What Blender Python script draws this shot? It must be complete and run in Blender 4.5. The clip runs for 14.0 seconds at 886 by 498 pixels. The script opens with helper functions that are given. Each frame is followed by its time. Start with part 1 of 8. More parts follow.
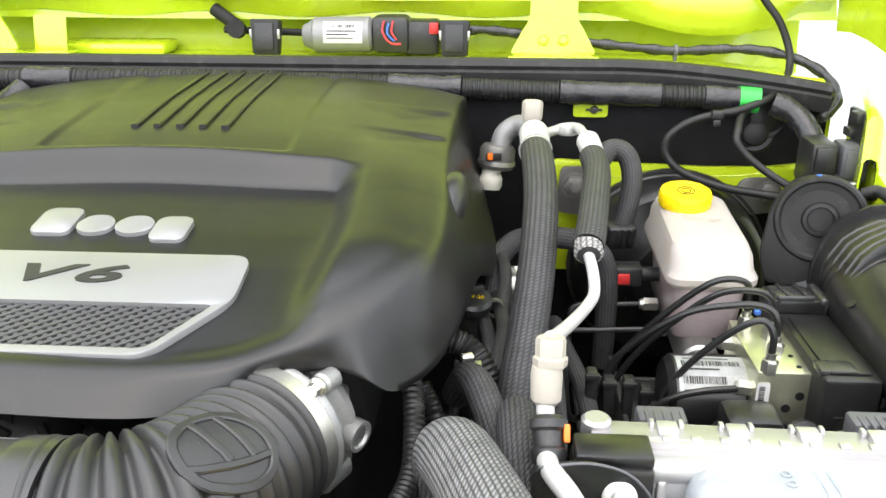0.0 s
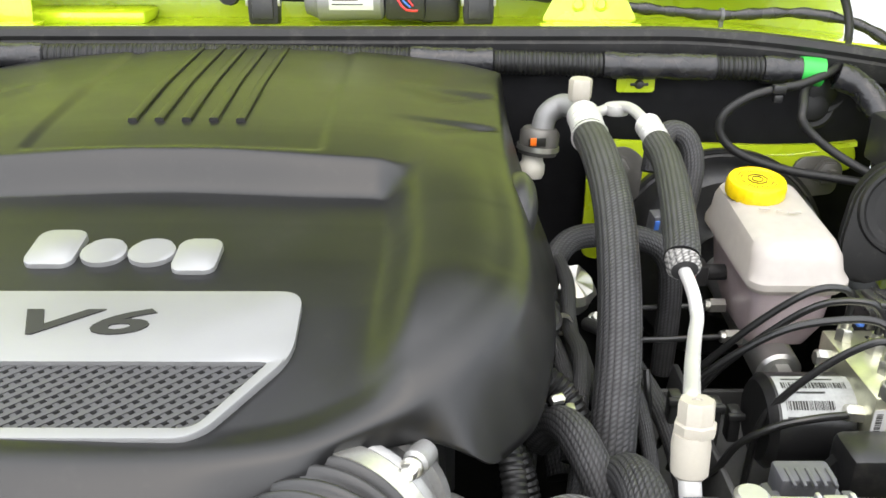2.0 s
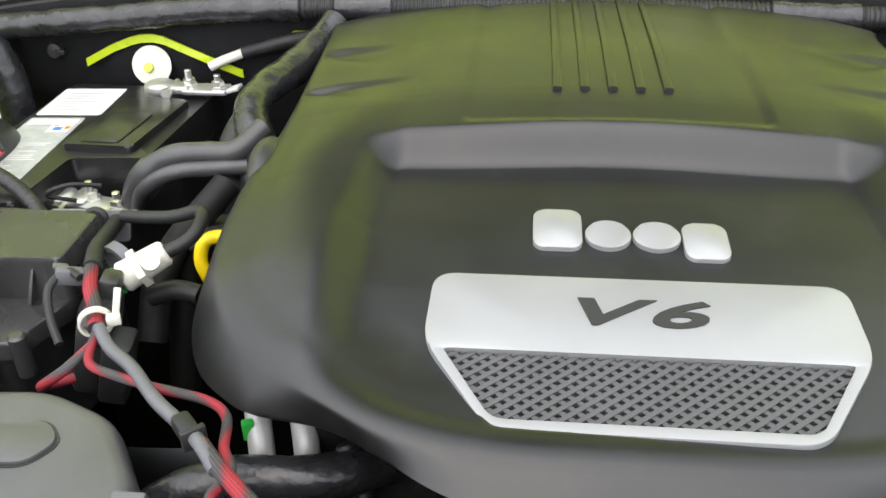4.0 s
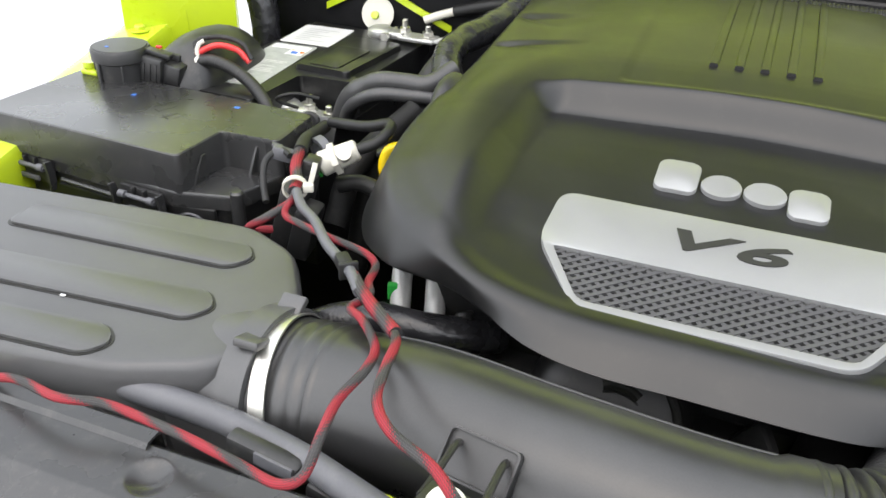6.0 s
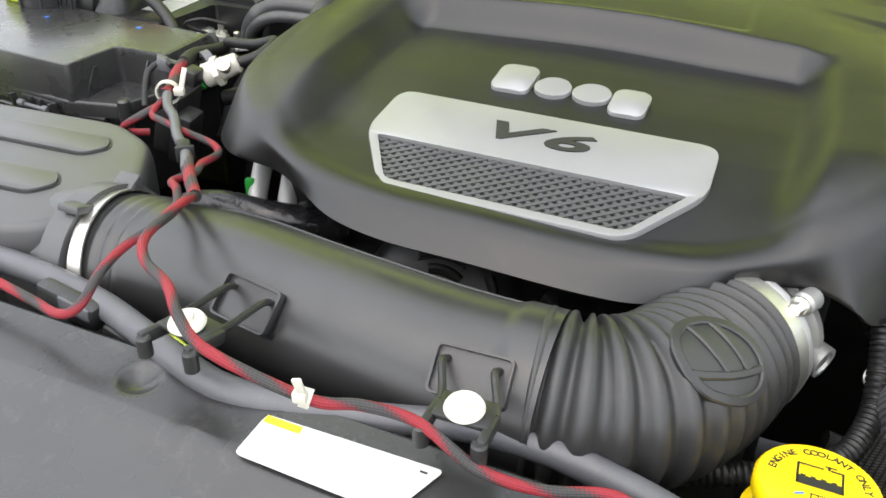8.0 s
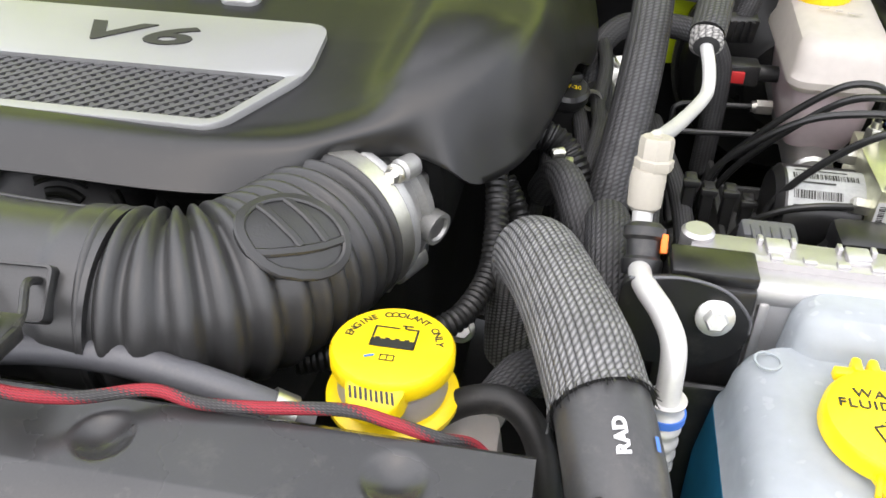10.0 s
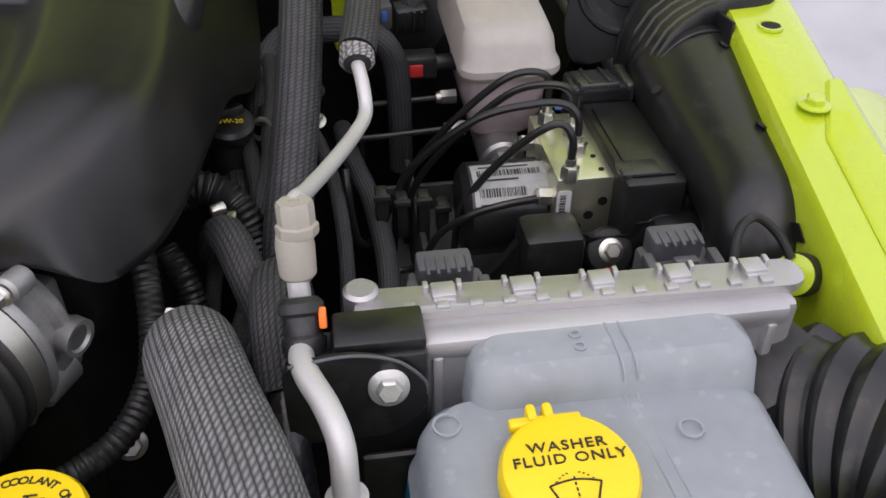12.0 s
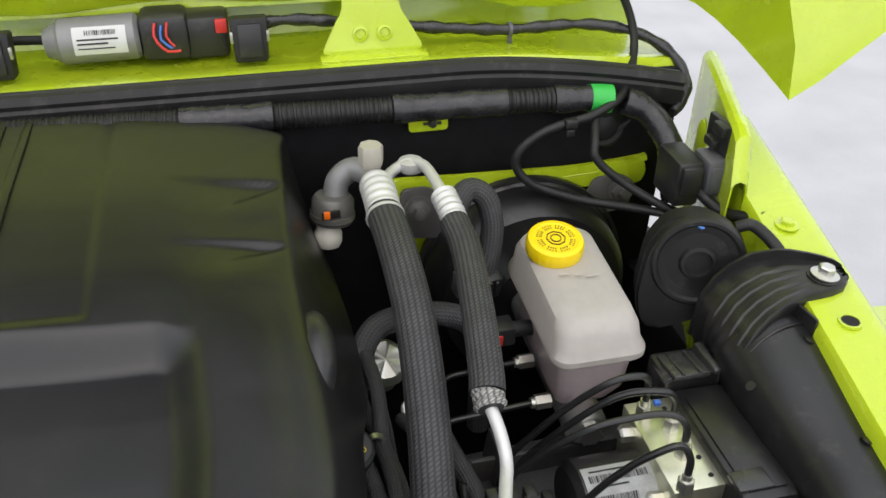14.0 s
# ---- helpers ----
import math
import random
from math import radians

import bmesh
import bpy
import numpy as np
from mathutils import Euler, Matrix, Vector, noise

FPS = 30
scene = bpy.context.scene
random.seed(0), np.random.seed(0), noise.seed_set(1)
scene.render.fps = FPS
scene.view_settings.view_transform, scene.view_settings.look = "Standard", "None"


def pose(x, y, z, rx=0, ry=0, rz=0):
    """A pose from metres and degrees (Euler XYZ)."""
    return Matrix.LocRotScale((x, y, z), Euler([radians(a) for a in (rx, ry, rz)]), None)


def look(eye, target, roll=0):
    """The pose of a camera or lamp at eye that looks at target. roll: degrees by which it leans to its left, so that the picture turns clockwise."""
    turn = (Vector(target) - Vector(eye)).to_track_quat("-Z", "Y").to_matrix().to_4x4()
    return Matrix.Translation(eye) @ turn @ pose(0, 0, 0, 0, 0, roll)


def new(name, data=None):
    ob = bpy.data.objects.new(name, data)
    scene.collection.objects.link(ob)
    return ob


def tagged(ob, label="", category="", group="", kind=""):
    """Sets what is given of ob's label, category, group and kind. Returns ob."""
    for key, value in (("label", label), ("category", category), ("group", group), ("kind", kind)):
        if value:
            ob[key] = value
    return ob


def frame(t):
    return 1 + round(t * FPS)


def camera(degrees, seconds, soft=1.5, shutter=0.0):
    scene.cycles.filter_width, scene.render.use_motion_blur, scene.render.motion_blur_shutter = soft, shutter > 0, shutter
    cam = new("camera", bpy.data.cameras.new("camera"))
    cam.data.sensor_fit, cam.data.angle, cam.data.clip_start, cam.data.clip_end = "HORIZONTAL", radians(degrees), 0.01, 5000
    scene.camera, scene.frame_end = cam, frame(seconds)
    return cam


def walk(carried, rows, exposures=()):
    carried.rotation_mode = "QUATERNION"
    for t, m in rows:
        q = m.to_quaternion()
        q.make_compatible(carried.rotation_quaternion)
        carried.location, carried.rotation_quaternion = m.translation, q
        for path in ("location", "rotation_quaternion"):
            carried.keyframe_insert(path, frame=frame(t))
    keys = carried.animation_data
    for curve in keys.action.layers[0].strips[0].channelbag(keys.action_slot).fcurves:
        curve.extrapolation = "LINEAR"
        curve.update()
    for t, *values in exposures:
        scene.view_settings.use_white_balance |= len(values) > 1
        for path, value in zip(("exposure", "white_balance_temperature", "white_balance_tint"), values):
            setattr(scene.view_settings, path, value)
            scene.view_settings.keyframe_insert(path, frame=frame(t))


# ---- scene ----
cam = camera(55.15, 14.0, soft=1.6)
PATH = [
    (0, (0.3261, 0.0236, 1.3586), (0.2683, 0.9541, 0.9968), 0.03),
    (0.5, (0.3580, 0.0561, 1.3582), (0.2872, 0.9856, 0.9961), 0.42),
    (1, (0.3451, 0.0694, 1.3677), (0.2784, 0.9975, 1.0015), -0.03),
    (1.5, (0.3095, 0.0953, 1.3681), (0.2740, 1.0184, 0.9851), -0.23),
    (2, (0.2345, 0.1388, 1.3678), (0.2302, 1.0471, 0.9495), -0.03),
    (2.5, (0.1490, 0.1659, 1.3738), (0.1625, 1.0580, 0.9222), 0.08),
    (3, (0.0651, 0.1807, 1.3868), (0.1013, 1.0586, 0.9094), 0.72),
    (3.5, (-0.0122, 0.1748, 1.3964), (-0.0053, 1.0432, 0.9006), 0.32),
    (4, (-0.0578, 0.1484, 1.4113), (-0.1442, 1.0063, 0.9048), -0.88),
    (4.2, (-0.0744, 0.1304, 1.4149), (-0.1859, 0.9834, 0.9050), -0.39),
    (6.3, (0.0418, 0.0183, 1.4116), (-0.2794, 0.8169, 0.9025), 1.90),
    (6.5, (0.0617, 0.0151, 1.4107), (-0.2656, 0.8096, 0.8990), 1.90),
    (7, (0.1096, 0.0151, 1.4043), (-0.2282, 0.7996, 0.8843), 1.50),
    (7.2, (0.1266, 0.0151, 1.3993), (-0.2154, 0.7972, 0.8783), 1.35),
    (9.3, (0.2690, 0.0450, 1.3462), (0.0227, 0.8458, 0.8002), 1.53),
    (9.5, (0.2837, 0.0529, 1.3449), (0.0714, 0.8528, 0.7835), 1.35),
    (10, (0.3176, 0.0674, 1.3356), (0.1820, 0.8707, 0.7557), 1.04),
    (10.5, (0.3502, 0.0778, 1.3267), (0.2885, 0.8783, 0.7304), 1.08),
    (11, (0.3869, 0.0919, 1.3240), (0.4055, 0.8885, 0.7197), 1.39),
    (11.5, (0.3872, 0.1113, 1.3376), (0.4667, 0.8976, 0.7249), 1.54),
    (12, (0.3885, 0.1472, 1.3575), (0.5014, 0.9266, 0.7412), 0.09),
    (12.5, (0.3921, 0.1948, 1.3924), (0.5225, 0.9667, 0.7701), -0.14),
    (13, (0.3844, 0.2166, 1.4233), (0.5341, 0.9807, 0.7958), 0.06),
    (13.5, (0.3572, 0.2220, 1.4578), (0.5228, 0.9876, 0.8363), 0.27),
    (14, (0.2692, 0.2736, 1.5315), (0.4633, 1.0786, 0.9708), 0.75),
]
walk(cam, [(t, look(eye, target, roll)) for t, eye, target, roll in PATH],
     [(0.0, 1.72, 6500, 10), (1.0, 1.58, 6500, 10), (2.5, 1.57, 6500, 10), (4.0, 1.55, 6500, 10), (6.5, 1.4, 6500, 10), (7.0, 1.4, 6500, 10), (9.5, 1.55, 6500, 10), (10.0, 1.47, 6500, 13), (11.0, 0.76, 6400, 20), (12.0, 0.38, 6400, 20), (13.0, 0.78, 6400, 17), (13.5, 0.87, 6400, 14), (14.0, 0.6, 6500, 10)])

# ---- daylight: bright overcast, open to the front, a raised bonnet behind the engine bay ----
world = bpy.data.worlds.new("overcast_sky")
scene.world = world
world.use_nodes = True
wn, wl = world.node_tree.nodes, world.node_tree.links
sky = wn.new("ShaderNodeTexSky")
sky.sky_type = "NISHITA"
sky.sun_disc = False
sky.sun_elevation = radians(65)
sky.sun_rotation = radians(185)
sky.air_density, sky.dust_density, sky.ozone_density = 1.2, 5.0, 1.0
wn["Background"].inputs["Strength"].default_value = 0.125
cloud = wn.new("ShaderNodeMix")
cloud.data_type = "RGBA"
cloud.inputs["Factor"].default_value = 0.75
cloud.inputs["B"].default_value = (7.4, 7.6, 7.9, 1)  # even cloud cover
wl.new(sky.outputs["Color"], cloud.inputs["A"])
wl.new(cloud.outputs["Result"], wn["Background"].inputs["Color"])

sun_data = bpy.data.lights.new("sun", "SUN")
sun_data.energy, sun_data.angle, sun_data.color = 0.9, radians(110), (1.0, 0.98, 0.97)
sun = new("sun", sun_data)
sun.matrix_world = look((-1.4, -3.6, 7.4), (0.1, 0.6, 1.0))


# ---- materials ----
def shader(name):
    m = bpy.data.materials.new(name)
    m.use_nodes = True
    n, l = m.node_tree.nodes, m.node_tree.links
    return m, n, l, n["Principled BSDF"]


def surface(name, color, rough=0.5, metal=0.0, vary=0.25, scale=18.0, fine=450.0, bump=0.15, bump_dist=0.0004,
            coat=0.0, dirt=0.0, dirt_color=(0.25, 0.23, 0.2), spec=0.5, island=False):
    """Base colour with coarse and fine variation, uneven gloss and a fine relief; object coordinates in metres."""
    m, n, l, b = shader(name)
    tc = n.new("ShaderNodeTexCoord")
    geo = n.new("ShaderNodeNewGeometry")
    big, small = n.new("ShaderNodeTexNoise"), n.new("ShaderNodeTexNoise")
    big.inputs["Scale"].default_value, big.inputs["Detail"].default_value = scale, 5
    small.inputs["Scale"].default_value, small.inputs["Detail"].default_value = fine, 3
    for t in (big, small):
        l.new(geo.outputs["Position"], t.inputs["Vector"])
    mixed = n.new("ShaderNodeMath")
    mixed.operation = "MULTIPLY_ADD"
    mixed.inputs[1].default_value = 0.35
    l.new(small.outputs["Fac"], mixed.inputs[0])
    l.new(big.outputs["Fac"], mixed.inputs[2])
    ramp = n.new("ShaderNodeValToRGB")
    lo, hi = 1 - vary, 1 + vary
    ramp.color_ramp.elements[0].position, ramp.color_ramp.elements[1].position = 0.42, 0.95
    ramp.color_ramp.elements[0].color = (*[min(1, c * lo) for c in color], 1)
    ramp.color_ramp.elements[1].color = (*[min(1, c * hi) for c in color], 1)
    l.new(mixed.outputs[0], ramp.inputs["Fac"])
    out = ramp.outputs["Color"]
    if dirt:
        spots = n.new("ShaderNodeTexNoise")
        spots.inputs["Scale"].default_value, spots.inputs["Detail"].default_value = 60, 8
        spots.inputs["Roughness"].default_value = 0.7
        l.new(geo.outputs["Position"], spots.inputs["Vector"])
        edge = n.new("ShaderNodeMapRange")
        edge.inputs["From Min"].default_value, edge.inputs["From Max"].default_value = 0.55, 0.75
        edge.inputs["To Max"].default_value = dirt
        l.new(spots.outputs["Fac"], edge.inputs["Value"])
        mix = n.new("ShaderNodeMix")
        mix.data_type = "RGBA"
        l.new(edge.outputs["Result"], mix.inputs["Factor"])
        l.new(out, mix.inputs["A"])
        mix.inputs["B"].default_value = (*dirt_color, 1)
        out = mix.outputs["Result"]
    l.new(out, b.inputs["Base Color"])
    gloss = n.new("ShaderNodeMapRange")
    gloss.inputs["To Min"].default_value, gloss.inputs["To Max"].default_value = rough - 0.07, rough + 0.09
    l.new(big.outputs["Fac"], gloss.inputs["Value"])
    l.new(gloss.outputs["Result"], b.inputs["Roughness"])
    b.inputs["Metallic"].default_value = metal
    b.inputs["Specular IOR Level"].default_value = spec
    b.inputs["Coat Weight"].default_value = coat
    b.inputs["Coat Roughness"].default_value = 0.08
    if bump:
        relief = n.new("ShaderNodeBump")
        relief.inputs["Strength"].default_value, relief.inputs["Distance"].default_value = bump, bump_dist
        l.new(small.outputs["Fac"], relief.inputs["Height"])
        l.new(relief.outputs["Normal"], b.inputs["Normal"])
    return m


def braided(name, dark, light, around=30.0, pitch=0.0045, depth=0.0007, rough=0.55, metal=0.0, second=None, second_share=0.0, slant=0.9):
    """Woven sleeve: columns of slanted strands laid out by the tube's own coordinates (u round, v metres along)."""
    m, n, l, b = shader(name)
    uv = n.new("ShaderNodeUVMap")
    sep = n.new("ShaderNodeSeparateXYZ")
    l.new(uv.outputs["UV"], sep.inputs[0])

    def calc(op, a, c, k=None):
        q = n.new("ShaderNodeMath")
        q.operation = op
        for slot, v in zip(q.inputs, (a, c, k)):
            if v is None:
                continue
            if isinstance(v, (int, float)):
                slot.default_value = v
            else:
                l.new(v, slot)
        return q.outputs[0]

    u = calc("MULTIPLY", sep.outputs["X"], around)
    v = calc("DIVIDE", sep.outputs["Y"], pitch)
    lean = calc("ADD", calc("MULTIPLY", calc("FRACT", u, None), slant), calc("MULTIPLY", calc("FLOOR", u, None), 0.12))
    chev = calc("POWER", calc("MULTIPLY_ADD", calc("SINE", calc("MULTIPLY", calc("ADD", lean, v), 2 * math.pi), None), 0.5, 0.5), 0.7)
    ridge = calc("POWER", calc("ABSOLUTE", calc("SINE", calc("MULTIPLY", u, math.pi), None), None), 0.7)
    weave = calc("MULTIPLY", chev, ridge)
    strand = calc("MULTIPLY_ADD", weave, 0.65, calc("MULTIPLY", ridge, 0.35))
    wear = n.new("ShaderNodeTexNoise")
    wear.inputs["Scale"].default_value = 70
    geo = n.new("ShaderNodeNewGeometry")
    l.new(geo.outputs["Position"], wear.inputs["Vector"])
    tone = calc("MULTIPLY", strand, calc("ADD", wear.outputs["Fac"], 0.45))
    mix = n.new("ShaderNodeMix")
    mix.data_type = "RGBA"
    l.new(tone, mix.inputs["Factor"])
    mix.inputs["A"].default_value, mix.inputs["B"].default_value = (*dark, 1), (*light, 1)
    out = mix.outputs["Result"]
    if second:
        spiral = calc("SINE", calc("MULTIPLY", calc("ADD", calc("MULTIPLY", sep.outputs["X"], 2.0), calc("DIVIDE", sep.outputs["Y"], 0.026)), math.pi), None)
        pick = calc("MULTIPLY", calc("GREATER_THAN", calc("ADD", spiral, calc("MULTIPLY", weave, 1.3)), 1.25 - 2.0 * second_share), calc("MINIMUM", calc("MULTIPLY_ADD", strand, 1.5, 0.12), 1.0))
        other = n.new("ShaderNodeMix")
        other.data_type = "RGBA"
        l.new(pick, other.inputs["Factor"])
        l.new(out, other.inputs["A"])
        other.inputs["B"].default_value = (*second, 1)
        out = other.outputs["Result"]
    l.new(out, b.inputs["Base Color"])
    b.inputs["Roughness"].default_value, b.inputs["Metallic"].default_value = rough, metal
    b.inputs["Specular IOR Level"].default_value = 0.35
    relief = n.new("ShaderNodeBump")
    relief.inputs["Strength"].default_value, relief.inputs["Distance"].default_value = 0.9, depth
    l.new(strand, relief.inputs["Height"])
    l.new(relief.outputs["Normal"], b.inputs["Normal"])
    return m


def milky(name, color, clear=0.0, rough=0.35, spec=0.5, cloud=0.1, through_color=None, drops=0.0):
    """Translucent moulded plastic: lets a share of the light through and shows what stands inside."""
    m, n, l, b = shader(name)
    geo = n.new("ShaderNodeNewGeometry")
    noise_tex = n.new("ShaderNodeTexNoise")
    noise_tex.inputs["Scale"].default_value, noise_tex.inputs["Detail"].default_value = 90, 6
    l.new(geo.outputs["Position"], noise_tex.inputs["Vector"])
    ramp = n.new("ShaderNodeValToRGB")
    ramp.color_ramp.elements[0].position, ramp.color_ramp.elements[1].position = 0.3, 0.75
    ramp.color_ramp.elements[0].color = (*[c * (1 - cloud) for c in color], 1)
    ramp.color_ramp.elements[1].color = (*[min(1, c * 1.06) for c in color], 1)
    l.new(noise_tex.outputs["Fac"], ramp.inputs["Fac"])
    tint = ramp.outputs["Color"]
    if drops:
        cells = n.new("ShaderNodeTexVoronoi")
        cells.inputs["Scale"].default_value = 120
        warp = n.new("ShaderNodeVectorMath")
        warp.operation = "MULTIPLY_ADD"
        warp.inputs[1].default_value = (0.012, 0.012, 0.012)
        l.new(noise_tex.outputs["Color"], warp.inputs[0])
        l.new(geo.outputs["Position"], warp.inputs[2])
        l.new(warp.outputs[0], cells.inputs["Vector"])
        bead = n.new("ShaderNodeMapRange")
        bead.inputs["From Min"].default_value, bead.inputs["From Max"].default_value = 0.30, 0.22
        l.new(cells.outputs["Distance"], bead.inputs["Value"])
        few = n.new("ShaderNodeMath")
        few.operation = "GREATER_THAN"
        few.inputs[1].default_value = 0.62
        part_of = n.new("ShaderNodeSeparateColor")
        l.new(cells.outputs["Color"], part_of.inputs[0])
        l.new(part_of.outputs[0], few.inputs[0])
        amount = n.new("ShaderNodeMath")
        amount.operation = "MULTIPLY"
        l.new(bead.outputs["Result"], amount.inputs[0])
        l.new(few.outputs[0], amount.inputs[1])
        share = n.new("ShaderNodeMath")
        share.operation = "MULTIPLY"
        share.inputs[1].default_value = drops
        l.new(amount.outputs[0], share.inputs[0])
        pale = n.new("ShaderNodeMix")
        pale.data_type = "RGBA"
        l.new(share.outputs[0], pale.inputs["Factor"])
        l.new(tint, pale.inputs["A"])
        pale.inputs["B"].default_value = (0.80, 0.82, 0.84, 1)
        tint = pale.outputs["Result"]
    l.new(tint, b.inputs["Base Color"])
    b.inputs["Roughness"].default_value = rough
    b.inputs["Specular IOR Level"].default_value = spec
    thin = n.new("ShaderNodeBsdfTranslucent")
    l.new(ramp.outputs["Color"], thin.inputs["Color"])
    one = n.new("ShaderNodeMixShader")
    one.inputs[0].default_value = 0.35
    l.new(b.outputs[0], one.inputs[1])
    l.new(thin.outputs[0], one.inputs[2])
    see = n.new("ShaderNodeBsdfTransparent")
    see.inputs["Color"].default_value = (*(through_color or color), 1)
    two = n.new("ShaderNodeMixShader")
    spots = n.new("ShaderNodeMapRange")
    spots.inputs["From Min"].default_value, spots.inputs["From Max"].default_value = 0.3, 0.8
    spots.inputs["To Min"].default_value, spots.inputs["To Max"].default_value = clear + cloud * clear, clear - cloud * clear
    l.new(noise_tex.outputs["Fac"], spots.inputs["Value"])
    l.new(spots.outputs["Result"], two.inputs[0])
    l.new(one.outputs[0], two.inputs[1])
    l.new(see.outputs[0], two.inputs[2])
    l.new(two.outputs[0], n["Material Output"].inputs["Surface"])
    return m


PAINT = surface("lime_paint", (0.45, 0.57, 0.016), rough=0.26, vary=0.04, coat=0.7, bump=0.02, dirt=0.12, dirt_color=(0.3, 0.35, 0.1))
COVER = surface("satin_black_cover", (0.0048, 0.0048, 0.0049), rough=0.37, vary=0.20, fine=1400, bump=0.12, bump_dist=0.0002, spec=0.56, dirt=0.03)
PLASTIC = surface("black_plastic", (0.018, 0.018, 0.0183), rough=0.36, vary=0.25, fine=900, bump=0.2, bump_dist=0.0003, dirt=0.15)
SMOOTH_BLACK = surface("smooth_black_plastic", (0.011, 0.011, 0.0113), rough=0.30, vary=0.2, fine=600, bump=0.08, dirt=0.1)
DUSTY = surface("dusty_grey_black_plastic", (0.062, 0.062, 0.063), rough=0.34, vary=0.18, fine=900, bump=0.15, bump_dist=0.0003, dirt=0.2, dirt_color=(0.10, 0.098, 0.09))
LID_BLACK = surface("glossy_black_lid", (0.027, 0.027, 0.0273), rough=0.26, vary=0.2, fine=900, bump=0.1, bump_dist=0.0002, spec=0.6, dirt=0.12)
DARK_PANEL = surface("worn_dark_panel", (0.045, 0.045, 0.044), rough=0.5, vary=0.4, fine=300, bump=0.3, bump_dist=0.0006, dirt=0.4, dirt_color=(0.10, 0.095, 0.085))
TUBE_BLACK = surface("satin_grey_black_tube", (0.024, 0.024, 0.0242), rough=0.30, vary=0.34, fine=800, bump=0.16, bump_dist=0.0003, spec=0.62, dirt=0.22, dirt_color=(0.045, 0.044, 0.04))
BELLOW_RUBBER = surface("grey_bellows_rubber", (0.026, 0.026, 0.026), rough=0.36, vary=0.25, fine=700, bump=0.25, dirt=0.2, dirt_color=(0.05, 0.049, 0.045))
RUBBER = surface("black_rubber", (0.014, 0.014, 0.014), rough=0.48, vary=0.3, fine=700, bump=0.2, dirt=0.15, spec=0.35)
GREY_RUBBER = surface("grey_hose_rubber", (0.088, 0.089, 0.097), rough=0.42, vary=0.2, fine=600, bump=0.15, dirt=0.15)
SLEEVE_GREY = surface("grey_heat_shrink", (0.040, 0.040, 0.041), rough=0.38, vary=0.25, fine=400, bump=0.2, dirt=0.15)
LOOM = surface("corrugated_loom", (0.012, 0.012, 0.012), spec=0.4, rough=0.4, vary=0.2, bump=0.1, dirt=0.15)
TAPE = surface("wrapped_cloth_tape", (0.018, 0.018, 0.020), rough=0.26, vary=0.4, scale=45, fine=55, bump=0.7, bump_dist=0.0035)
DARK = surface("grimy_dark_metal", (0.010, 0.010, 0.010), spec=0.25, rough=0.6, vary=0.5, scale=30, bump=0.3, dirt=0.3, dirt_color=(0.05, 0.045, 0.04))
FELT = surface("dark_insulation_felt", (0.011, 0.011, 0.012), spec=0.15, rough=0.85, vary=0.35, scale=40, fine=900, bump=0.6, bump_dist=0.001)
ALU = surface("cast_aluminium", (0.58, 0.58, 0.56), rough=0.38, metal=0.9, vary=0.12, fine=500, bump=0.35, bump_dist=0.0005, dirt=0.12)
MOTOR_GREY = surface("grey_cast_metal", (0.22, 0.22, 0.22), rough=0.5, metal=0.4, vary=0.12, fine=500, bump=0.3, bump_dist=0.0005, dirt=0.12)
PLATE = surface("pressed_bright_aluminium", (0.50, 0.49, 0.49), rough=0.42, metal=0.8, vary=0.08, fine=300, bump=0.08, dirt=0.05)
STEEL = surface("zinc_plated_steel", (0.62, 0.61, 0.56), rough=0.32, metal=0.95, vary=0.15, bump=0.1, dirt=0.15)
GOLDZINC = surface("yellow_zinc_block", (0.66, 0.66, 0.50), rough=0.3, metal=0.9, vary=0.12, scale=50, bump=0.1)
PIPE = surface("matt_aluminium_pipe", (0.56, 0.555, 0.54), rough=0.40, metal=0.35, vary=0.1, bump=0.12, dirt=0.1)
SILVER = surface("satin_silver_trim", (0.30, 0.303, 0.303), rough=0.36, metal=0.45, vary=0.05, fine=1200, bump=0.06)
COLLAR = surface("dull_grey_brown_metal", (0.13, 0.125, 0.115), rough=0.42, metal=0.4, vary=0.15, bump=0.15, dirt=0.2)
CAST = surface("dull_cast_aluminium", (0.36, 0.36, 0.35), rough=0.46, metal=0.7, vary=0.18, fine=500, bump=0.4, bump_dist=0.0006, dirt=0.25)
MESH_GREY = surface("grey_mesh_plastic", (0.055, 0.055, 0.056), rough=0.45, vary=0.1, bump=0.1)
CAP_GREY = surface("pale_cream_plastic", (0.36, 0.335, 0.285), rough=0.42, vary=0.08, bump=0.1, dirt=0.12)
YELLOW = surface("yellow_plastic", (0.86, 0.62, 0.004), rough=0.36, vary=0.05, bump=0.08, dirt=0.04)
LINE = surface("black_coated_tube", (0.012, 0.012, 0.012), rough=0.3, vary=0.2, bump=0.05)
INK = surface("black_ink", (0.012, 0.012, 0.010), rough=0.5, vary=0.1, bump=0)
WHITE_INK = surface("white_print", (0.7, 0.7, 0.7), rough=0.5, vary=0.1, bump=0)
PAPER = surface("white_label", (0.55, 0.55, 0.54), rough=0.45, vary=0.05, bump=0.03, dirt=0.08)
GREY_LABEL = surface("silver_grey_label", (0.33, 0.34, 0.33), rough=0.4, vary=0.2, scale=90, bump=0.05)
RED = surface("red_plastic", (0.55, 0.03, 0.03), rough=0.4, vary=0.1, bump=0.05)
ORANGE = surface("orange_mark", (0.9, 0.18, 0.01), rough=0.4, vary=0.1, bump=0.0)
BLUE = surface("blue_paint_mark", (0.05, 0.16, 0.55), rough=0.5, vary=0.1, bump=0.0)
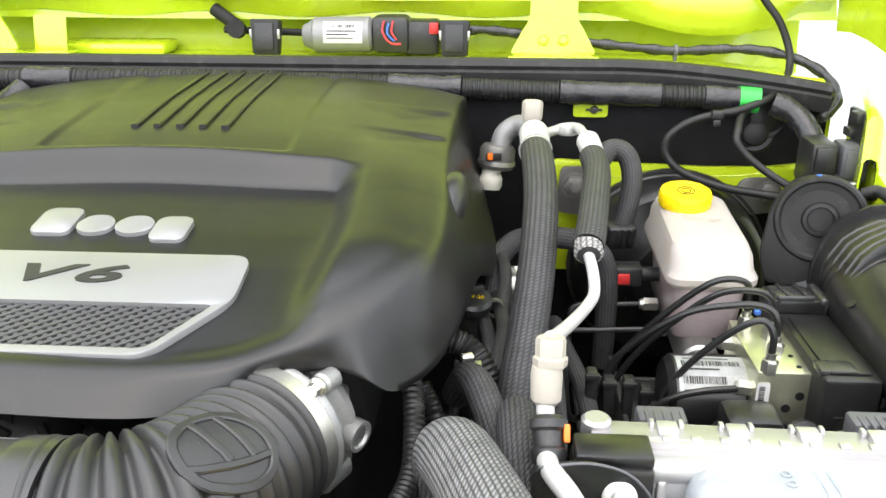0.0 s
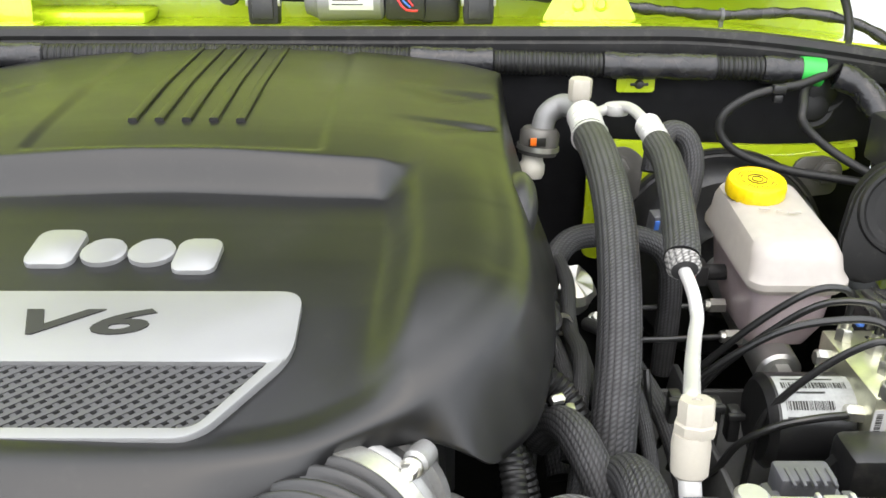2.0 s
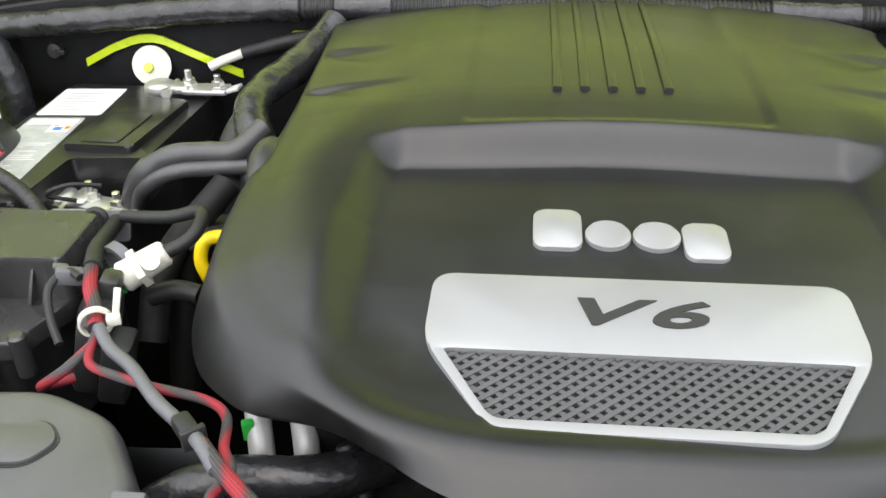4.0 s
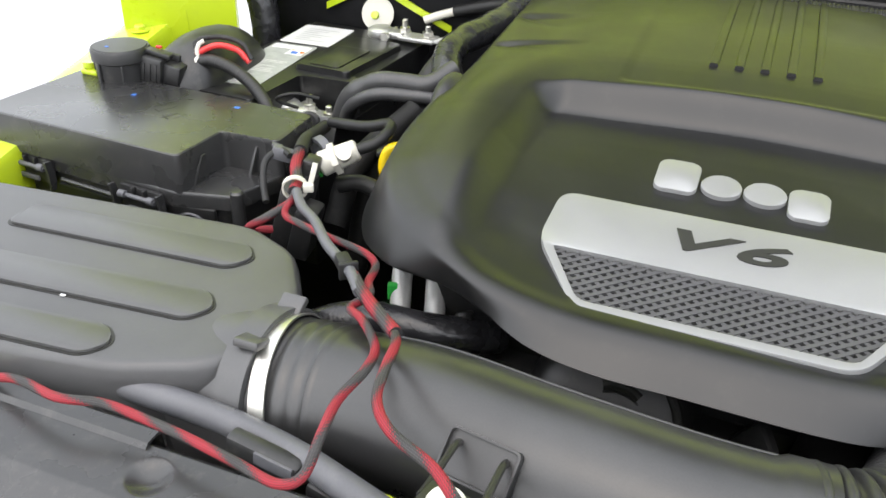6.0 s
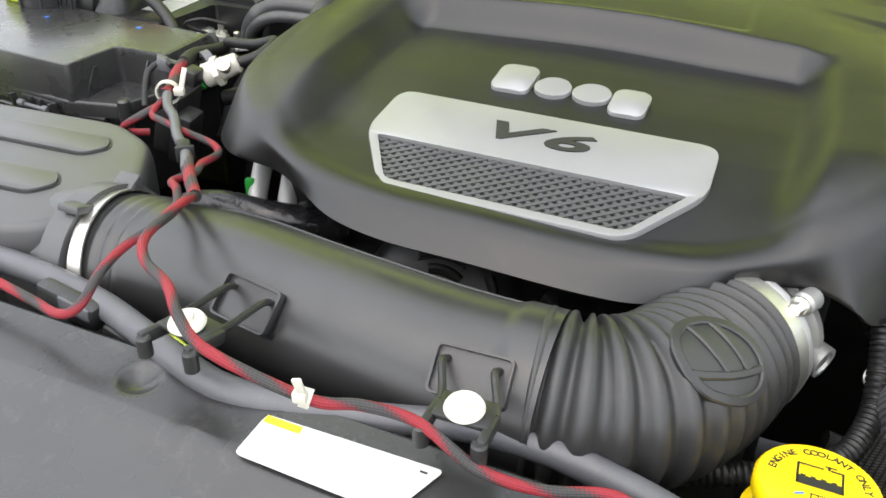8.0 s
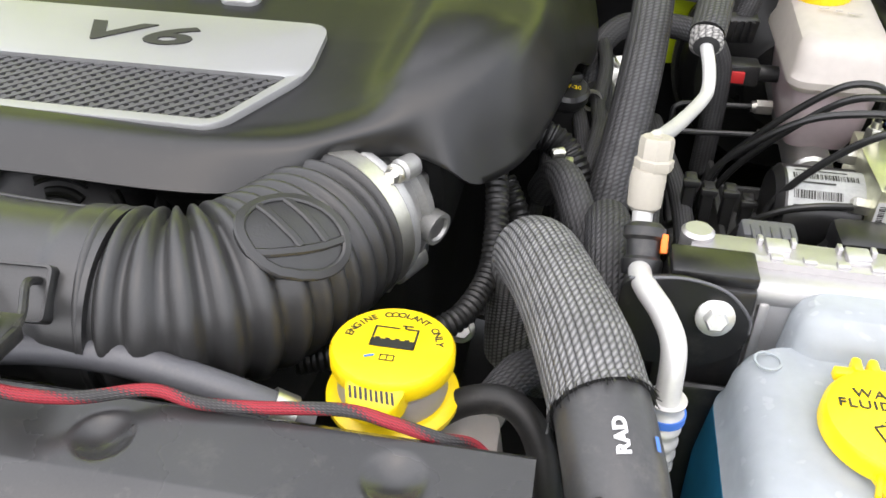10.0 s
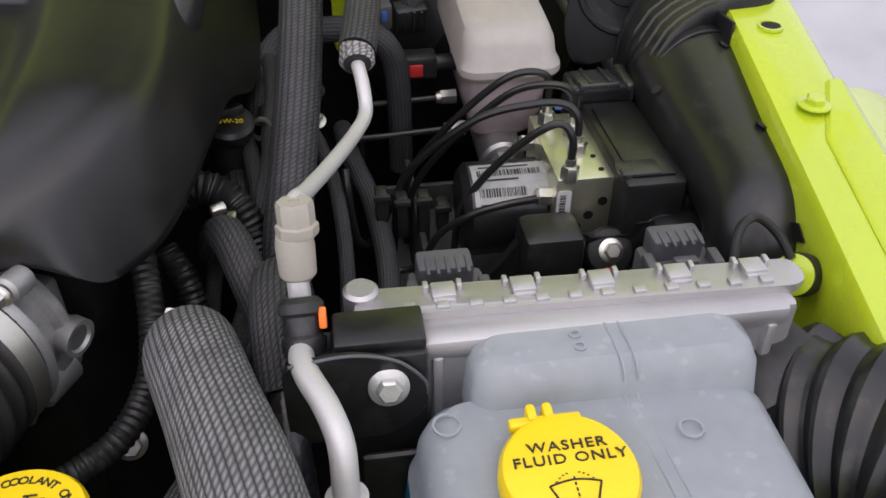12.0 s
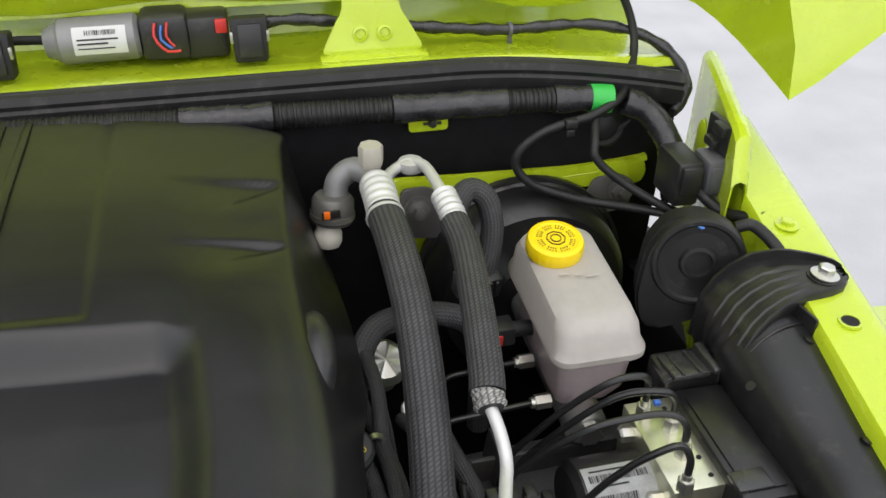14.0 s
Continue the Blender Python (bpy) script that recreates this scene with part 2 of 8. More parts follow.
GREEN_TAPE = surface("green_tape", (0.03, 0.42, 0.06), rough=0.4, vary=0.1, bump=0.1)
WHITE_PLASTIC = surface("white_nylon", (0.56, 0.54, 0.47), rough=0.4, vary=0.05, bump=0.05, dirt=0.08)
BRAID = braided("braided_heat_sleeve", (0.010, 0.010, 0.010), (0.075, 0.075, 0.078), around=24, pitch=0.0036, depth=0.0010)
BRAID_WIDE = braided("wide_braided_sleeve", (0.012, 0.012, 0.012), (0.24, 0.24, 0.242), around=38, pitch=0.0036, depth=0.0012, slant=0.85)
BRAID_FINE = braided("fine_braided_sleeve", (0.010, 0.010, 0.010), (0.065, 0.065, 0.068), around=20, pitch=0.0034, depth=0.0006)
BRAID_BRIGHT = braided("bright_braid_end", (0.03, 0.03, 0.03), (0.40, 0.39, 0.37), around=14, pitch=0.0020, depth=0.0006)
CORD = braided("red_black_wire_sleeve", (0.010, 0.010, 0.011), (0.075, 0.072, 0.072), around=14, pitch=0.0022, depth=0.0004, second=(0.30, 0.016, 0.028), second_share=0.32)
MILK = milky("milky_reservoir_plastic", (0.56, 0.525, 0.485), clear=0.0, cloud=0.03)
TANK = milky("translucent_tank_plastic", (0.50, 0.535, 0.56), clear=0.22, rough=0.26, cloud=0.04, through_color=(0.90, 0.94, 0.97), drops=0.30)
TANK_BLUE = milky("fluid_filled_tank_plastic", (0.030, 0.24, 0.42), clear=0.2, rough=0.34, cloud=0.06, through_color=(0.5, 0.8, 0.9))
FLUID = surface("blue_washer_fluid", (0.008, 0.20, 0.44), rough=0.1, vary=0.05, bump=0.0)
PINK = milky("fluid_tinted_plastic", (0.66, 0.56, 0.57), clear=0.0, cloud=0.03)
GROUND = surface("pale_concrete_paving", (0.43, 0.43, 0.44), rough=0.75, vary=0.12, scale=3.0, fine=120, bump=0.3, bump_dist=0.002, dirt=0.1)
GLASS_DARK = surface("tinted_glass", (0.01, 0.012, 0.012), rough=0.05, vary=0.05, bump=0.0)


# ---- building helpers ----
def root_of(ob):
    while ob.parent:
        ob = ob.parent
    return ob


def finish(bm, angle=35.0):
    bmesh.ops.recalc_face_normals(bm, faces=bm.faces)
    for f in bm.faces:
        f.smooth = True
    limit = radians(angle)
    for e in bm.edges:
        if len(e.link_faces) == 2 and e.calc_face_angle(0) > limit:
            e.smooth = False


def thing(name, label, category, at=(0, 0, 0), group="", kind=""):
    ob = new(name)
    ob.location = at
    ob.empty_display_size = 0.02
    return tagged(ob, label, category, group, kind)


def part(name, bm, material, parent, label="", angle=35.0):
    """One mesh, given in world coordinates, under a thing or under a part of it."""
    finish(bm, angle)
    bmesh.ops.translate(bm, verts=bm.verts, vec=-Vector(root_of(parent).location))
    me = bpy.data.meshes.new(name)
    bm.to_mesh(me)
    bm.free()
    me.materials.append(material)
    ob = new(name, me)
    ob.parent = parent
    return tagged(ob, label)


def solid(name, bm, material, label, category, group="", kind="", angle=35.0):
    """A thing of one mesh."""
    finish(bm, angle)
    lo = Vector((min(v.co.x for v in bm.verts), min(v.co.y for v in bm.verts), min(v.co.z for v in bm.verts)))
    bmesh.ops.translate(bm, verts=bm.verts, vec=-lo)
    me = bpy.data.meshes.new(name)
    bm.to_mesh(me)
    bm.free()
    me.materials.append(material)
    ob = new(name, me)
    ob.location = lo
    return tagged(ob, label, category, group, kind)


def join(*bms):
    out = bms[0]
    for other in bms[1:]:
        me = bpy.data.meshes.new("tmp")
        other.to_mesh(me)
        other.free()
        out.from_mesh(me)
        bpy.data.meshes.remove(me)
    return out


def turned(axis_from, axis_to):
    return Vector(axis_from).rotation_difference(Vector(axis_to)).to_matrix().to_4x4()


def box(cx, cy, cz, sx, sy, sz, bevel=0.002, rot=(0, 0, 0), seg=2, taper=(1, 1)):
    """taper: how far the top shrinks in x and y."""
    bm = bmesh.new()
    bmesh.ops.create_cube(bm, size=1)
    for v in bm.verts:
        if v.co.z > 0:
            v.co.x *= taper[0]
            v.co.y *= taper[1]
        v.co = Vector((v.co.x * sx, v.co.y * sy, v.co.z * sz))
    if bevel:
        bmesh.ops.bevel(bm, geom=bm.edges[:], offset=bevel, segments=seg, profile=0.5, affect="EDGES")
    bmesh.ops.transform(bm, matrix=pose(cx, cy, cz, *rot), verts=bm.verts)
    return bm


def lathe(profile, at=(0, 0, 0), axis=(0, 0, 1), n=32, scale=(1, 1)):
    """profile: (radius, height) from the bottom up, turned about an axis."""
    bm = bmesh.new()
    rings = []
    for r, h in profile:
        if r < 1e-6:
            rings.append([bm.verts.new((0, 0, h))])
        else:
            rings.append([bm.verts.new((r * scale[0] * math.cos(2 * math.pi * i / n), r * scale[1] * math.sin(2 * math.pi * i / n), h)) for i in range(n)])
    for a, b in zip(rings[:-1], rings[1:]):
        for i in range(n):
            j = (i + 1) % n
            if len(a) == 1 and len(b) == 1:
                continue
            if len(a) == 1:
                bm.faces.new((a[0], b[i], b[j]))
            elif len(b) == 1:
                bm.faces.new((a[i], a[j], b[0]))
            else:
                bm.faces.new((a[i], a[j], b[j], b[i]))
    for ring, flip in ((rings[0], True), (rings[-1], False)):
        if len(ring) > 1:
            bm.faces.new(ring[::-1] if flip else ring)
    bmesh.ops.transform(bm, matrix=Matrix.Translation(at) @ turned((0, 0, 1), axis), verts=bm.verts)
    return bm


def rod(p0, p1, r, r1=None, n=20, edge=0.0):
    p0, p1 = Vector(p0), Vector(p1)
    h = (p1 - p0).length
    r1 = r if r1 is None else r1
    if edge:
        prof = [(0, 0), (r - edge, 0), (r, edge), (r1, h - edge), (r1 - edge, h), (0, h)]
    else:
        prof = [(0, 0), (r, 0), (r1, h), (0, h)]
    return lathe(prof, p0, p1 - p0, n)


def spline(pts, per=10, closed=False):
    """Smooth line through points."""
    pts = [Vector(p) for p in pts]
    n = len(pts)
    out = []
    for i in range(n if closed else n - 1):
        if closed:
            a, b, c, d = (pts[(i + k) % n] for k in (-1, 0, 1, 2))
        else:
            b, c = pts[i], pts[i + 1]
            a = pts[i - 1] if i else b * 2 - c
            d = pts[i + 2] if i + 2 < n else c * 2 - b
        for k in range(per):
            t = k / per
            out.append(0.5 * ((2 * b) + (c - a) * t + (2 * a - 5 * b + 4 * c - d) * t * t + (3 * b - a - 3 * c + d) * t ** 3))
    if not closed:
        out.append(pts[-1])
    return out


def even(line, step):
    """The same line in steps of about one length."""
    total, where = 0.0, [0.0]
    for a, b in zip(line[:-1], line[1:]):
        total += (b - a).length
        where.append(total)
    count = max(2, int(total / step) + 1)
    out, k = [], 0
    for i in range(count):
        s = total * i / (count - 1)
        while k < len(line) - 2 and where[k + 1] < s:
            k += 1
        span = max(1e-9, where[k + 1] - where[k])
        out.append(line[k].lerp(line[k + 1], min(1, (s - where[k]) / span)))
    return out


def tube(pts, r, n=16, step=0.006, size=None, caps=True, flat=(1, 1), per=12):
    """A round bar or hose along a smooth line. size(s, total): factor on the radius. UV: share round, metres along."""
    line = even(spline(pts, per), step)
    bm = bmesh.new()
    lay = bm.loops.layers.uv.new("UVMap")
    lengths = [0.0]
    for a, b in zip(line[:-1], line[1:]):
        lengths.append(lengths[-1] + (b - a).length)
    up = Vector((0, 0, 1))
    tan0 = (line[1] - line[0]).normalized()
    side = tan0.cross(up)
    if side.length < 0.1:
        side = tan0.cross(Vector((0, 1, 0)))
    side.normalize()
    rings = []
    for i, p in enumerate(line):
        tan = (line[min(i + 1, len(line) - 1)] - line[max(i - 1, 0)]).normalized()
        side = (side - tan * side.dot(tan)).normalized()
        nor = side.cross(tan)
        k = r * (size(lengths[i], lengths[-1]) if size else 1.0)
        rings.append([bm.verts.new(p + side * (k * flat[0] * math.cos(2 * math.pi * j / n)) + nor * (k * flat[1] * math.sin(2 * math.pi * j / n))) for j in range(n)])
    for i in range(len(rings) - 1):
        for j in range(n):
            q = (j + 1) % n
            f = bm.faces.new((rings[i][j], rings[i][q], rings[i + 1][q], rings[i + 1][j]))
            uvs = ((j / n, lengths[i]), ((j + 1) / n, lengths[i]), ((j + 1) / n, lengths[i + 1]), (j / n, lengths[i + 1]))
            for loop, value in zip(f.loops, uvs):
                loop[lay].uv = value
    if caps:
        bm.faces.new(rings[0][::-1])
        bm.faces.new(rings[-1])
    return bm


def rings_of(pitch, depth, share=0.5):
    """Corrugation: factor on the radius that rises and falls along the hose."""
    def factor(s, total):
        return 1.0 - depth * (0.5 + 0.5 * math.cos(2 * math.pi * s / pitch))
    return factor


def prism(poly, lo, hi, matrix=None, bevel=0.0, seg=2):
    """A plan outline (x, y) pulled up from lo to hi."""
    bm = bmesh.new()
    bottom = [bm.verts.new((x, y, lo)) for x, y in poly]
    top = [bm.verts.new((x, y, hi)) for x, y in poly]
    n = len(poly)
    for i in range(n):
        j = (i + 1) % n
        bm.faces.new((bottom[i], bottom[j], top[j], top[i]))
    bm.faces.new(bottom[::-1])
    cap = bm.faces.new(top)
    if bevel:
        bmesh.ops.bevel(bm, geom=list(cap.edges), offset=bevel, segments=seg, profile=0.5, affect="EDGES")
    if matrix:
        bmesh.ops.transform(bm, matrix=matrix, verts=bm.verts)
    return bm


def rounded(x0, y0, x1, y1, r, n=6):
    """Outline of a rectangle with round corners."""
    out = []
    for cx, cy, a in ((x1 - r, y1 - r, 0), (x0 + r, y1 - r, 90), (x0 + r, y0 + r, 180), (x1 - r, y0 + r, 270)):
        for i in range(n + 1):
            t = radians(a + 90 * i / n)
            out.append((cx + r * math.cos(t), cy + r * math.sin(t)))
    return out


def round_poly(pts, r, n=5):
    """Outline with its corners rounded by about r."""
    out, m = [], len(pts)
    for i in range(m):
        p, a, b = Vector(pts[i]), Vector(pts[i - 1]), Vector(pts[(i + 1) % m])
        ra = min(r, (a - p).length * 0.45)
        rb = min(r, (b - p).length * 0.45)
        s, e = p + (a - p).normalized() * ra, p + (b - p).normalized() * rb
        for k in range(n + 1):
            t = k / n
            q = s * (1 - t) ** 2 + p * 2 * t * (1 - t) + e * t * t
            out.append((q.x, q.y))
    return out


def loft(loops, cap_first=True, cap_last=True, closed=True):
    bm = bmesh.new()
    rows = [[bm.verts.new(p) for p in loop] for loop in loops]
    n = len(rows[0])
    for a, b in zip(rows[:-1], rows[1:]):
        for i in range(n if closed else n - 1):
            j = (i + 1) % n
            bm.faces.new((a[i], a[j], b[j], b[i]))
    if cap_first:
        bm.faces.new(rows[0][::-1])
    if cap_last:
        bm.faces.new(rows[-1])
    return bm


def sheet(grid, thick=0.0):
    """A surface from rows of points; thick: thickness of the sheet, on the back."""
    bm = bmesh.new()
    rows = [[bm.verts.new(p) for p in row] for row in grid]
    for a, b in zip(rows[:-1], rows[1:]):
        for i in range(len(a) - 1):
            bm.faces.new((a[i], a[i + 1], b[i + 1], b[i]))
    if thick:
        bmesh.ops.recalc_face_normals(bm, faces=bm.faces)
        bmesh.ops.solidify(bm, geom=bm.faces[:], thickness=thick)
    return bm


def bolt(at, axis=(0, 0, 1), r=0.007, washer=0.011, h=0.006):
    """Hexagon head on a round flange."""
    flange = lathe([(0, 0), (washer, 0), (washer, 0.0012), (r * 1.1, 0.0024), (0, 0.0024)], at, axis, 24)
    head = lathe([(0, 0.002), (r, 0.002), (r, h), (r * 0.82, h + 0.0012), (0, h + 0.0012)], at, axis, 6)
    return join(flange, head)


def ring(at, axis, r, width, thick, n=48):
    """A flat band, as of a hose clamp."""
    h = width / 2
    return _band(at, axis, r, h, thick, n)


def _band(at, axis, r, h, thick, n):
    bm = bmesh.new()
    prof = [(r, -h), (r + thick, -h), (r + thick, h), (r, h)]
    rows = [[bm.verts.new((q * math.cos(2 * math.pi * i / n), q * math.sin(2 * math.pi * i / n), z)) for i in range(n)] for q, z in prof]
    for k in range(4):
        a, b = rows[k], rows[(k + 1) % 4]
        for i in range(n):
            j = (i + 1) % n
            bm.faces.new((a[i], a[j], b[j], b[i]))
    bmesh.ops.transform(bm, matrix=Matrix.Translation(at) @ turned((0, 0, 1), axis), verts=bm.verts)
    return bm


def letters(words, size, matrix, depth=0.0006, shear=0.0, width=1.0, spacing=1.0, bold=0.0):
    """Raised writing in the built-in font, centred on the matrix's origin."""
    cu = bpy.data.curves.new("text", "FONT")
    cu.body, cu.size, cu.extrude, cu.shear, cu.space_character, cu.offset = words, size, depth, shear, spacing, bold
    cu.align_x, cu.align_y, cu.resolution_u = "CENTER", "CENTER", 4
    ob = new("text", cu)
    bpy.context.view_layer.update()
    me = bpy.data.meshes.new_from_object(ob.evaluated_get(bpy.context.evaluated_depsgraph_get()))
    bm = bmesh.new()
    bm.from_mesh(me)
    bpy.data.objects.remove(ob)
    bpy.data.curves.remove(cu)
    bpy.data.meshes.remove(me)
    bmesh.ops.scale(bm, vec=(width, 1, 1), verts=bm.verts)
    bmesh.ops.transform(bm, matrix=matrix, verts=bm.verts)
    return bm


def bars(rows, matrix, lift=0.0003):
    """Plain printed bars: (x, y, width, height) on a label's own plane."""
    bm = bmesh.new()
    for x, y, w, h in rows:
        corners = [(x, y), (x + w, y), (x + w, y + h), (x, y + h)]
        bm.faces.new([bm.verts.new(matrix @ Vector((a, b, lift))) for a, b in corners])
    return bm


def barcode(x0, y0, width, height, seed, n=26):
    rnd, out, x = random.Random(seed), [], x0
    while x < x0 + width:
        w = rnd.choice((0.0005, 0.0005, 0.001, 0.0015))
        out.append((x, y0, min(w, x0 + width - x), height))
        x += w + rnd.choice((0.0006, 0.0006, 0.0012))
    return out


def step01(a, b, x):
    t = max(0.0, min(1.0, (x - a) / (b - a)))
    return t * t * (3 - 2 * t)


def table(pairs, x):
    """Straight-line values between given places."""
    if x <= pairs[0][0]:
        return pairs[0][1]
    for (a, u), (b, v) in zip(pairs[:-1], pairs[1:]):
        if x <= b:
            return u + (v - u) * (x - a) / (b - a)
    return pairs[-1][1]


# ================= the setting: ground, car body round the engine bay =================
XC = 0.017  # middle of the car

ground = sheet([[(x, y, 0.0) for x in (-300, -30, -6, -2, 0, 2, 6, 30, 300)] for y in (-300, -30, -6, -2, 0, 2, 6, 30, 300)])
solid("ground", ground, GROUND, "pale grey concrete forecourt under the car", "ground", kind="structure")


def flange_z(y):
    return 1.101 + (y - 0.86) * 0.137


def flange_x(y):
    return 0.746 + (y - 0.86) * 0.135


def fender(side):
    """The top of a wing: inner wall, bolted flange, rounded outer edge, side and wheel flare."""
    ob = thing("fender", "lime green painted front fender with bolted inner flange", "fender", (XC + side * 0.74, 0.6, 0.9), "front fenders")
    prof_grid = []
    for i in range(25):
        y = 0.10 + i * (1.045 - 0.10) / 24
        cx, z = flange_x(y) - XC, flange_z(y)
        row = [(cx - 0.026, -0.30), (cx - 0.026, -0.05), (cx - 0.0255, -0.006), (cx - 0.022, 0.0), (cx + 0.020, 0.001), (cx + 0.030, 0.0005),
               (cx + 0.036, -0.004), (cx + 0.039, -0.012), (cx + 0.046, -0.13)]
        prof_grid.append([(XC + side * a, y, z + b) for a, b in row])
    part("flange", sheet(prof_grid, 0.0014), PAINT, ob)
    top = []
    for i in range(19):
        y = 0.10 + i * (0.66 - 0.10) / 18
        cx, z = flange_x(y) - XC, flange_z(y) + 0.0032
        inner = cx + (0.002 if y < 0.60 else 0.002 + (y - 0.60) * 0.35)
        top.append([(XC + side * a, y, z + b) for a, b in ((inner, -0.002), (inner + 0.003, 0.0), (cx + 0.034, 0.0), (cx + 0.042, -0.006), (cx + 0.046, -0.02))])
    part("top_plate", sheet(top, 0.0014), PAINT, ob)
    flare = []
    for i in range(21):
        y = 0.02 + i * (0.93 - 0.02) / 20
        cx = flange_x(y) - XC
        lift = 0.035 * math.sin(math.pi * i / 20)
        row = ((cx + 0.040, 0.955), (cx + 0.06, 0.957), (cx + 0.12, 0.957), (cx + 0.22, 0.95), (cx + 0.27, 0.93), (cx + 0.285, 0.88))
        flare.append([(XC + side * a, y, b + lift - 0.035) for a, b in row])
    part("flare", sheet(flare, 0.002), PAINT, ob, "lime green wheel flare, brightly lit")
    for y, dx in ((0.86, 0.0), (0.631, 0.004), (0.36, 0.006)):
        part("bolt", bolt((XC + side * (flange_x(y) - XC + dx), y, flange_z(y) + (0.001 if y > 0.66 else 0.0034)), (0, 0, 1), 0.0070, 0.0112), PAINT, ob, "lime painted hexagon bolt")
    part("hole_rim", _band((XC + side * (flange_x(0.736) - XC + 0.004), 0.736, flange_z(0.736) + 0.0012), (0, 0, 1), 0.0078, 0.0012, 0.0022, 28), PAINT, ob)
    part("hole", lathe([(0, 0), (0.0075, 0), (0.0075, 0.0008), (0, 0.0008)], (XC + side * (flange_x(0.736) - XC + 0.004), 0.736, flange_z(0.736) + 0.001), (0, 0, 1), 20), DARK, ob)
    y = 0.547
    part("slot", prism([(-0.007, 0), (0, -0.012), (0.007, 0), (0, 0.012)], 0, 0.001, Matrix.Translation((XC + side * (flange_x(y) - XC - 0.0275), y, 1.03)) @ pose(0, 0, 0, 0, 0, 0) @ turned((0, 0, 1), (-side, 0, 0))), DARK, ob)
    return ob


fender(1)
fender(-1)

# inner wings, close the bay at the sides down to the ground shadow
for side in (1, -1):
    wall = box(XC + side * 0.725, 0.62, 0.66, 0.07, 1.22, 0.5, 0.01)
    solid("inner_wing", wall, DARK, "black inner wing panel beside the engine bay", "panel", kind="structure")
solid("under_tray", box(XC, 0.55, 0.42, 1.5, 1.3, 0.04, 0.01), DARK, "dark floor of the engine bay", "panel", kind="structure")
solid("front_panel", box(XC, -0.02, 0.70, 1.36, 0.06, 0.60, 0.02), PAINT, "lime green front panel of the car", "panel", kind="structure")

# firewall with felt and the lime ledge that shows along its foot
fire = thing("firewall", "firewall lined with dark felt, lime ledge along it", "firewall", (XC, 1.12, 0.45), kind="structure")
felt = []
for i in range(41):
    x = -0.69 + i * 0.0355
    wave = 0.004 * math.sin(x * 17) + 0.003 * math.sin(x * 41)
    felt.append([(x, 1.125 + wave, 0.45), (x, 1.115 + wave, 0.8), (x, 1.098 + wave, 1.06), (x, 1.088 + wave, 1.075), (x, 1.086 + wave * 0.5, 1.13), (x, 1.092, 1.172)])
part("felt", sheet(felt, 0.012), FELT, fire)
ledge = [[(x, 1.085, z), (x, 1.066, z - 0.001), (x, 1.063, z - 0.006)] for x, z in ((0.392, 1.058), (0.41, 1.0605), (0.55, 1.0645), (0.63, 1.067), (0.66, 1.071), (0.70, 1.077))]
part("ledge", sheet(ledge, 0.002), PAINT, fire, "lime painted ledge")
panel_pts = round_poly([(0.396, 0.930), (0.470, 0.930), (0.500, 1.040), (0.600, 1.046), (0.700, 1.040), (0.700, 1.074), (0.600, 1.0715), (0.480, 1.0750), (0.396, 1.0790)], 0.014)
part("strut_panel", prism(panel_pts, -0.003, 0.003, pose(0, 1.0665, 0, 90, 0, 0), 0.002), PAINT, fire, "lime painted corner of the firewall")
for x, z, w in ((0.443, 1.141, 0.042), (-0.30, 1.135, 0.034)):
    tab = prism(rounded(-w / 2, -0.009, w / 2, 0.009, 0.004), 0, 0.003, Matrix.Translation((x, 1.070, z)) @ turned((0, 0, 1), (0, -1, 0)))
    part("tab", tab, PAINT, fire, "lime tab with a black clip")
    part("clip", join(lathe([(0, 0), (0.0055, 0), (0.004, 0.005), (0, 0.006)], (x + 0.004, 1.067, z), (0, -1, 0), 12), box(x + 0.004, 1.0675, z, 0.02, 0.006, 0.003, 0.001)), PLASTIC, fire)
part("grommet", lathe([(0, 0), (0.032, 0), (0.032, 0.004), (0.026, 0.010), (0.020, 0.008), (0.014, 0.012), (0, 0.012)], (0.655, 1.084, 1.132), (0, -1, 0.1), 32), RUBBER, fire, "round black rubber grommet")
part("stud", join(lathe([(0, 0), (0.010, 0), (0.009, 0.003), (0.004, 0.004), (0.004, 0.012), (0, 0.012)], (0.702, 1.075, 1.118), (0, -1, 0), 16)), PLASTIC, fire)

# cowl: lime trough behind the rubber seal
cowl = thing("cowl", "lime painted cowl trough below the raised hood", "cowl", (XC, 1.18, 1.15), kind="structure")
trough = []
for i in range(33):
    x = XC + (i - 16) * 0.0455
    drop = 0.02 * max(0.0, (abs(x - XC) - 0.52) / 0.2)
    trough.append([(x, 1.10, 1.10), (x, 1.102, 1.186 - drop), (x, 1.108, 1.193 - drop), (x, 1.125, 1.193 - drop), (x, 1.135, 1.186 - drop), (x, 1.25, 1.182 - drop), (x, 1.262, 1.20), (x, 1.275, 1.36)])
part("panel", sheet(trough, 0.0015), PAINT, cowl)
part("raised_tray", box(-0.21, 1.215, 1.192, 0.16, 0.06, 0.016, 0.006), PAINT, cowl)
for x, w in ((-0.275, 0.045),):
    part("bracket", join(box(x, 1.16, 1.215, w, 0.002, 0.05, 0.0008, (-12, 0, 0)), box(x, 1.15, 1.192, w + 0.02, 0.03, 0.003, 0.001)), PAINT, cowl)

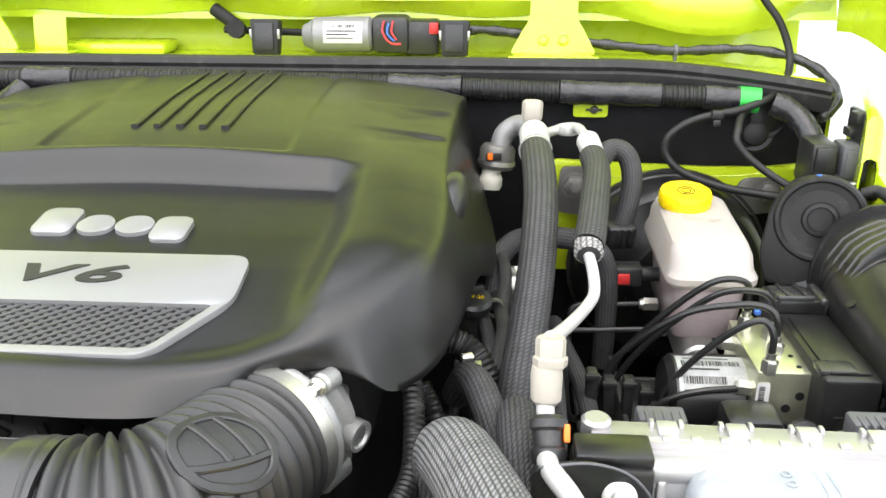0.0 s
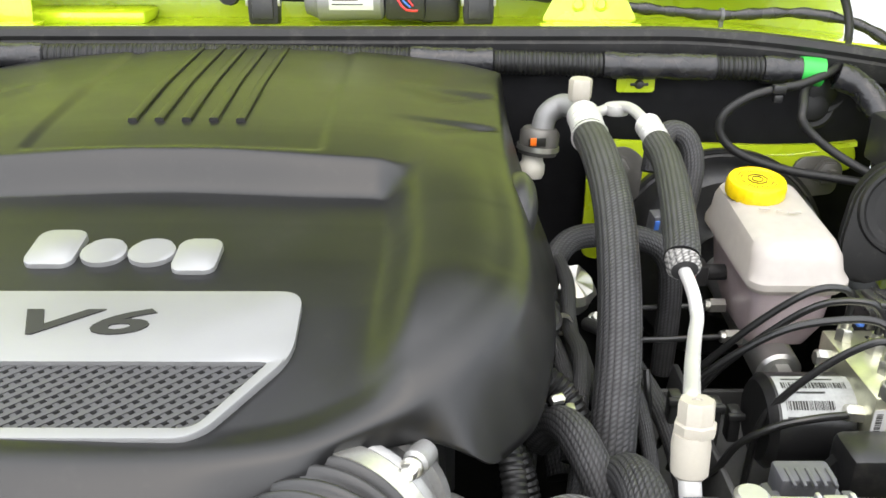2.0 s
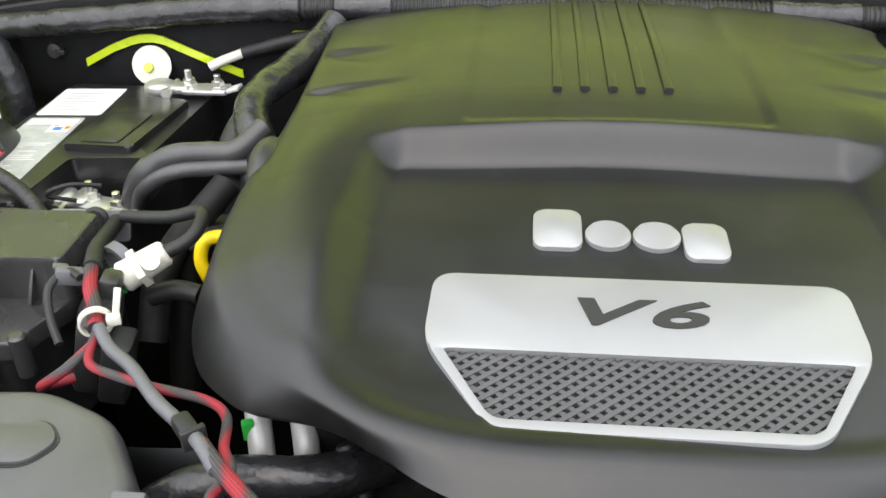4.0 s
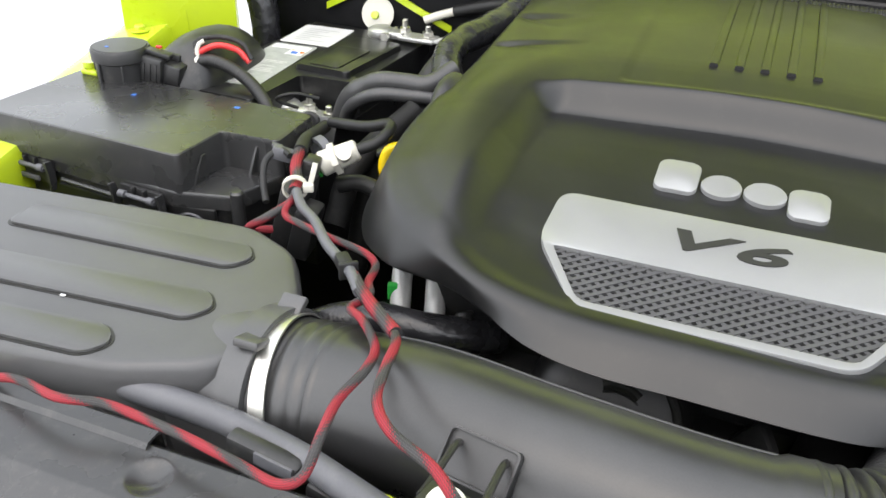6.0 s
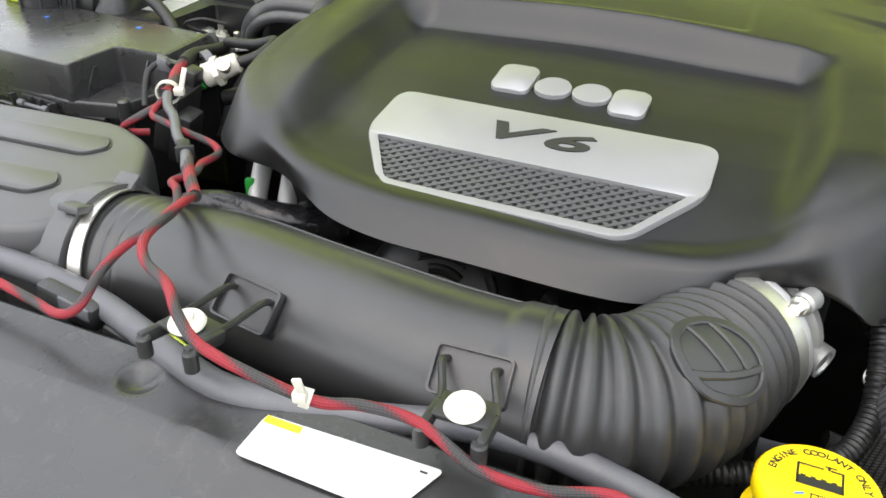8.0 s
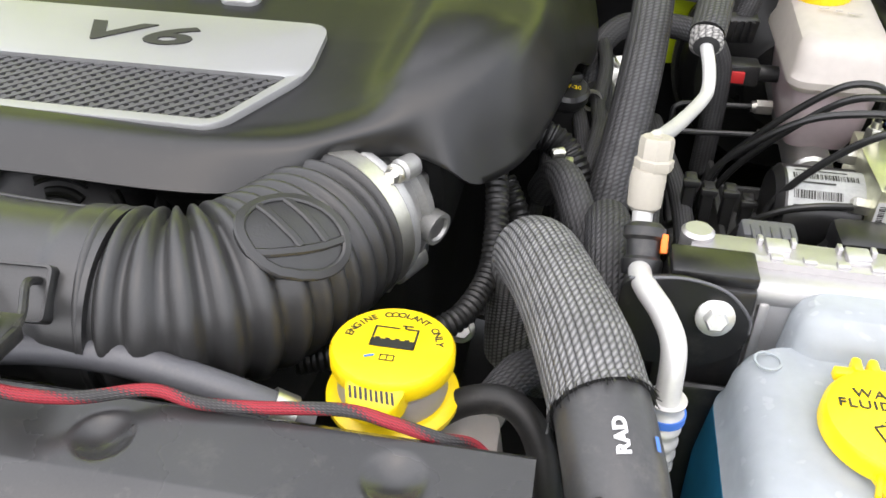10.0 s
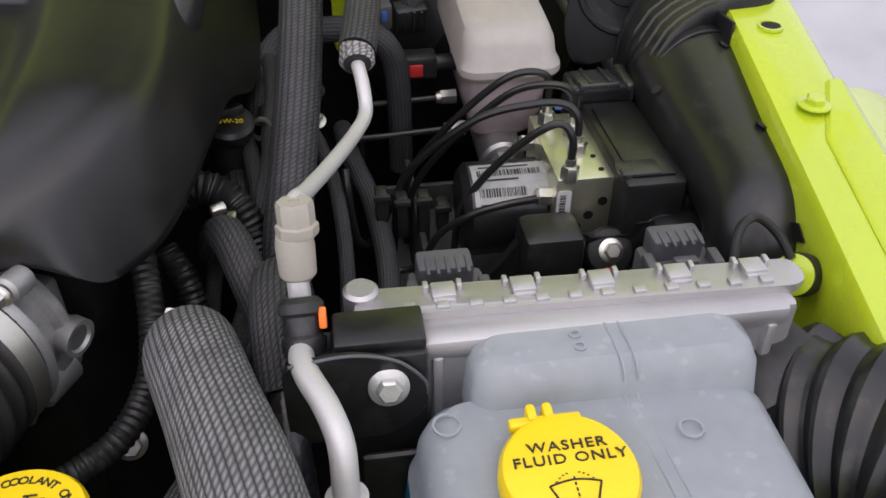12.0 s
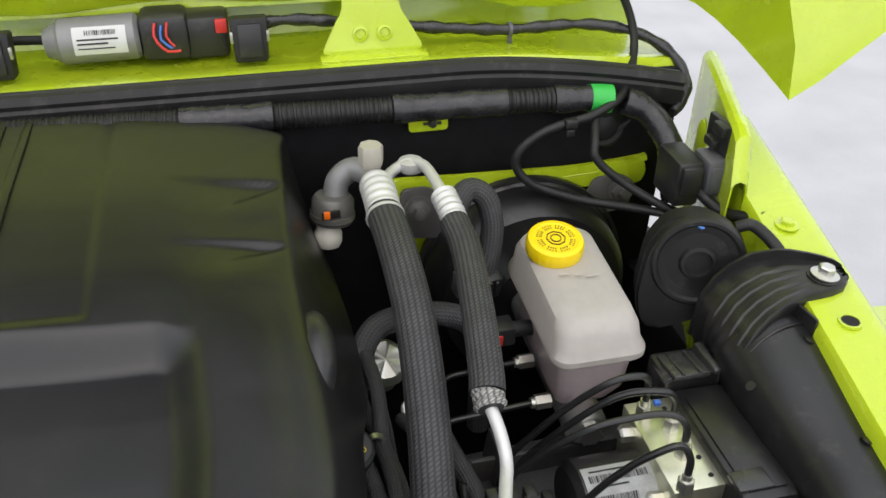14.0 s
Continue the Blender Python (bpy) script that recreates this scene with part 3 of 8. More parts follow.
for side in (1, -1):
    cheek = []
    for i in range(13):
        y = 0.905 + i * 0.0165
        x = XC + side * (0.693 + 0.315 * (y - 0.905))
        top = 1.172 + 0.010 * step01(0.905, 1.08, y) - 0.045 * step01(0.925, 0.905, y)
        cheek.append([(x - side * 0.006, y, 0.85), (x - side * 0.004, y, 1.05), (x - side * 0.002, y, top - 0.006), (x + side * 0.002, y, top - 0.001), (x + side * 0.007, y, top), (x + side * 0.014, y, top - 0.003), (x + side * 0.017, y, top - 0.012), (x + side * 0.019, y, 0.9)])
    part("cheek", sheet(cheek, 0.002), PAINT, cowl, "lime painted side of the cowl")
seal = []
prof = [(-0.014, -0.022), (-0.016, -0.004), (-0.013, -0.001), (-0.015, 0.004), (-0.012, 0.011), (-0.007, 0.0125), (-0.005, 0.009), (-0.001, 0.012), (0.004, 0.0115), (0.008, 0.006), (0.012, -0.002), (0.012, -0.02)]
for i in range(71):
    x = -0.72 + i * (0.722 + 0.72) / 70
    far = max(0.0, abs(x - XC) - 0.46) / 0.24
    y0, z0 = 1.092 - 0.028 * far ** 2, 1.1875 - 0.021 * far ** 1.6
    seal.append([(x, y0 + a, z0 + b) for a, b in prof])
solid("cowl_seal", sheet(seal, 0.0015), RUBBER, "long black rubber hood seal along the cowl", "seal", kind="structure")

# hood, raised past upright
hood = thing("hood", "raised lime green hood, underside towards the engine", "hood", (XC, 1.2, 1.24))
LEAN_BACK = 0.20


def hood_pt(x, up, out=0.0):
    """up: metres along the hood from its lower edge; out: towards the engine."""
    z0, y0 = 1.243, 1.212
    ln = math.hypot(1, LEAN_BACK)
    return (x, y0 + up * LEAN_BACK / ln - out / ln, z0 + up / ln + out * LEAN_BACK / ln)


skin = []
for j in range(25):
    up = -0.012 + j * 1.16 / 24
    half = 0.745 - 0.17 * max(0.0, up) / 1.19
    row = []
    for i in range(33):
        u = -1 + i / 16
        bow = 0.035 * u * u
        row.append(hood_pt(XC + u * half, up, bow))
    skin.append(row)
part("panel", sheet(skin, -0.004), PAINT, hood)
rim = []
for i in range(41):
    u = -1 + i / 20
    x = XC + u * 0.735
    dip = 0.026 * step01(0.42, 0.62, abs(u) * 0.735) - 0.03 * step01(0.64, 0.72, abs(u) * 0.735) + 0.004 * math.sin(x * 25)
    bow = 0.03 * u * u
    rim.append([hood_pt(x, 0.075, bow + 0.004), hood_pt(x, 0.035, bow + 0.016), hood_pt(x, 0.012, bow + 0.02), hood_pt(x, 0.006 - dip, bow + 0.012), hood_pt(x, -0.004 - dip, bow + 0.002)])
part("rear_rim", sheet(rim, 0.0015), PAINT, hood, "folded lower rim of the hood")
CORNER = [(0.035 + 0.045 * k, -0.002 * k, -0.03 - 0.105 * (k / 5) ** 1.4) for k in range(6)] + [(0.268, 0.012, -0.118), (0.275, 0.035, -0.098), (0.29, 0.075, -0.062), (0.31, 0.125, -0.015), (0.33, 0.18, 0.05)]
for side in (1, -1):
    flank = []
    for out, dx, low in CORNER:
        flank.append([hood_pt(XC + side * (0.745 + dx + 0.08 * out - (0.15 + 0.5 * dx) * max(0.0, rise - 0.1)), low + 0.13 * out + rise, out * (1.0 - 0.78 * step01(0.05, 0.45, rise))) for rise in (0.0, 0.006, 0.05, 0.15, 0.30, 0.50, 0.75, 1.05)])
    part("side_flank", sheet(flank, 0.003), PAINT, hood, "hood flank ending in a pointed corner")
    part("flank_slot", box(*hood_pt(XC + side * 0.804, -0.010, 0.272), 0.020, 0.006, 0.007, 0.002, (20, -30 * side, 0)), INK, hood)
# unseen sheet, added so the middle of the engine cover reflects dark
shade_liner = []
for j in range(13):
    up = 0.30 + j * 0.79 / 12
    half = 0.60 - 0.13 * up
    shade_liner.append([hood_pt(XC + half * (-1 + i / 10), up, 0.012 + 0.035 * (0.9 * (-1 + i / 10)) ** 2) for i in range(21)])
part("shade_liner", sheet(shade_liner, 0.008), FELT, hood, "unseen dark sheet added under the hood to dim reflections")
for side in (1, -1):
    cx = XC + side * 0.381
    plate_pts = [(-0.056, 0.0), (0.056, 0.0), (0.040, 0.030), (0.030, 0.045), (0.030, 0.075), (-0.030, 0.075), (-0.030, 0.045), (-0.040, 0.030)]
    m = Matrix.Translation((cx, 1.138, 1.196)) @ pose(0, 0, 0, 78, 0, 0)
    part("hinge", join(prism(round_poly(plate_pts, 0.008), -0.0015, 0.0025, m, 0.001), box(cx, 1.13, 1.1945, 0.115, 0.02, 0.004, 0.0015)), PAINT, hood, "lime painted hinge bracket with two round bosses")
    for dx in (-0.013, 0.013):
        part("boss", lathe([(0, 0), (0.0085, 0), (0.0085, 0.002), (0.006, 0.003), (0.005, 0.001), (0.003, 0.001), (0.003, 0.003), (0, 0.003)], m @ Vector((dx, 0.020, 0.0025)), (0, -0.98, 0.2), 24), PAINT, hood)
    part("eyelet", prism(round_poly([(-0.003, -0.008), (0.003, -0.008), (0.003, 0.008), (-0.003, 0.008)], 0.0028), 0.0025, 0.0031, m @ Matrix.Translation((0, 0.02, 0))), PAINT, hood)
# windscreen behind the hood, hidden but closing the view
solid("windscreen", sheet([[(x, 1.30, 1.25), (x, 1.62, 1.85)] for x in (-0.68, 0, 0.72)], 0.01), GLASS_DARK, "dark windscreen behind the raised hood", "window", kind="structure")

# ================= engine =================
block = thing("engine_block", "grimy dark engine block below its cover", "engine", (0.02, 0.78, 0.58))
part("block", box(0.02, 0.78, 0.80, 0.40, 0.5, 0.42, 0.03), DARK, block)
part("head", box(0.02, 0.78, 1.02, 0.44, 0.46, 0.08, 0.02), DARK, block)
part("timing_case", box(0.02, 0.50, 0.78, 0.30, 0.12, 0.30, 0.03), DARK, block)

# ---- engine cover ----
# crest of the cover and the hem of its skirt, seen from above, with their heights
SHOULDER = [(0.291, 1.020), (0.287, 1.003), (0.284, 0.930), (0.282, 0.846), (0.284, 0.772), (0.289, 0.688), (0.288, 0.623), (0.2775, 0.574), (0.253, 0.538), (0.2235, 0.515), (0.198, 0.5025), (0.156, 0.483),
            (0.094, 0.472), (0.0085, 0.4675), (-0.071, 0.4675), (-0.124, 0.477), (-0.1755, 0.504), (-0.2185, 0.539), (-0.248, 0.586), (-0.260, 0.638), (-0.261, 0.700),
            (-0.254, 0.761), (-0.250, 0.831), (-0.251, 0.921), (-0.255, 1.001), (-0.257, 1.020), (-0.250, 1.034), (-0.18, 1.062), (-0.08, 1.088), (0.017, 1.095), (0.11, 1.088), (0.21, 1.060), (0.282, 1.034)]
SHOULDER_Z = [1.1627, 1.1627, 1.1616, 1.1560, 1.1479, 1.1378, 1.1317, 1.1268, 1.1166, 1.1067, 1.1000, 1.0943,
              1.0930, 1.0965, 1.0985, 1.1030, 1.1095, 1.1127, 1.1195, 1.1256, 1.1331,
              1.1415, 1.1528, 1.1610, 1.1635, 1.1635, 1.165, 1.174, 1.181, 1.183, 1.181, 1.174, 1.165]
HEM = [(0.317, 1.026), (0.3195, 0.998), (0.3257, 0.929), (0.330, 0.849), (0.3275, 0.770), (0.316, 0.706), (0.309, 0.640), (0.3005, 0.590), (0.2877, 0.548), (0.270, 0.525), (0.259, 0.512),
       (0.247, 0.5055), (0.226, 0.510), (0.201, 0.502), (0.178, 0.491), (0.162, 0.477), (0.132, 0.463), (0.092, 0.451), (0.010, 0.447), (-0.045, 0.4455), (-0.088, 0.4515), (-0.126, 0.473),
       (-0.1605, 0.4935), (-0.203, 0.5045), (-0.225, 0.520), (-0.254, 0.5525), (-0.2735, 0.5945), (-0.2845, 0.6475), (-0.289, 0.6995), (-0.286, 0.761), (-0.278, 0.821), (-0.280, 0.901),
       (-0.286, 1.0015), (-0.283, 1.026), (-0.270, 1.044), (-0.19, 1.074), (-0.08, 1.103), (0.017, 1.108), (0.12, 1.101), (0.22, 1.072), (0.302, 1.044)]
HEM_Z = [1.0376, 1.0376, 1.0397, 1.0419, 1.0448, 1.0690, 1.0749, 1.0710, 1.0654, 1.0622, 1.0665,
         1.0780, 1.0827, 1.0839, 1.0851, 1.0840, 1.0745, 1.0773, 1.0815, 1.0835, 1.0875, 1.0905,
         1.0895, 1.0870, 1.0829, 1.0765, 1.0765, 1.0770, 1.0715, 1.0455, 1.0401, 1.0382,
         1.0365, 1.0365, 1.0365, 1.0365, 1.0365, 1.0365, 1.0365, 1.0365, 1.0365]
MID = (XC, 0.76)


def around(outline, heights, count):
    """Radius and height of a closed outline, seen from MID, at even angles."""
    line = spline([(x, y, z) for (x, y), z in zip(outline, heights)], 14, True)
    polar = sorted((math.atan2(p.y - MID[1], p.x - MID[0]), math.hypot(p.x - MID[0], p.y - MID[1]), p.z) for p in line)
    ang, rad, high = (np.array(column) for column in zip(*polar))
    ang = np.concatenate((ang - 2 * math.pi, ang, ang + 2 * math.pi))
    even_angles = [-math.pi + 2 * math.pi * i / count for i in range(count)]
    return [[float(v) for v in np.interp(even_angles, ang, np.tile(column, 3))] for column in (rad, high)]


DECK = [(0.44, 1.0855), (0.46, 1.0900), (0.483, 1.0945), (0.500, 1.0995), (0.515, 1.1065), (0.538, 1.1155), (0.574, 1.1255), (0.60, 1.131), (0.70, 1.150), (0.775, 1.163), (0.822, 1.1705), (0.92, 1.180), (1.04, 1.1845), (1.12, 1.183)]


def deck(x, y):
    return (table(DECK, y - 0.012) + table(DECK, y) + table(DECK, y + 0.012)) / 3 - table([(0.56, 0.0), (0.60, 0.0015), (0.69, 0.0115), (0.77, 0.0165), (0.85, 0.021), (1.0, 0.0235)], y) * ((x - XC) / 0.272) ** 2


def floor_z(y):
    return table([(0.46, 1.0908), (0.55, 1.1068), (0.60, 1.1157), (0.653, 1.1235), (0.70, 1.1295), (0.75, 1.1345), (0.80, 1.138)], y)


def cover_z(x, y):
    z = deck(x, y)
    a = abs(x - XC)
    half = table([(0.48, 0.182), (0.56, 0.187), (0.66, 0.190), (0.78, 0.182)], y)
    back = 0.775 - 0.006 * step01(0.0, 0.14, a) - 0.010 * step01(0.16, 0.19, a)
    inside = step01(half + 0.014, half - 0.018, a) * step01(back, back - 0.028, y) * step01(0.462, 0.497, y)
    z += min(0.0, floor_z(y) - 0.4 * (deck(XC, y) - z) - z) * inside
    # pocket under the badge mesh
    z -= 0.0045 * step01(0.086 + (y - 0.49) * 0.55, 0.080 + (y - 0.49) * 0.55, a) * step01(0.489, 0.494, y) * step01(0.549, 0.544, y)
    # sunk field round the ribs
    field = step01(0.124, 0.113, a) * step01(0.772, 0.784, y)
    z -= 0.0028 * field
    # two sharp creases on either shoulder
    for y0, slope in ((0.947, -0.14), (0.859, -0.18)):
        if a > 0.165:
            gap = (y0 + slope * (a - 0.165)) - y
            h = 0.0046 * min(1.0, (a - 0.165) / 0.08)
            z -= h * step01(-0.004, 0.005, gap) * (1 - step01(0.008, 0.055, gap))
    return z


engine_cover = thing("engine_cover", "satin black plastic engine cover with silver badge plate", "engine cover", (XC, 0.76, 1.06))
COUNT, RINGS = 480, 130
(rs, zs), (rh, zh) = around(SHOULDER, SHOULDER_Z, COUNT), around(HEM, HEM_Z, COUNT)
loops = []
for k in range(1, RINGS + 1):
    f = k / RINGS
    loop = []
    for i in range(COUNT):
        t = -math.pi + 2 * math.pi * i / COUNT
        x, y = MID[0] + f * rs[i] * math.cos(t), MID[1] + f * rs[i] * math.sin(t)
        ex, ey = MID[0] + rs[i] * math.cos(t), MID[1] + rs[i] * math.sin(t)
        lift = (zs[i] - cover_z(ex, ey)) * step01(0.76, 1.0, f)
        swell = 0.0105 * math.sin(math.pi * min(1.0, max(0.0, (f - 0.62) / 0.38)) ** 1.25) * step01(0.150, 0.205, abs(x - XC)) * step01(0.90, 0.72, y) * step01(0.47, 0.53, y)
        loop.append((x, y, cover_z(x, y) + lift + swell + 0.0026 * step01(0.915, 0.975, f) * step01(0.84, 0.70, y) - 0.0014 * max(0.0, (f - 0.982) / 0.018) ** 2))
    loops.append(loop)


edge = loops[-1]
for k in range(1, 13):
    f = k / 12
    loop = []
    for i in range(COUNT):
        t = -math.pi + 2 * math.pi * i / COUNT
        hx, hy = MID[0] + rh[i] * math.cos(t), MID[1] + rh[i] * math.sin(t)
        x0, y0, z0 = edge[i]
        zb = zh[i]
        bulge = 0.0010 * math.sin(math.pi * f ** 0.6)
        loop.append((x0 + (hx - x0) * f + bulge * math.cos(t), y0 + (hy - y0) * f + bulge * math.sin(t), z0 + (zb - z0) * f))
    loops.append(loop)
for inset, rise in ((0.0010, -0.0012), (0.0025, -0.0014), (0.004, -0.0004), (0.010, -0.0002)):
    loop = []
    for i in range(COUNT):
        t = -math.pi + 2 * math.pi * i / COUNT
        hx, hy = MID[0] + (rh[i] - inset) * math.cos(t), MID[1] + (rh[i] - inset) * math.sin(t)
        loop.append((hx, hy, zh[i] + rise))
    loops.append(loop)
shell = loft(loops, cap_first=False, cap_last=False)
shell.verts.ensure_lookup_table()
first_ring = shell.verts[:COUNT]
centre = shell.verts.new((MID[0], MID[1], cover_z(*MID)))
for i in range(COUNT):
    shell.faces.new((centre, first_ring[i], first_ring[(i + 1) % COUNT]))
part("shell", shell, COVER, engine_cover, angle=60)
for i in range(5):
    x = -0.0288 + i * 0.0227
    grid = []
    for j in range(25):
        y = 0.8275 + j * (1.058 - 0.8275) / 24
        z = cover_z(x, y)
        h = 0.0032
        grid.append([(x - 0.0042, y, z - 0.001), (x - 0.0036, y, z + h * 0.8), (x - 0.0026, y, z + h), (x + 0.0026, y, z + h), (x + 0.0036, y, z + h * 0.8), (x + 0.0042, y, z - 0.001)])
    rib = loft(grid, closed=False, cap_first=True, cap_last=True)
    part("rib", rib, COVER, engine_cover)
for side in (1, -1):
    lug_x = XC + side * 0.270
    bump = lathe([(0, -1)] + [(math.cos(radians(a)), math.sin(radians(a))) for a in range(-75, 90, 15)] + [(0, 1)], (0, 0, 0), (0, 0, 1), 36)
    bmesh.ops.transform(bump, matrix=Matrix.Translation((lug_x, 0.742, 1.121)) @ pose(0, 0, 0, 12, side * 14, 0) @ Matrix.Diagonal((0.016, 0.042, 0.028, 1)), verts=bump.verts)
    part("lug", bump, PLASTIC, engine_cover, "soft rounded lug on the cover's flank")
part("side_slot", prism(round_poly([(-0.012, -0.007), (0.012, -0.012), (0.010, 0.008), (-0.010, 0.008)], 0.004), 0, 0.0012, Matrix.Translation((0.3022, 0.708, 1.098)) @ turned((0, 0, 1), (1, 0, 0.25))), INK, engine_cover)

# badge plate with mesh insert and lettering; it lies on the cover's sunken floor
FLOOR = Matrix.Translation((XC + 0.0008, 0.55, 1.1083)) @ pose(0, 0, 0, math.degrees(math.atan(0.185)), 0, 0)
outer = round_poly([(-0.1275, 0.0605), (0.1275, 0.0605), (0.129, 0.001), (0.0885, -0.062), (-0.0885, -0.062), (-0.129, 0.001)], 0.015, 8)
inner = round_poly([(-0.1165, -0.0046), (0.1165, -0.0046), (0.1150, -0.0080), (0.0865, -0.0544), (-0.0865, -0.0544), (-0.1150, -0.0080)], 0.008, 6)


def holed(outer_pts, hole_pts, lo, hi, matrix):
    """A flat plate with a hole, as a ring of faces between two outlines sampled at the same angles."""
    def at_angle(poly, cx, cy, ang):
        best = None
        for (ax, ay), (bx, by) in zip(poly, poly[1:] + poly[:1]):
            dx, dy = math.cos(ang), math.sin(ang)
            ex, ey = bx - ax, by - ay
            den = dx * ey - dy * ex
            if abs(den) < 1e-12:
                continue
            t = ((ax - cx) * ey - (ay - cy) * ex) / den
            s = ((ax - cx) * dy - (ay - cy) * dx) / den
            if t > 0 and -1e-6 <= s <= 1 + 1e-6 and (best is None or t > best):
                best = t
        return (cx + best * math.cos(ang), cy + best * math.sin(ang))
    cx = sum(p[0] for p in hole_pts) / len(hole_pts)
    cy = sum(p[1] for p in hole_pts) / len(hole_pts)
    angs = sorted({math.atan2(y - cy, x - cx) for x, y in (*outer_pts, *hole_pts)})
    loops_ = []
    for pts, z in ((hole_pts, lo), (hole_pts, hi), ("mid", hi + 0.0006), (outer_pts, hi - 0.0008), (outer_pts, lo)):
        if pts == "mid":
            o = [at_angle(outer_pts, cx, cy, a) for a in angs]
            i_ = [at_angle(hole_pts, cx, cy, a) for a in angs]
            loops_.append([(i_[k][0] + (o[k][0] - i_[k][0]) * 0.12, i_[k][1] + (o[k][1] - i_[k][1]) * 0.12, z - 0.0004) for k in range(len(angs))])
            loops_.append([(i_[k][0] + (o[k][0] - i_[k][0]) * 0.93, i_[k][1] + (o[k][1] - i_[k][1]) * 0.93, z - 0.0004) for k in range(len(angs))])
        else:
            loops_.append([(*at_angle(pts, cx, cy, a), z) for a in angs])
    bm = loft(loops_, False, False)
    bmesh.ops.transform(bm, matrix=matrix, verts=bm.verts)
    return bm


def inside_poly(x, y, poly):
    hit = False
    for (ax, ay), (bx, by) in zip(poly, poly[1:] + poly[:1]):
        if (ay > y) != (by > y) and x < (bx - ax) * (y - ay) / (by - ay) + ax:
            hit = not hit
    return hit


def badge():
    """The trapezoid plate: a thin rim round its mesh."""
    bm = holed(outer, inner, -0.003, 0.0035, Matrix())
    bmesh.ops.transform(bm, matrix=FLOOR, verts=bm.verts)
    return bm


plate = part("badge_plate", badge(), SILVER, engine_cover, "satin silver trapezoid plate")
part("mesh_back", prism(inner, -0.0035, -0.0025, FLOOR), INK, plate)


mesh_bm = bmesh.new()
for slope in (1, -1):
    for k in range(-24, 25):
        x_mid = k * 0.0100
        line = [(x_mid + slope * (y + 0.029) * 1.30, y) for y in [-0.0540 + q * 0.0005 for q in range(99)]]
        run = [p for p in line if inside_poly(p[0], p[1], inner)]
        if len(run) < 4:
            continue
        (ax, ay), (bx, by) = run[0], run[-1]
        off = Vector((1, 0, 0)) * 0.0024
        lo, hi = -0.0032, 0.0002 + 0.0003 * slope
        pts = [Vector((ax, ay, 0)) - off, Vector((ax, ay, 0)) + off, Vector((bx, by, 0)) + off, Vector((bx, by, 0)) - off]
        vb = [mesh_bm.verts.new((p.x, p.y, lo)) for p in pts]
        vt = [mesh_bm.verts.new((p.x, p.y, hi)) for p in pts]
        mesh_bm.faces.new(vt)
        for i in range(4):
            mesh_bm.faces.new((vb[i], vb[(i + 1) % 4], vt[(i + 1) % 4], vt[i]))
bmesh.ops.transform(mesh_bm, matrix=FLOOR, verts=mesh_bm.verts)
part("mesh_insert", mesh_bm, MESH_GREY, plate, "grey mesh insert with small diamond holes")
part("lettering", letters("V6", 0.031, FLOOR @ Matrix.Translation((-0.0060, 0.0280, 0.0037)), 0.0009, 0.28, 2.3, 1.2, 0.0007), INK, plate, "black raised V6 lettering")
# the maker's badge as four plain rounded shapes
for x0, x1, y0, y1, plain in ((-0.0640, -0.0310, -0.012, 0.029, True), (-0.0290, 0.0020, -0.0106, 0.0183, False), (0.0030, 0.0350, -0.0106, 0.0183, False), (0.0360, 0.0655, -0.0190, 0.0183, True)):
    m = Matrix.Translation((XC, 0.653, floor_z(0.653) + 0.0005)) @ pose(0, 0, 0, math.degrees(math.atan(0.178)), 0, 0)
    if plain:
        o = rounded(x0, y0, x1, y1, 0.008)
    else:
        o = [((x0 + x1) / 2 + (x1 - x0) / 2 * math.cos(2 * math.pi * q / 36), (y0 + y1) / 2 + (y1 - y0) / 2 * math.sin(2 * math.pi * q / 36)) for q in range(36)]
    part("badge_shape", prism(o, -0.002, 0.0035, m, 0.001), SILVER, engine_cover, "plain silver badge shape")


# ================= passenger-side half of the bay =================
def hose(name, pts, r, material, label, category="hose", size=None, n=20, step=0.005, group="", ends=None, flat=(1, 1)):
    """A hose as a thing; ends: (material, length) of a fitting at its first and last point."""
    ob = thing(name, label, category, pts[0], group)
    part("sleeve" if material in (BRAID, BRAID_FINE) else "tube", tube(pts, r, n, step, size, True, flat), material, ob)
    return ob


# ---- refrigerant lines ----
suction = thing("suction_hose", "thick black sleeved refrigerant hose with grey end fitting", "hose", (0.37, 0.92, 1.1))
part("sleeve", tube([(0.370, 0.918, 1.129), (0.371, 0.86, 1.127), (0.371, 0.79, 1.111), (0.366, 0.72, 1.081), (0.358, 0.66, 1.046), (0.349, 0.615, 1.006), (0.343, 0.59, 0.955)], 0.0165, 24, 0.004), BRAID_FINE, suction)
part("crimp", tube([(0.3695, 0.962, 1.136), (0.370, 0.94, 1.134), (0.370, 0.912, 1.128)], 0.0165, 24, 0.0015, lambda s, q: 1.0 - 0.08 * (0.5 + 0.5 * math.cos(s * 2 * math.pi / 0.009)) + (0.1 if s > q - 0.006 else 0.0)), PIPE, suction, "ribbed pale grey crimp sleeve")
part("elbow", tube([(0.369, 0.955, 1.135), (0.366, 0.975, 1.138), (0.352, 0.99, 1.138), (0.337, 0.99, 1.127), (0.332, 0.985, 1.108)], 0.0118, 18, 0.004), MOTOR_GREY, suction)
part("sleeve_collar", lathe([(0.013, 0), (0.0195, 0), (0.0205, 0.004), (0.0205, 0.022), (0.017, 0.027), (0.013, 0.027)], (0.328, 0.979, 1.090), (0.10, 0.1, 1), 28), COLLAR, suction, "dull grey collar with an orange mark")
part("collar_slot", box(0.3255, 0.9593, 1.1080, 0.018, 0.003, 0.009, 0.001, (0, 0, 6)), INK, suction)
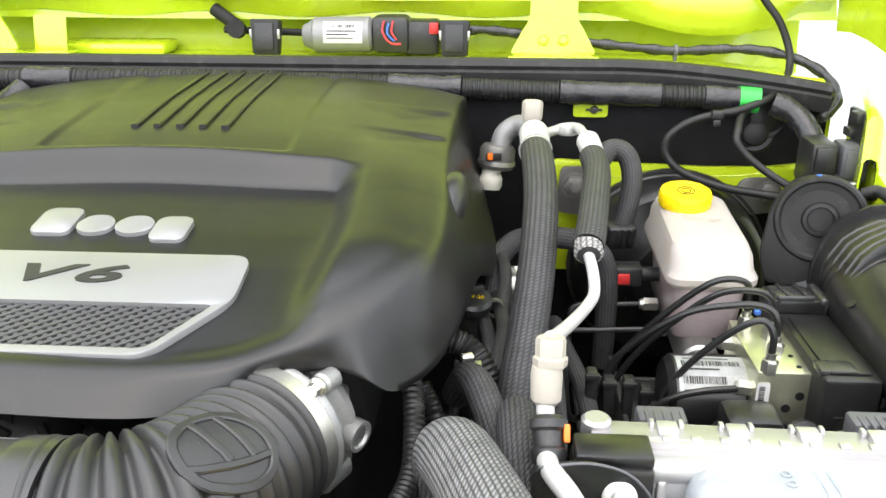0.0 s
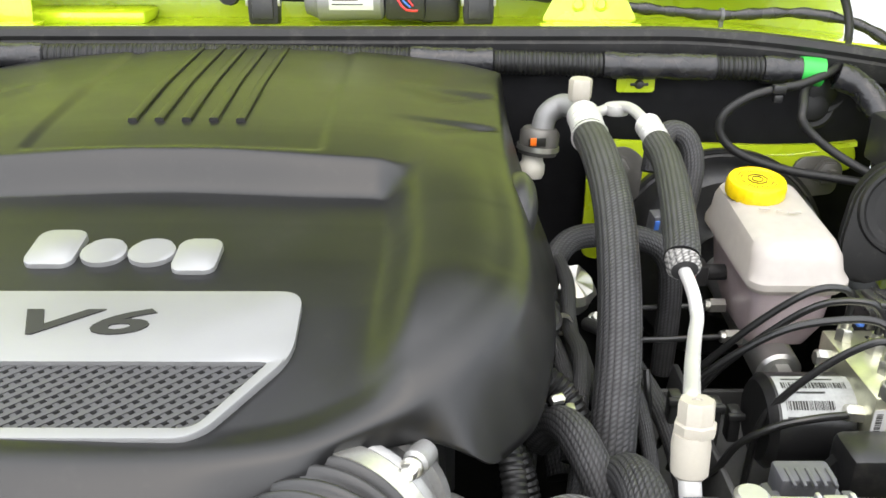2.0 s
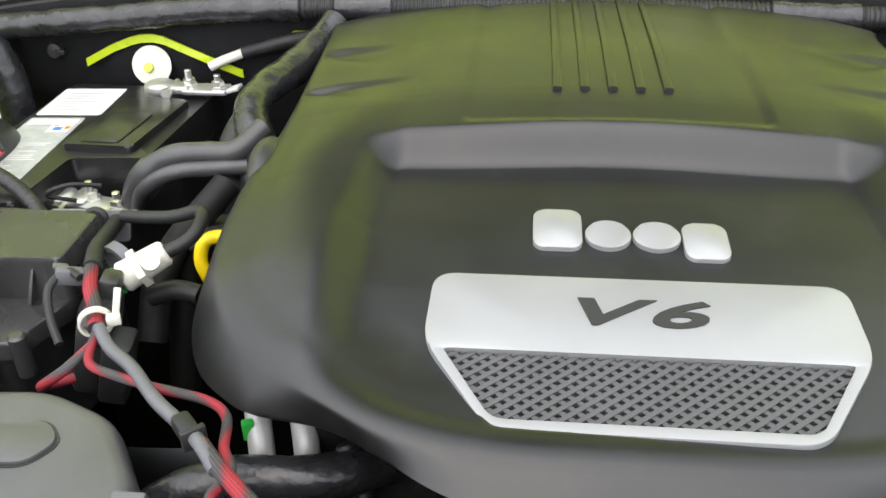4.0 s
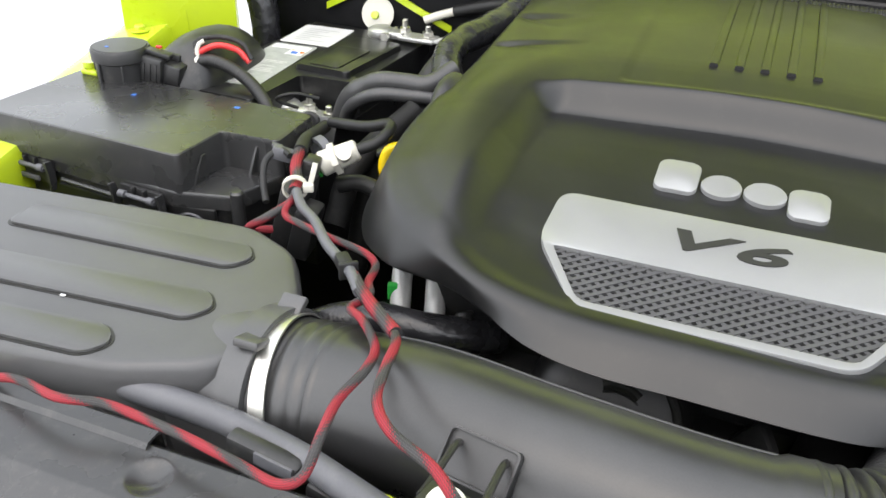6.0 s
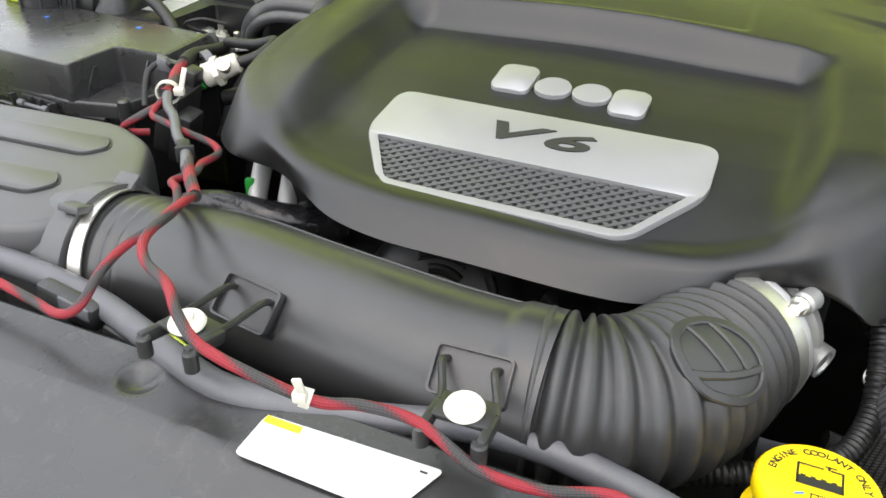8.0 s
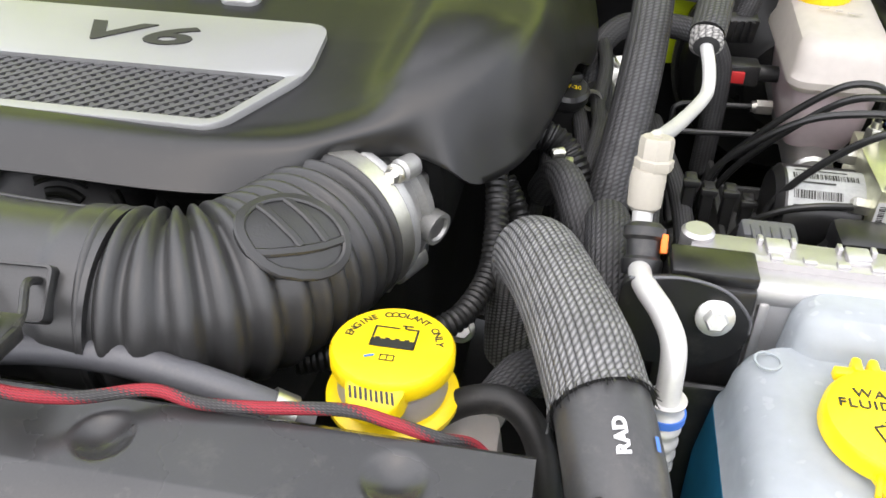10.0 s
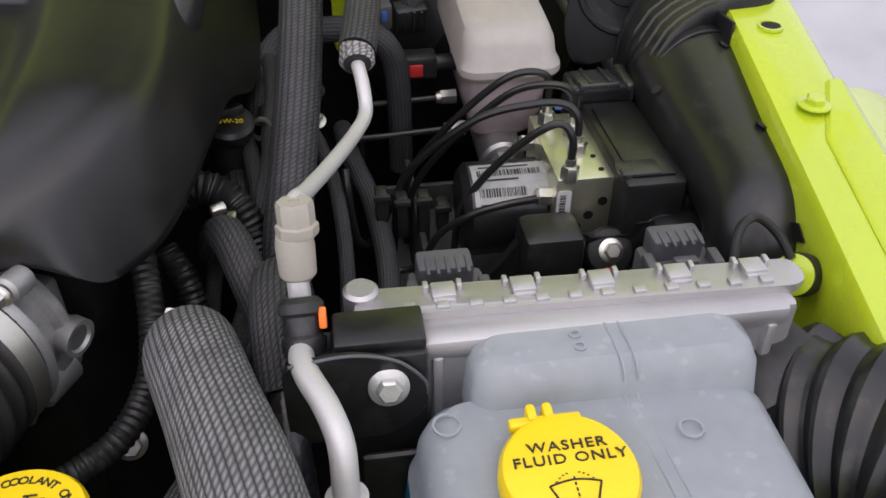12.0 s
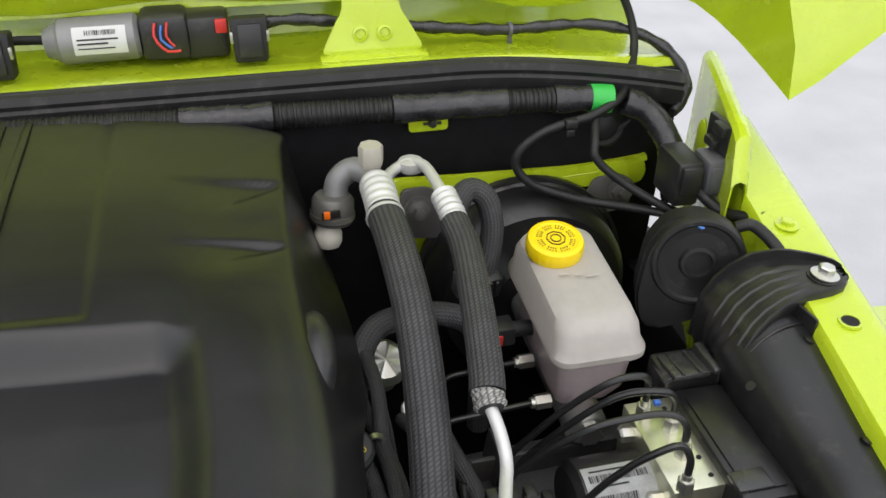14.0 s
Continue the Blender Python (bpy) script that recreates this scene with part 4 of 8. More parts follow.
part("collar_ring", _band((0.3285, 0.9795, 1.097), (0.10, 0.1, 1), 0.0205, 0.0025, 0.0014, 32), STEEL, suction)
part("plug_neck", lathe([(0, 0), (0.011, 0), (0.0135, 0.005), (0.0135, 0.014), (0.011, 0.018), (0.011, 0.026), (0, 0.026)], (0.322, 0.972, 1.066), (0.05, 0.18, 1), 24), WHITE_PLASTIC, suction, "pale grey plug neck")
part("orange_mark", box(0.3215, 0.9575, 1.109, 0.006, 0.002, 0.008, 0.0005), ORANGE, suction)
part("port_stem", rod((0.367, 0.974, 1.138), (0.3675, 0.976, 1.156), 0.0085, 0.0075, 16), WHITE_PLASTIC, suction)
part("port_cap", join(lathe([(0, 0), (0.0105, 0), (0.0118, 0.005), (0.0118, 0.020), (0.0106, 0.0222), (0, 0.0222)], (0.3675, 0.976, 1.147), (0.02, 0, 1), 8)), CAP_GREY, suction, "cream plastic port cap")

liquid = thing("liquid_line", "slim refrigerant line, black sleeve then bare pipe", "pipe", (0.41, 0.7, 1.05))
part("manifold", join(tube([(0.372, 0.966, 1.132), (0.392, 0.992, 1.131), (0.408, 1.0, 1.134), (0.420, 0.985, 1.137), (0.424, 0.955, 1.138), (0.427, 0.915, 1.136)], 0.0055, 14, 0.004),
                      lathe([(0, 0), (0.012, 0), (0.013, 0.004), (0.012, 0.010), (0, 0.012)], (0.410, 0.998, 1.127), (0, 0, 1), 18)), PIPE, liquid)
part("crimp", tube([(0.4265, 0.925, 1.136), (0.428, 0.905, 1.133), (0.429, 0.885, 1.128)], 0.0125, 20, 0.0015, lambda s, q: 0.92 + 0.08 * math.cos(s * 2 * math.pi / 0.008)), PIPE, liquid)
part("sleeve", tube([(0.428, 0.890, 1.129), (0.429, 0.85, 1.124), (0.420, 0.78, 1.117), (0.411, 0.72, 1.105), (0.408, 0.705, 1.100)], 0.0135, 20, 0.004), BRAID_FINE, liquid)
part("crimp", tube([(0.4085, 0.712, 1.102), (0.4075, 0.698, 1.098), (0.4072, 0.692, 1.096)], 0.0125, 20, 0.0015, lambda s, q: 0.9 + 0.12 * math.cos(s * 2 * math.pi / 0.006)), BRAID_BRIGHT, liquid, "bright braided end of the sleeve")
part("pipe", tube([(0.407, 0.697, 1.097), (0.4095, 0.675, 1.088), (0.4095, 0.658, 1.077), (0.402, 0.635, 1.076), (0.386, 0.585, 1.086), (0.370, 0.532, 1.101), (0.3645, 0.515, 1.1075), (0.3635, 0.507, 1.105), (0.363, 0.500, 1.095)], 0.0048, 16, 0.003), PIPE, liquid, "bare matt aluminium pipe")
part("valve_cap", lathe([(0, 0), (0.0105, 0), (0.0112, 0.002), (0.0112, 0.006), (0.0098, 0.007), (0.0098, 0.017), (0.0090, 0.0190), (0.0030, 0.0190), (0.0026, 0.0180), (0, 0.0180)], (0.3645, 0.502, 1.0945), (0, 0.22, 1), 8), CAP_GREY, liquid, "cream plastic eight-sided port cap")
part("valve_body", join(lathe([(0, 0), (0.0065, 0), (0.0098, 0.004), (0.0103, 0.020), (0.0095, 0.026), (0, 0.026)], (0.3625, 0.4955, 1.070), (0, 0.22, 1), 20)), CAP_GREY, liquid)
part("stem", rod((0.362, 0.4935, 1.073), (0.363, 0.482, 1.052), 0.006, n=14), PIPE, liquid)
part("coupling", lathe([(0, 0), (0.0105, 0), (0.0115, 0.004), (0.0115, 0.008), (0.0095, 0.010), (0.0095, 0.019), (0.0118, 0.021), (0.0118, 0.026), (0.0085, 0.029), (0, 0.029)], (0.3635, 0.4585, 1.0515), (-0.01, 0.62, 0.75), 22), PLASTIC, liquid, "black quick coupling with an orange tab")
part("orange_tab", box(0.3738, 0.466, 1.0685, 0.004, 0.005, 0.011, 0.001, (-38, 0, 0)), ORANGE, liquid)
part("lower_pipe", tube([(0.3635, 0.463, 1.056), (0.362, 0.450, 1.058), (0.365, 0.435, 1.060), (0.373, 0.415, 1.060), (0.3785, 0.397, 1.055), (0.379, 0.387, 1.035), (0.379, 0.384, 1.01), (0.379, 0.384, 0.90)], 0.0065, 16, 0.003), PIPE, liquid, "bare aluminium pipe that turns down")
part("lower_coupling", tube([(0.379, 0.386, 1.030), (0.379, 0.385, 1.01), (0.379, 0.384, 0.985)], 0.0102, 24, 0.0010, lambda s, q: 0.93 + 0.07 * math.cos(s * 2 * math.pi / 0.009)), PIPE, liquid)
part("blue_ring", _band((0.379, 0.3855, 1.020), (0, 0.06, 1), 0.0100, 0.0022, 0.0010, 28), BLUE, liquid)

# looped sleeve behind it and the wire harness clips round it
loop = thing("looped_hose", "black ribbed sleeve bent in a tight loop", "hose", (0.46, 0.94, 1.05))
part("sleeve", tube([(0.438, 0.935, 1.085), (0.443, 0.945, 1.108), (0.458, 0.958, 1.120), (0.474, 0.955, 1.113), (0.480, 0.945, 1.09), (0.476, 0.935, 1.06), (0.470, 0.93, 1.04)], 0.0115, 18, 0.004), BRAID_FINE, loop)
part("connector", join(box(0.468, 0.925, 1.030, 0.032, 0.02, 0.028, 0.003, (15, 0, 10)), *[box(0.468 - 0.011 + i * 0.007, 0.9135, 1.030, 0.003, 0.003, 0.022, 0.0006, (15, 0, 10)) for i in range(4)]), PLASTIC, loop, "ribbed black connector")
part("connector_tag", box(0.444, 0.925, 1.034, 0.012, 0.016, 0.026, 0.002, (10, 0, 10)), GREY_RUBBER, loop)
part("paint_mark", box(0.4435, 0.9155, 1.036, 0.005, 0.0012, 0.010, 0.0003, (10, 0, 10)), BLUE, loop)

# ---- brake booster and fluid reservoir ----
solid("firewall_grommet", lathe([(0, 0), (0.026, 0), (0.0265, 0.004), (0.022, 0.008), (0.017, 0.007), (0.014, 0.013), (0.008, 0.015), (0, 0.015)], (0.648, 1.083, 1.112), (-0.1, -1, 0.15), 36), RUBBER, "round black rubber grommet in the firewall felt", "grommet")
booster = thing("brake_booster", "round black brake booster on the firewall", "brake booster", (0.555, 1.06, 0.9))
part("body", lathe([(0, 0), (0.118, 0), (0.124, 0.006), (0.124, 0.014), (0.118, 0.02), (0.114, 0.055), (0.104, 0.068), (0.06, 0.075), (0.052, 0.082), (0, 0.084)], (0.548, 1.06, 0.945), (0, -1, 0.06), 56), SMOOTH_BLACK, booster)
part("crimp_ring", _band((0.548, 1.046, 0.946), (0, -1, 0.06), 0.122, 0.004, 0.004, 56), PLASTIC, booster)
for cx, cz, pts in ((0.427, 1.049, [(-0.022, -0.034), (0.026, -0.040), (0.030, 0.012), (0.012, 0.025), (-0.018, 0.024)]), (0.652, 1.042, [(-0.045, -0.030), (0.024, -0.022), (0.028, 0.012), (0.012, 0.022), (-0.020, 0.020)])):
    part("mount_plate", prism(round_poly(pts, 0.008), -0.002, 0.002, pose(cx, 1.050, cz, 86, 0, 0), 0.001), COLLAR, booster, "pressed grey mounting plate")
for x, z in ((0.664, 1.046), (0.426, 1.050)):
    part("stud", join(lathe([(0, 0), (0.014, 0), (0.013, 0.004), (0.0065, 0.006), (0.0065, 0.014), (0, 0.015)], (x, 1.044, z), (0, -1, 0.1), 6), lathe([(0, 0), (0.016, 0), (0.016, 0.002), (0, 0.002)], (x, 1.0465, z), (0, -1, 0.1), 24)), COLLAR, booster)

res = thing("brake_fluid_reservoir", "milky white brake fluid reservoir with yellow cap", "reservoir", (0.537, 0.86, 0.95))


def slab(levels, r, n=6):
    """Stack of rounded rectangles: (z, x0, y0, x1, y1, dz from front to back)."""
    loops_ = []
    for z, x0, y0, x1, y1, tilt, rr in levels:
        pts = rounded(x0, y0, x1, y1, rr, n)
        loops_.append([(x, y, z + tilt * (y - y0) / (y1 - y0)) for x, y in pts])
    return loft(loops_)


part("tank", slab([(1.022, 0.501, 0.794, 0.581, 0.945, 0.006, 0.014), (1.028, 0.4965, 0.789, 0.5855, 0.949, 0.006, 0.016), (1.034, 0.4965, 0.789, 0.5855, 0.949, 0.007, 0.016), (1.040, 0.5000, 0.794, 0.5820, 0.946, 0.010, 0.016),
                   (1.052, 0.5010, 0.798, 0.5810, 0.945, 0.012, 0.017), (1.0605, 0.5045, 0.805, 0.5775, 0.942, 0.013, 0.018), (1.065, 0.511, 0.815, 0.571, 0.936, 0.0125, 0.018), (1.066, 0.522, 0.828, 0.560, 0.925, 0.012, 0.014)], 0.016), MILK, res)
part("lower_tank", slab([(0.960, 0.513, 0.815, 0.567, 0.90, 0, 0.01), (0.985, 0.508, 0.80, 0.573, 0.93, 0.0, 0.012), (1.024, 0.505, 0.797, 0.577, 0.942, 0.004, 0.013)], 0.012), PINK, res, "lower tank, tinted by the fluid inside")
part("neck", rod((0.531, 0.908, 1.066), (0.531, 0.903, 1.080), 0.0235, n=32), MILK, res)
cap_axis = Vector((0, -0.16, 1)).normalized()
cap_at = Vector((0.531, 0.9055, 1.074))
ridged = []
for r, h in ((0.0, 0.0), (0.0272, 0.0), (0.0280, 0.002), (0.0280, 0.012), (0.0262, 0.0155), (0.0215, 0.0165), (0.0205, 0.0158), (0.0, 0.0158)):
    ridged.append((r, h))
cap_bm = lathe(ridged, (0, 0, 0), (0, 0, 1), 96)
for v in cap_bm.verts:
    rr = math.hypot(v.co.x, v.co.y)
    if rr > 0.0265:
        k = 1 - 0.018 * (0.5 + 0.5 * math.cos(24 * math.atan2(v.co.y, v.co.x)))
        v.co.x *= k
        v.co.y *= k
cap_m = Matrix.Translation(cap_at) @ turned((0, 0, 1), cap_axis)
bmesh.ops.transform(cap_bm, matrix=cap_m, verts=cap_bm.verts)
cap = part("cap", cap_bm, YELLOW, res, "yellow screw cap with raised eight-sided emblem")
part("emblem", join(_band(cap_m @ Vector((0, 0, 0.0162)), cap_axis, 0.0088, 0.0005, 0.0009, 8), _band(cap_m @ Vector((0, 0, 0.0162)), cap_axis, 0.0045, 0.0005, 0.0008, 32)), INK, cap)
marks = []
for i in range(40):
    a = 2 * math.pi * i / 40
    if i % 10 in (4, 9):
        continue
    m = cap_m @ pose(0, 0, 0, 0, 0, math.degrees(a)) @ Matrix.Translation((0, 0.0135, 0.01595))
    marks.append(bars([(-0.0006, 0, 0.0012, 0.0024), (-0.0006, 0.0035, 0.0012, 0.0018)], m, 0.0001))
part("print", join(*marks), INK, cap, "ring of tiny unreadable print")
for i, w in enumerate((0.010, 0.006, 0.012)):
    part("moulded_mark", box(0.527 + i * 0.013, 0.866 - i * 0.003, 1.0745 - i * 0.0005, w, 0.0025, 0.0012, 0.0004, (11, 0, 0)), MILK, res)
part("cylinder", join(rod((0.538, 0.985, 0.955), (0.538, 0.795, 0.94), 0.021, n=28, edge=0.003), rod((0.538, 0.80, 0.942), (0.538, 0.785, 0.940), 0.012, n=6), box(0.538, 0.862, 0.955, 0.035, 0.06, 0.03, 0.006)), ALU, res, "cast aluminium master cylinder")
for y, z in ((0.815, 0.968), (0.868, 0.972)):
    part("line_nut", join(rod((0.505, y, z), (0.490, y, z), 0.0075, n=6), rod((0.49, y, z), (0.486, y, z), 0.0055, n=12)), STEEL, res)
part("switch", join(box(0.471, 0.885, 1.000, 0.034, 0.024, 0.022, 0.003), rod((0.488, 0.885, 1.0), (0.512, 0.885, 1.0), 0.008)), PLASTIC, res, "black level switch")
part("lock", box(0.468, 0.8725, 0.9985, 0.013, 0.003, 0.012, 0.001), RED, res, "small red lock tab")
part("strap", box(0.5895, 0.865, 1.000, 0.006, 0.045, 0.035, 0.002, (0, 20, -15)), PLASTIC, res)
hose("brake_line", [(0.487, 0.815, 0.968), (0.44, 0.812, 0.967), (0.402, 0.808, 0.966), (0.397, 0.803, 0.95), (0.397, 0.80, 0.86)], 0.0028, LINE, "thin black steel brake line from the cylinder", "brake line", n=10, group="brake lines")
hose("brake_line", [(0.487, 0.868, 0.972), (0.45, 0.866, 0.971), (0.416, 0.862, 0.970), (0.412, 0.858, 0.95), (0.412, 0.855, 0.86)], 0.0028, LINE, "thin black steel brake line from the cylinder", "brake line", n=10, group="brake lines")

solid("lower_panel", join(box(0.515, 0.735, 0.885, 0.20, 0.20, 0.012, 0.005, (4, -3, 0)), box(0.450, 0.735, 0.905, 0.006, 0.19, 0.05, 0.002, (0, 8, 0)), box(0.50, 0.80, 0.90, 0.15, 0.006, 0.04, 0.002)), DARK_PANEL, "worn dark grey panel below the brake lines", "panel", kind="structure")

# ---- anti-lock unit ----
absu = thing("brake_control_unit", "anti-lock brake unit: metal block, motor and black controller", "brake unit", (0.58, 0.70, 0.91))
part("block", join(box(0.571, 0.707, 0.9625, 0.0445, 0.100, 0.093, 0.0012)), GOLDZINC, absu, "machined metal valve block")
for x, z in ((0.585, 0.988), (0.575, 0.976), (0.566, 0.966)):
    part("port", lathe([(0, 0), (0.0038, 0), (0.0038, 0.0008), (0, 0.0008)], (x, 0.6565, z), (0, -1, 0), 16), DARK, absu)
for i in range(5):
    part("dimple", lathe([(0, 0), (0.0022, 0), (0.0022, 0.0006), (0, 0.0006)], (0.585 - 0.001 * i, 0.668 + i * 0.019, 1.0092), (0, 0, 1), 12), DARK, absu)
label_m = Matrix.Translation((0.5545, 0.6562, 0.976)) @ pose(0, 0, 0, 90, 0, 0)
lab = part("label", prism(rounded(-0.0055, -0.026, 0.0055, 0.024, 0.002), 0, 0.0005, label_m), PAPER, absu, "white barcode label")
part("barcode", bars([(-0.0035, -0.022 + i * 0.0016, 0.0048, 0.0009 if i % 3 else 0.0013) for i in range(27)], label_m, 0.0007), INK, lab)
motor = part("motor", rod((0.552, 0.702, 0.958), (0.482, 0.702, 0.958), 0.038, n=48, edge=0.006), SMOOTH_BLACK, absu, "black cylindrical pump motor")


def on_drum(u, v, lift):
    """u along the motor from its outer end, v round it."""
    a = v / 0.038
    r = 0.038 + lift
    return (0.486 + u, 0.702 - r * math.sin(a), 0.958 + r * math.cos(a))


sticker = sheet([[on_drum(u, v, 0.0006) for u in (0.004, 0.03, 0.056, 0.066)] for v in [-0.004 + k * 0.0036 for k in range(12)]])
stick = part("motor_label", sticker, GREY_LABEL, motor, "pale grey printed label with barcodes and the letters ESP")
code = bmesh.new()
for v0, v1, u0, u1 in ((0.005, 0.011, 0.008, 0.058), (0.022, 0.029, 0.008, 0.045)):
    for x, _, w, _ in barcode(u0, 0, u1 - u0, 1, int(v0 * 1e4)):
        code.faces.new([code.verts.new(on_drum(*q, 0.0011)) for q in ((x, v0), (x + w, v0), (x + w, v1), (x, v1))])
for v0, u0, u1 in ((0.014, 0.010, 0.04), (0.034, 0.008, 0.016), (0.0005, 0.010, 0.05)):
    code.faces.new([code.verts.new(on_drum(*q, 0.0011)) for q in ((u0, v0), (u1, v0), (u1, v0 + 0.0016), (u0, v0 + 0.0016))])
part("print", code, INK, stick)
ang = 0.036 / 0.038
part("letters", letters("ESP", 0.008, Matrix.Translation(on_drum(0.040, 0.036, 0.0011)) @ pose(0, 0, 0, math.degrees(ang), 0, 180), 0.0001), INK, stick)
ecu = part("controller", box(0.615, 0.692, 0.967, 0.046, 0.126, 0.104, 0.004), SMOOTH_BLACK, absu, "black plastic controller housing")
part("top_panel", box(0.6145, 0.690, 1.0198, 0.034, 0.104, 0.003, 0.001), SMOOTH_BLACK, ecu)
for x, y0, y1, z in ((0.6370, 0.636, 0.752, 1.0150), (0.6480, 0.640, 0.748, 1.0095)):
    part("edge_rib", box(x, (y0 + y1) / 2, z - 0.016, 0.0090, y1 - y0, 0.034, 0.0035, seg=3), LID_BLACK, ecu, "rounded rib along the housing's edge")
for y in (0.645, 0.742):
    part("edge_clip", box(0.6425, y, 1.0100, 0.022, 0.010, 0.012, 0.003, seg=3), LID_BLACK, ecu)
for y in (0.668, 0.700):
    part("side_rib", box(0.6535, y, 0.985, 0.004, 0.004, 0.050, 0.001), LID_BLACK, ecu)
part("top_step", box(0.606, 0.648, 1.0195, 0.030, 0.020, 0.006, 0.0015), LID_BLACK, ecu)
part("front_slot", box(0.618, 0.6285, 0.985, 0.030, 0.0012, 0.0020, 0.0003), INK, ecu)
rear = part("connector", box(0.612, 0.775, 1.010, 0.054, 0.036, 0.040, 0.004), SMOOTH_BLACK, absu, "black latch connector")
part("lever", join(box(0.606, 0.768, 1.0325, 0.034, 0.036, 0.006, 0.002, (-8, 0, 0)), box(0.590, 0.770, 1.027, 0.012, 0.030, 0.006, 0.002, (-8, -30, 0))), LID_BLACK, rear, "ribbed locking lever")
for x in (0.598, 0.614):
    part("lever_rail", box(x, 0.768, 1.0362, 0.003, 0.034, 0.003, 0.0008, (-8, 0, 0)), LID_BLACK, rear)
for x, z in ((0.6350, 1.0140), (0.6460, 1.0100)):
    part("end_rib", box(x, 0.777, z, 0.0085, 0.040, 0.036, 0.003, seg=3), LID_BLACK, rear)
for y, z in ((0.662, 0.999), (0.752, 1.004)):
    part("screw", join(rod((0.590, y, z), (0.612, y, z), 0.0042, n=14), rod((0.612, y, z), (0.615, y, z), 0.0030, n=12)), WHITE_PLASTIC if y > 0.7 else STEEL, absu)
for x, y in ((0.558, 0.660), (0.572, 0.692), (0.576, 0.722), (0.560, 0.742)):
    part("line_nut", join(lathe([(0, 0), (0.0072, 0), (0.0072, 0.010), (0.006, 0.012), (0, 0.012)], (x, y, 1.008), (0, 0, 1), 6), rod((x, y, 1.018), (x, y, 1.026), 0.0042, n=12)), STEEL, absu, "zinc plated union nut")
for y, z in ((0.672, 0.985), (0.735, 0.995)):
    part("side_nut", join(lathe([(0, 0), (0.0072, 0), (0.0072, 0.012), (0.005, 0.014), (0, 0.014)], (0.550, y, z), (-1, 0, 0.1), 6)), STEEL, absu)
part("blue_dot", box(0.567, 0.735, 1.0275, 0.006, 0.005, 0.004, 0.001), BLUE, absu)
for pts in ([(0.558, 0.660, 1.024), (0.5585, 0.662, 1.040), (0.552, 0.666, 1.051), (0.540, 0.668, 1.049), (0.518, 0.676, 1.027), (0.492, 0.682, 0.993), (0.478, 0.684, 0.96), (0.474, 0.684, 0.88)],
            [(0.572, 0.692, 1.022), (0.571, 0.694, 1.040), (0.562, 0.699, 1.049), (0.539, 0.705, 1.048), (0.497, 0.712, 1.035), (0.455, 0.723, 0.997), (0.436, 0.728, 0.965), (0.430, 0.73, 0.90)],
            [(0.576, 0.722, 1.022), (0.574, 0.721, 1.044), (0.560, 0.722, 1.054), (0.530, 0.732, 1.046), (0.497, 0.742, 1.014), (0.462, 0.752, 0.968), (0.446, 0.755, 0.93), (0.443, 0.755, 0.88)],
            [(0.560, 0.742, 1.022), (0.559, 0.741, 1.048), (0.548, 0.740, 1.057), (0.526, 0.742, 1.053), (0.499, 0.750, 1.027), (0.471, 0.757, 0.993), (0.448, 0.762, 0.955), (0.436, 0.765, 0.88)],
            [(0.550, 0.672, 0.985), (0.530, 0.668, 0.986), (0.508, 0.665, 0.985), (0.485, 0.668, 0.976), (0.462, 0.675, 0.955), (0.448, 0.68, 0.925), (0.430, 0.684, 0.915), (0.412, 0.684, 0.925)],
            [(0.432, 0.735, 0.955), (0.420, 0.725, 0.93), (0.408, 0.71, 0.925), (0.398, 0.70, 0.94), (0.394, 0.70, 0.98), (0.393, 0.71, 1.0)]):
    hose("brake_line", pts, 0.0031, LINE, "bent black coated brake line on the control unit", "brake line", n=10, step=0.004, group="brake lines")
for x, y, z, h in ((0.437, 0.72, 0.945, 0.04), (0.455, 0.72, 0.94, 0.05), (0.470, 0.715, 0.945, 0.03), (0.420, 0.715, 0.95, 0.05)):
    solid("line_clip", join(box(x, y, z, 0.010, 0.014, h, 0.002), box(x, y - 0.007, z + h / 2 - 0.004, 0.014, 0.006, 0.006, 0.0015)), PLASTIC, "black plastic clip that holds the brake lines", "clip", "line clips")

bracket = thing("unit_bracket", "black bracket in front of the brake unit", "bracket", (0.58, 0.63, 0.85))
plate_pts = round_poly([(0.455, 0.80), (0.665, 0.80), (0.668, 0.985), (0.615, 0.992), (0.606, 0.975), (0.562, 0.975), (0.553, 0.992), (0.523, 0.990), (0.500, 0.955), (0.47, 0.925)], 0.012)
part("plate", prism([(x, z) for x, z in plate_pts], -0.004, 0.004, Matrix.Translation((0, 0.632, 0)) @ pose(0, 0, 0, 90, 0, 0), 0.002), SMOOTH_BLACK, bracket)
for x, z, w, d, h in ((0.537, 0.965, 0.046, 0.040, 0.055), (0.640, 0.972, 0.054, 0.034, 0.036), (0.537, 0.905, 0.034, 0.028, 0.10)):
    part("hump", box(x, 0.626, z, w, d, h, 0.008), SMOOTH_BLACK, bracket)
part("bolt_well", _band((0.584, 0.628, 0.930), (0, -1, 0.15), 0.021, 0.010, 0.003, 32), SMOOTH_BLACK, bracket)
part("cushion", lathe([(0, 0), (0.017, 0), (0.019, 0.003), (0.017, 0.008), (0.011, 0.010), (0, 0.010)], (0.584, 0.630, 0.960), (0, -0.8, 0.6), 32), RUBBER, bracket)
part("bolt", bolt((0.584, 0.6225, 0.966), (0, -0.8, 0.6), 0.0065, 0.0095), STEEL, bracket)

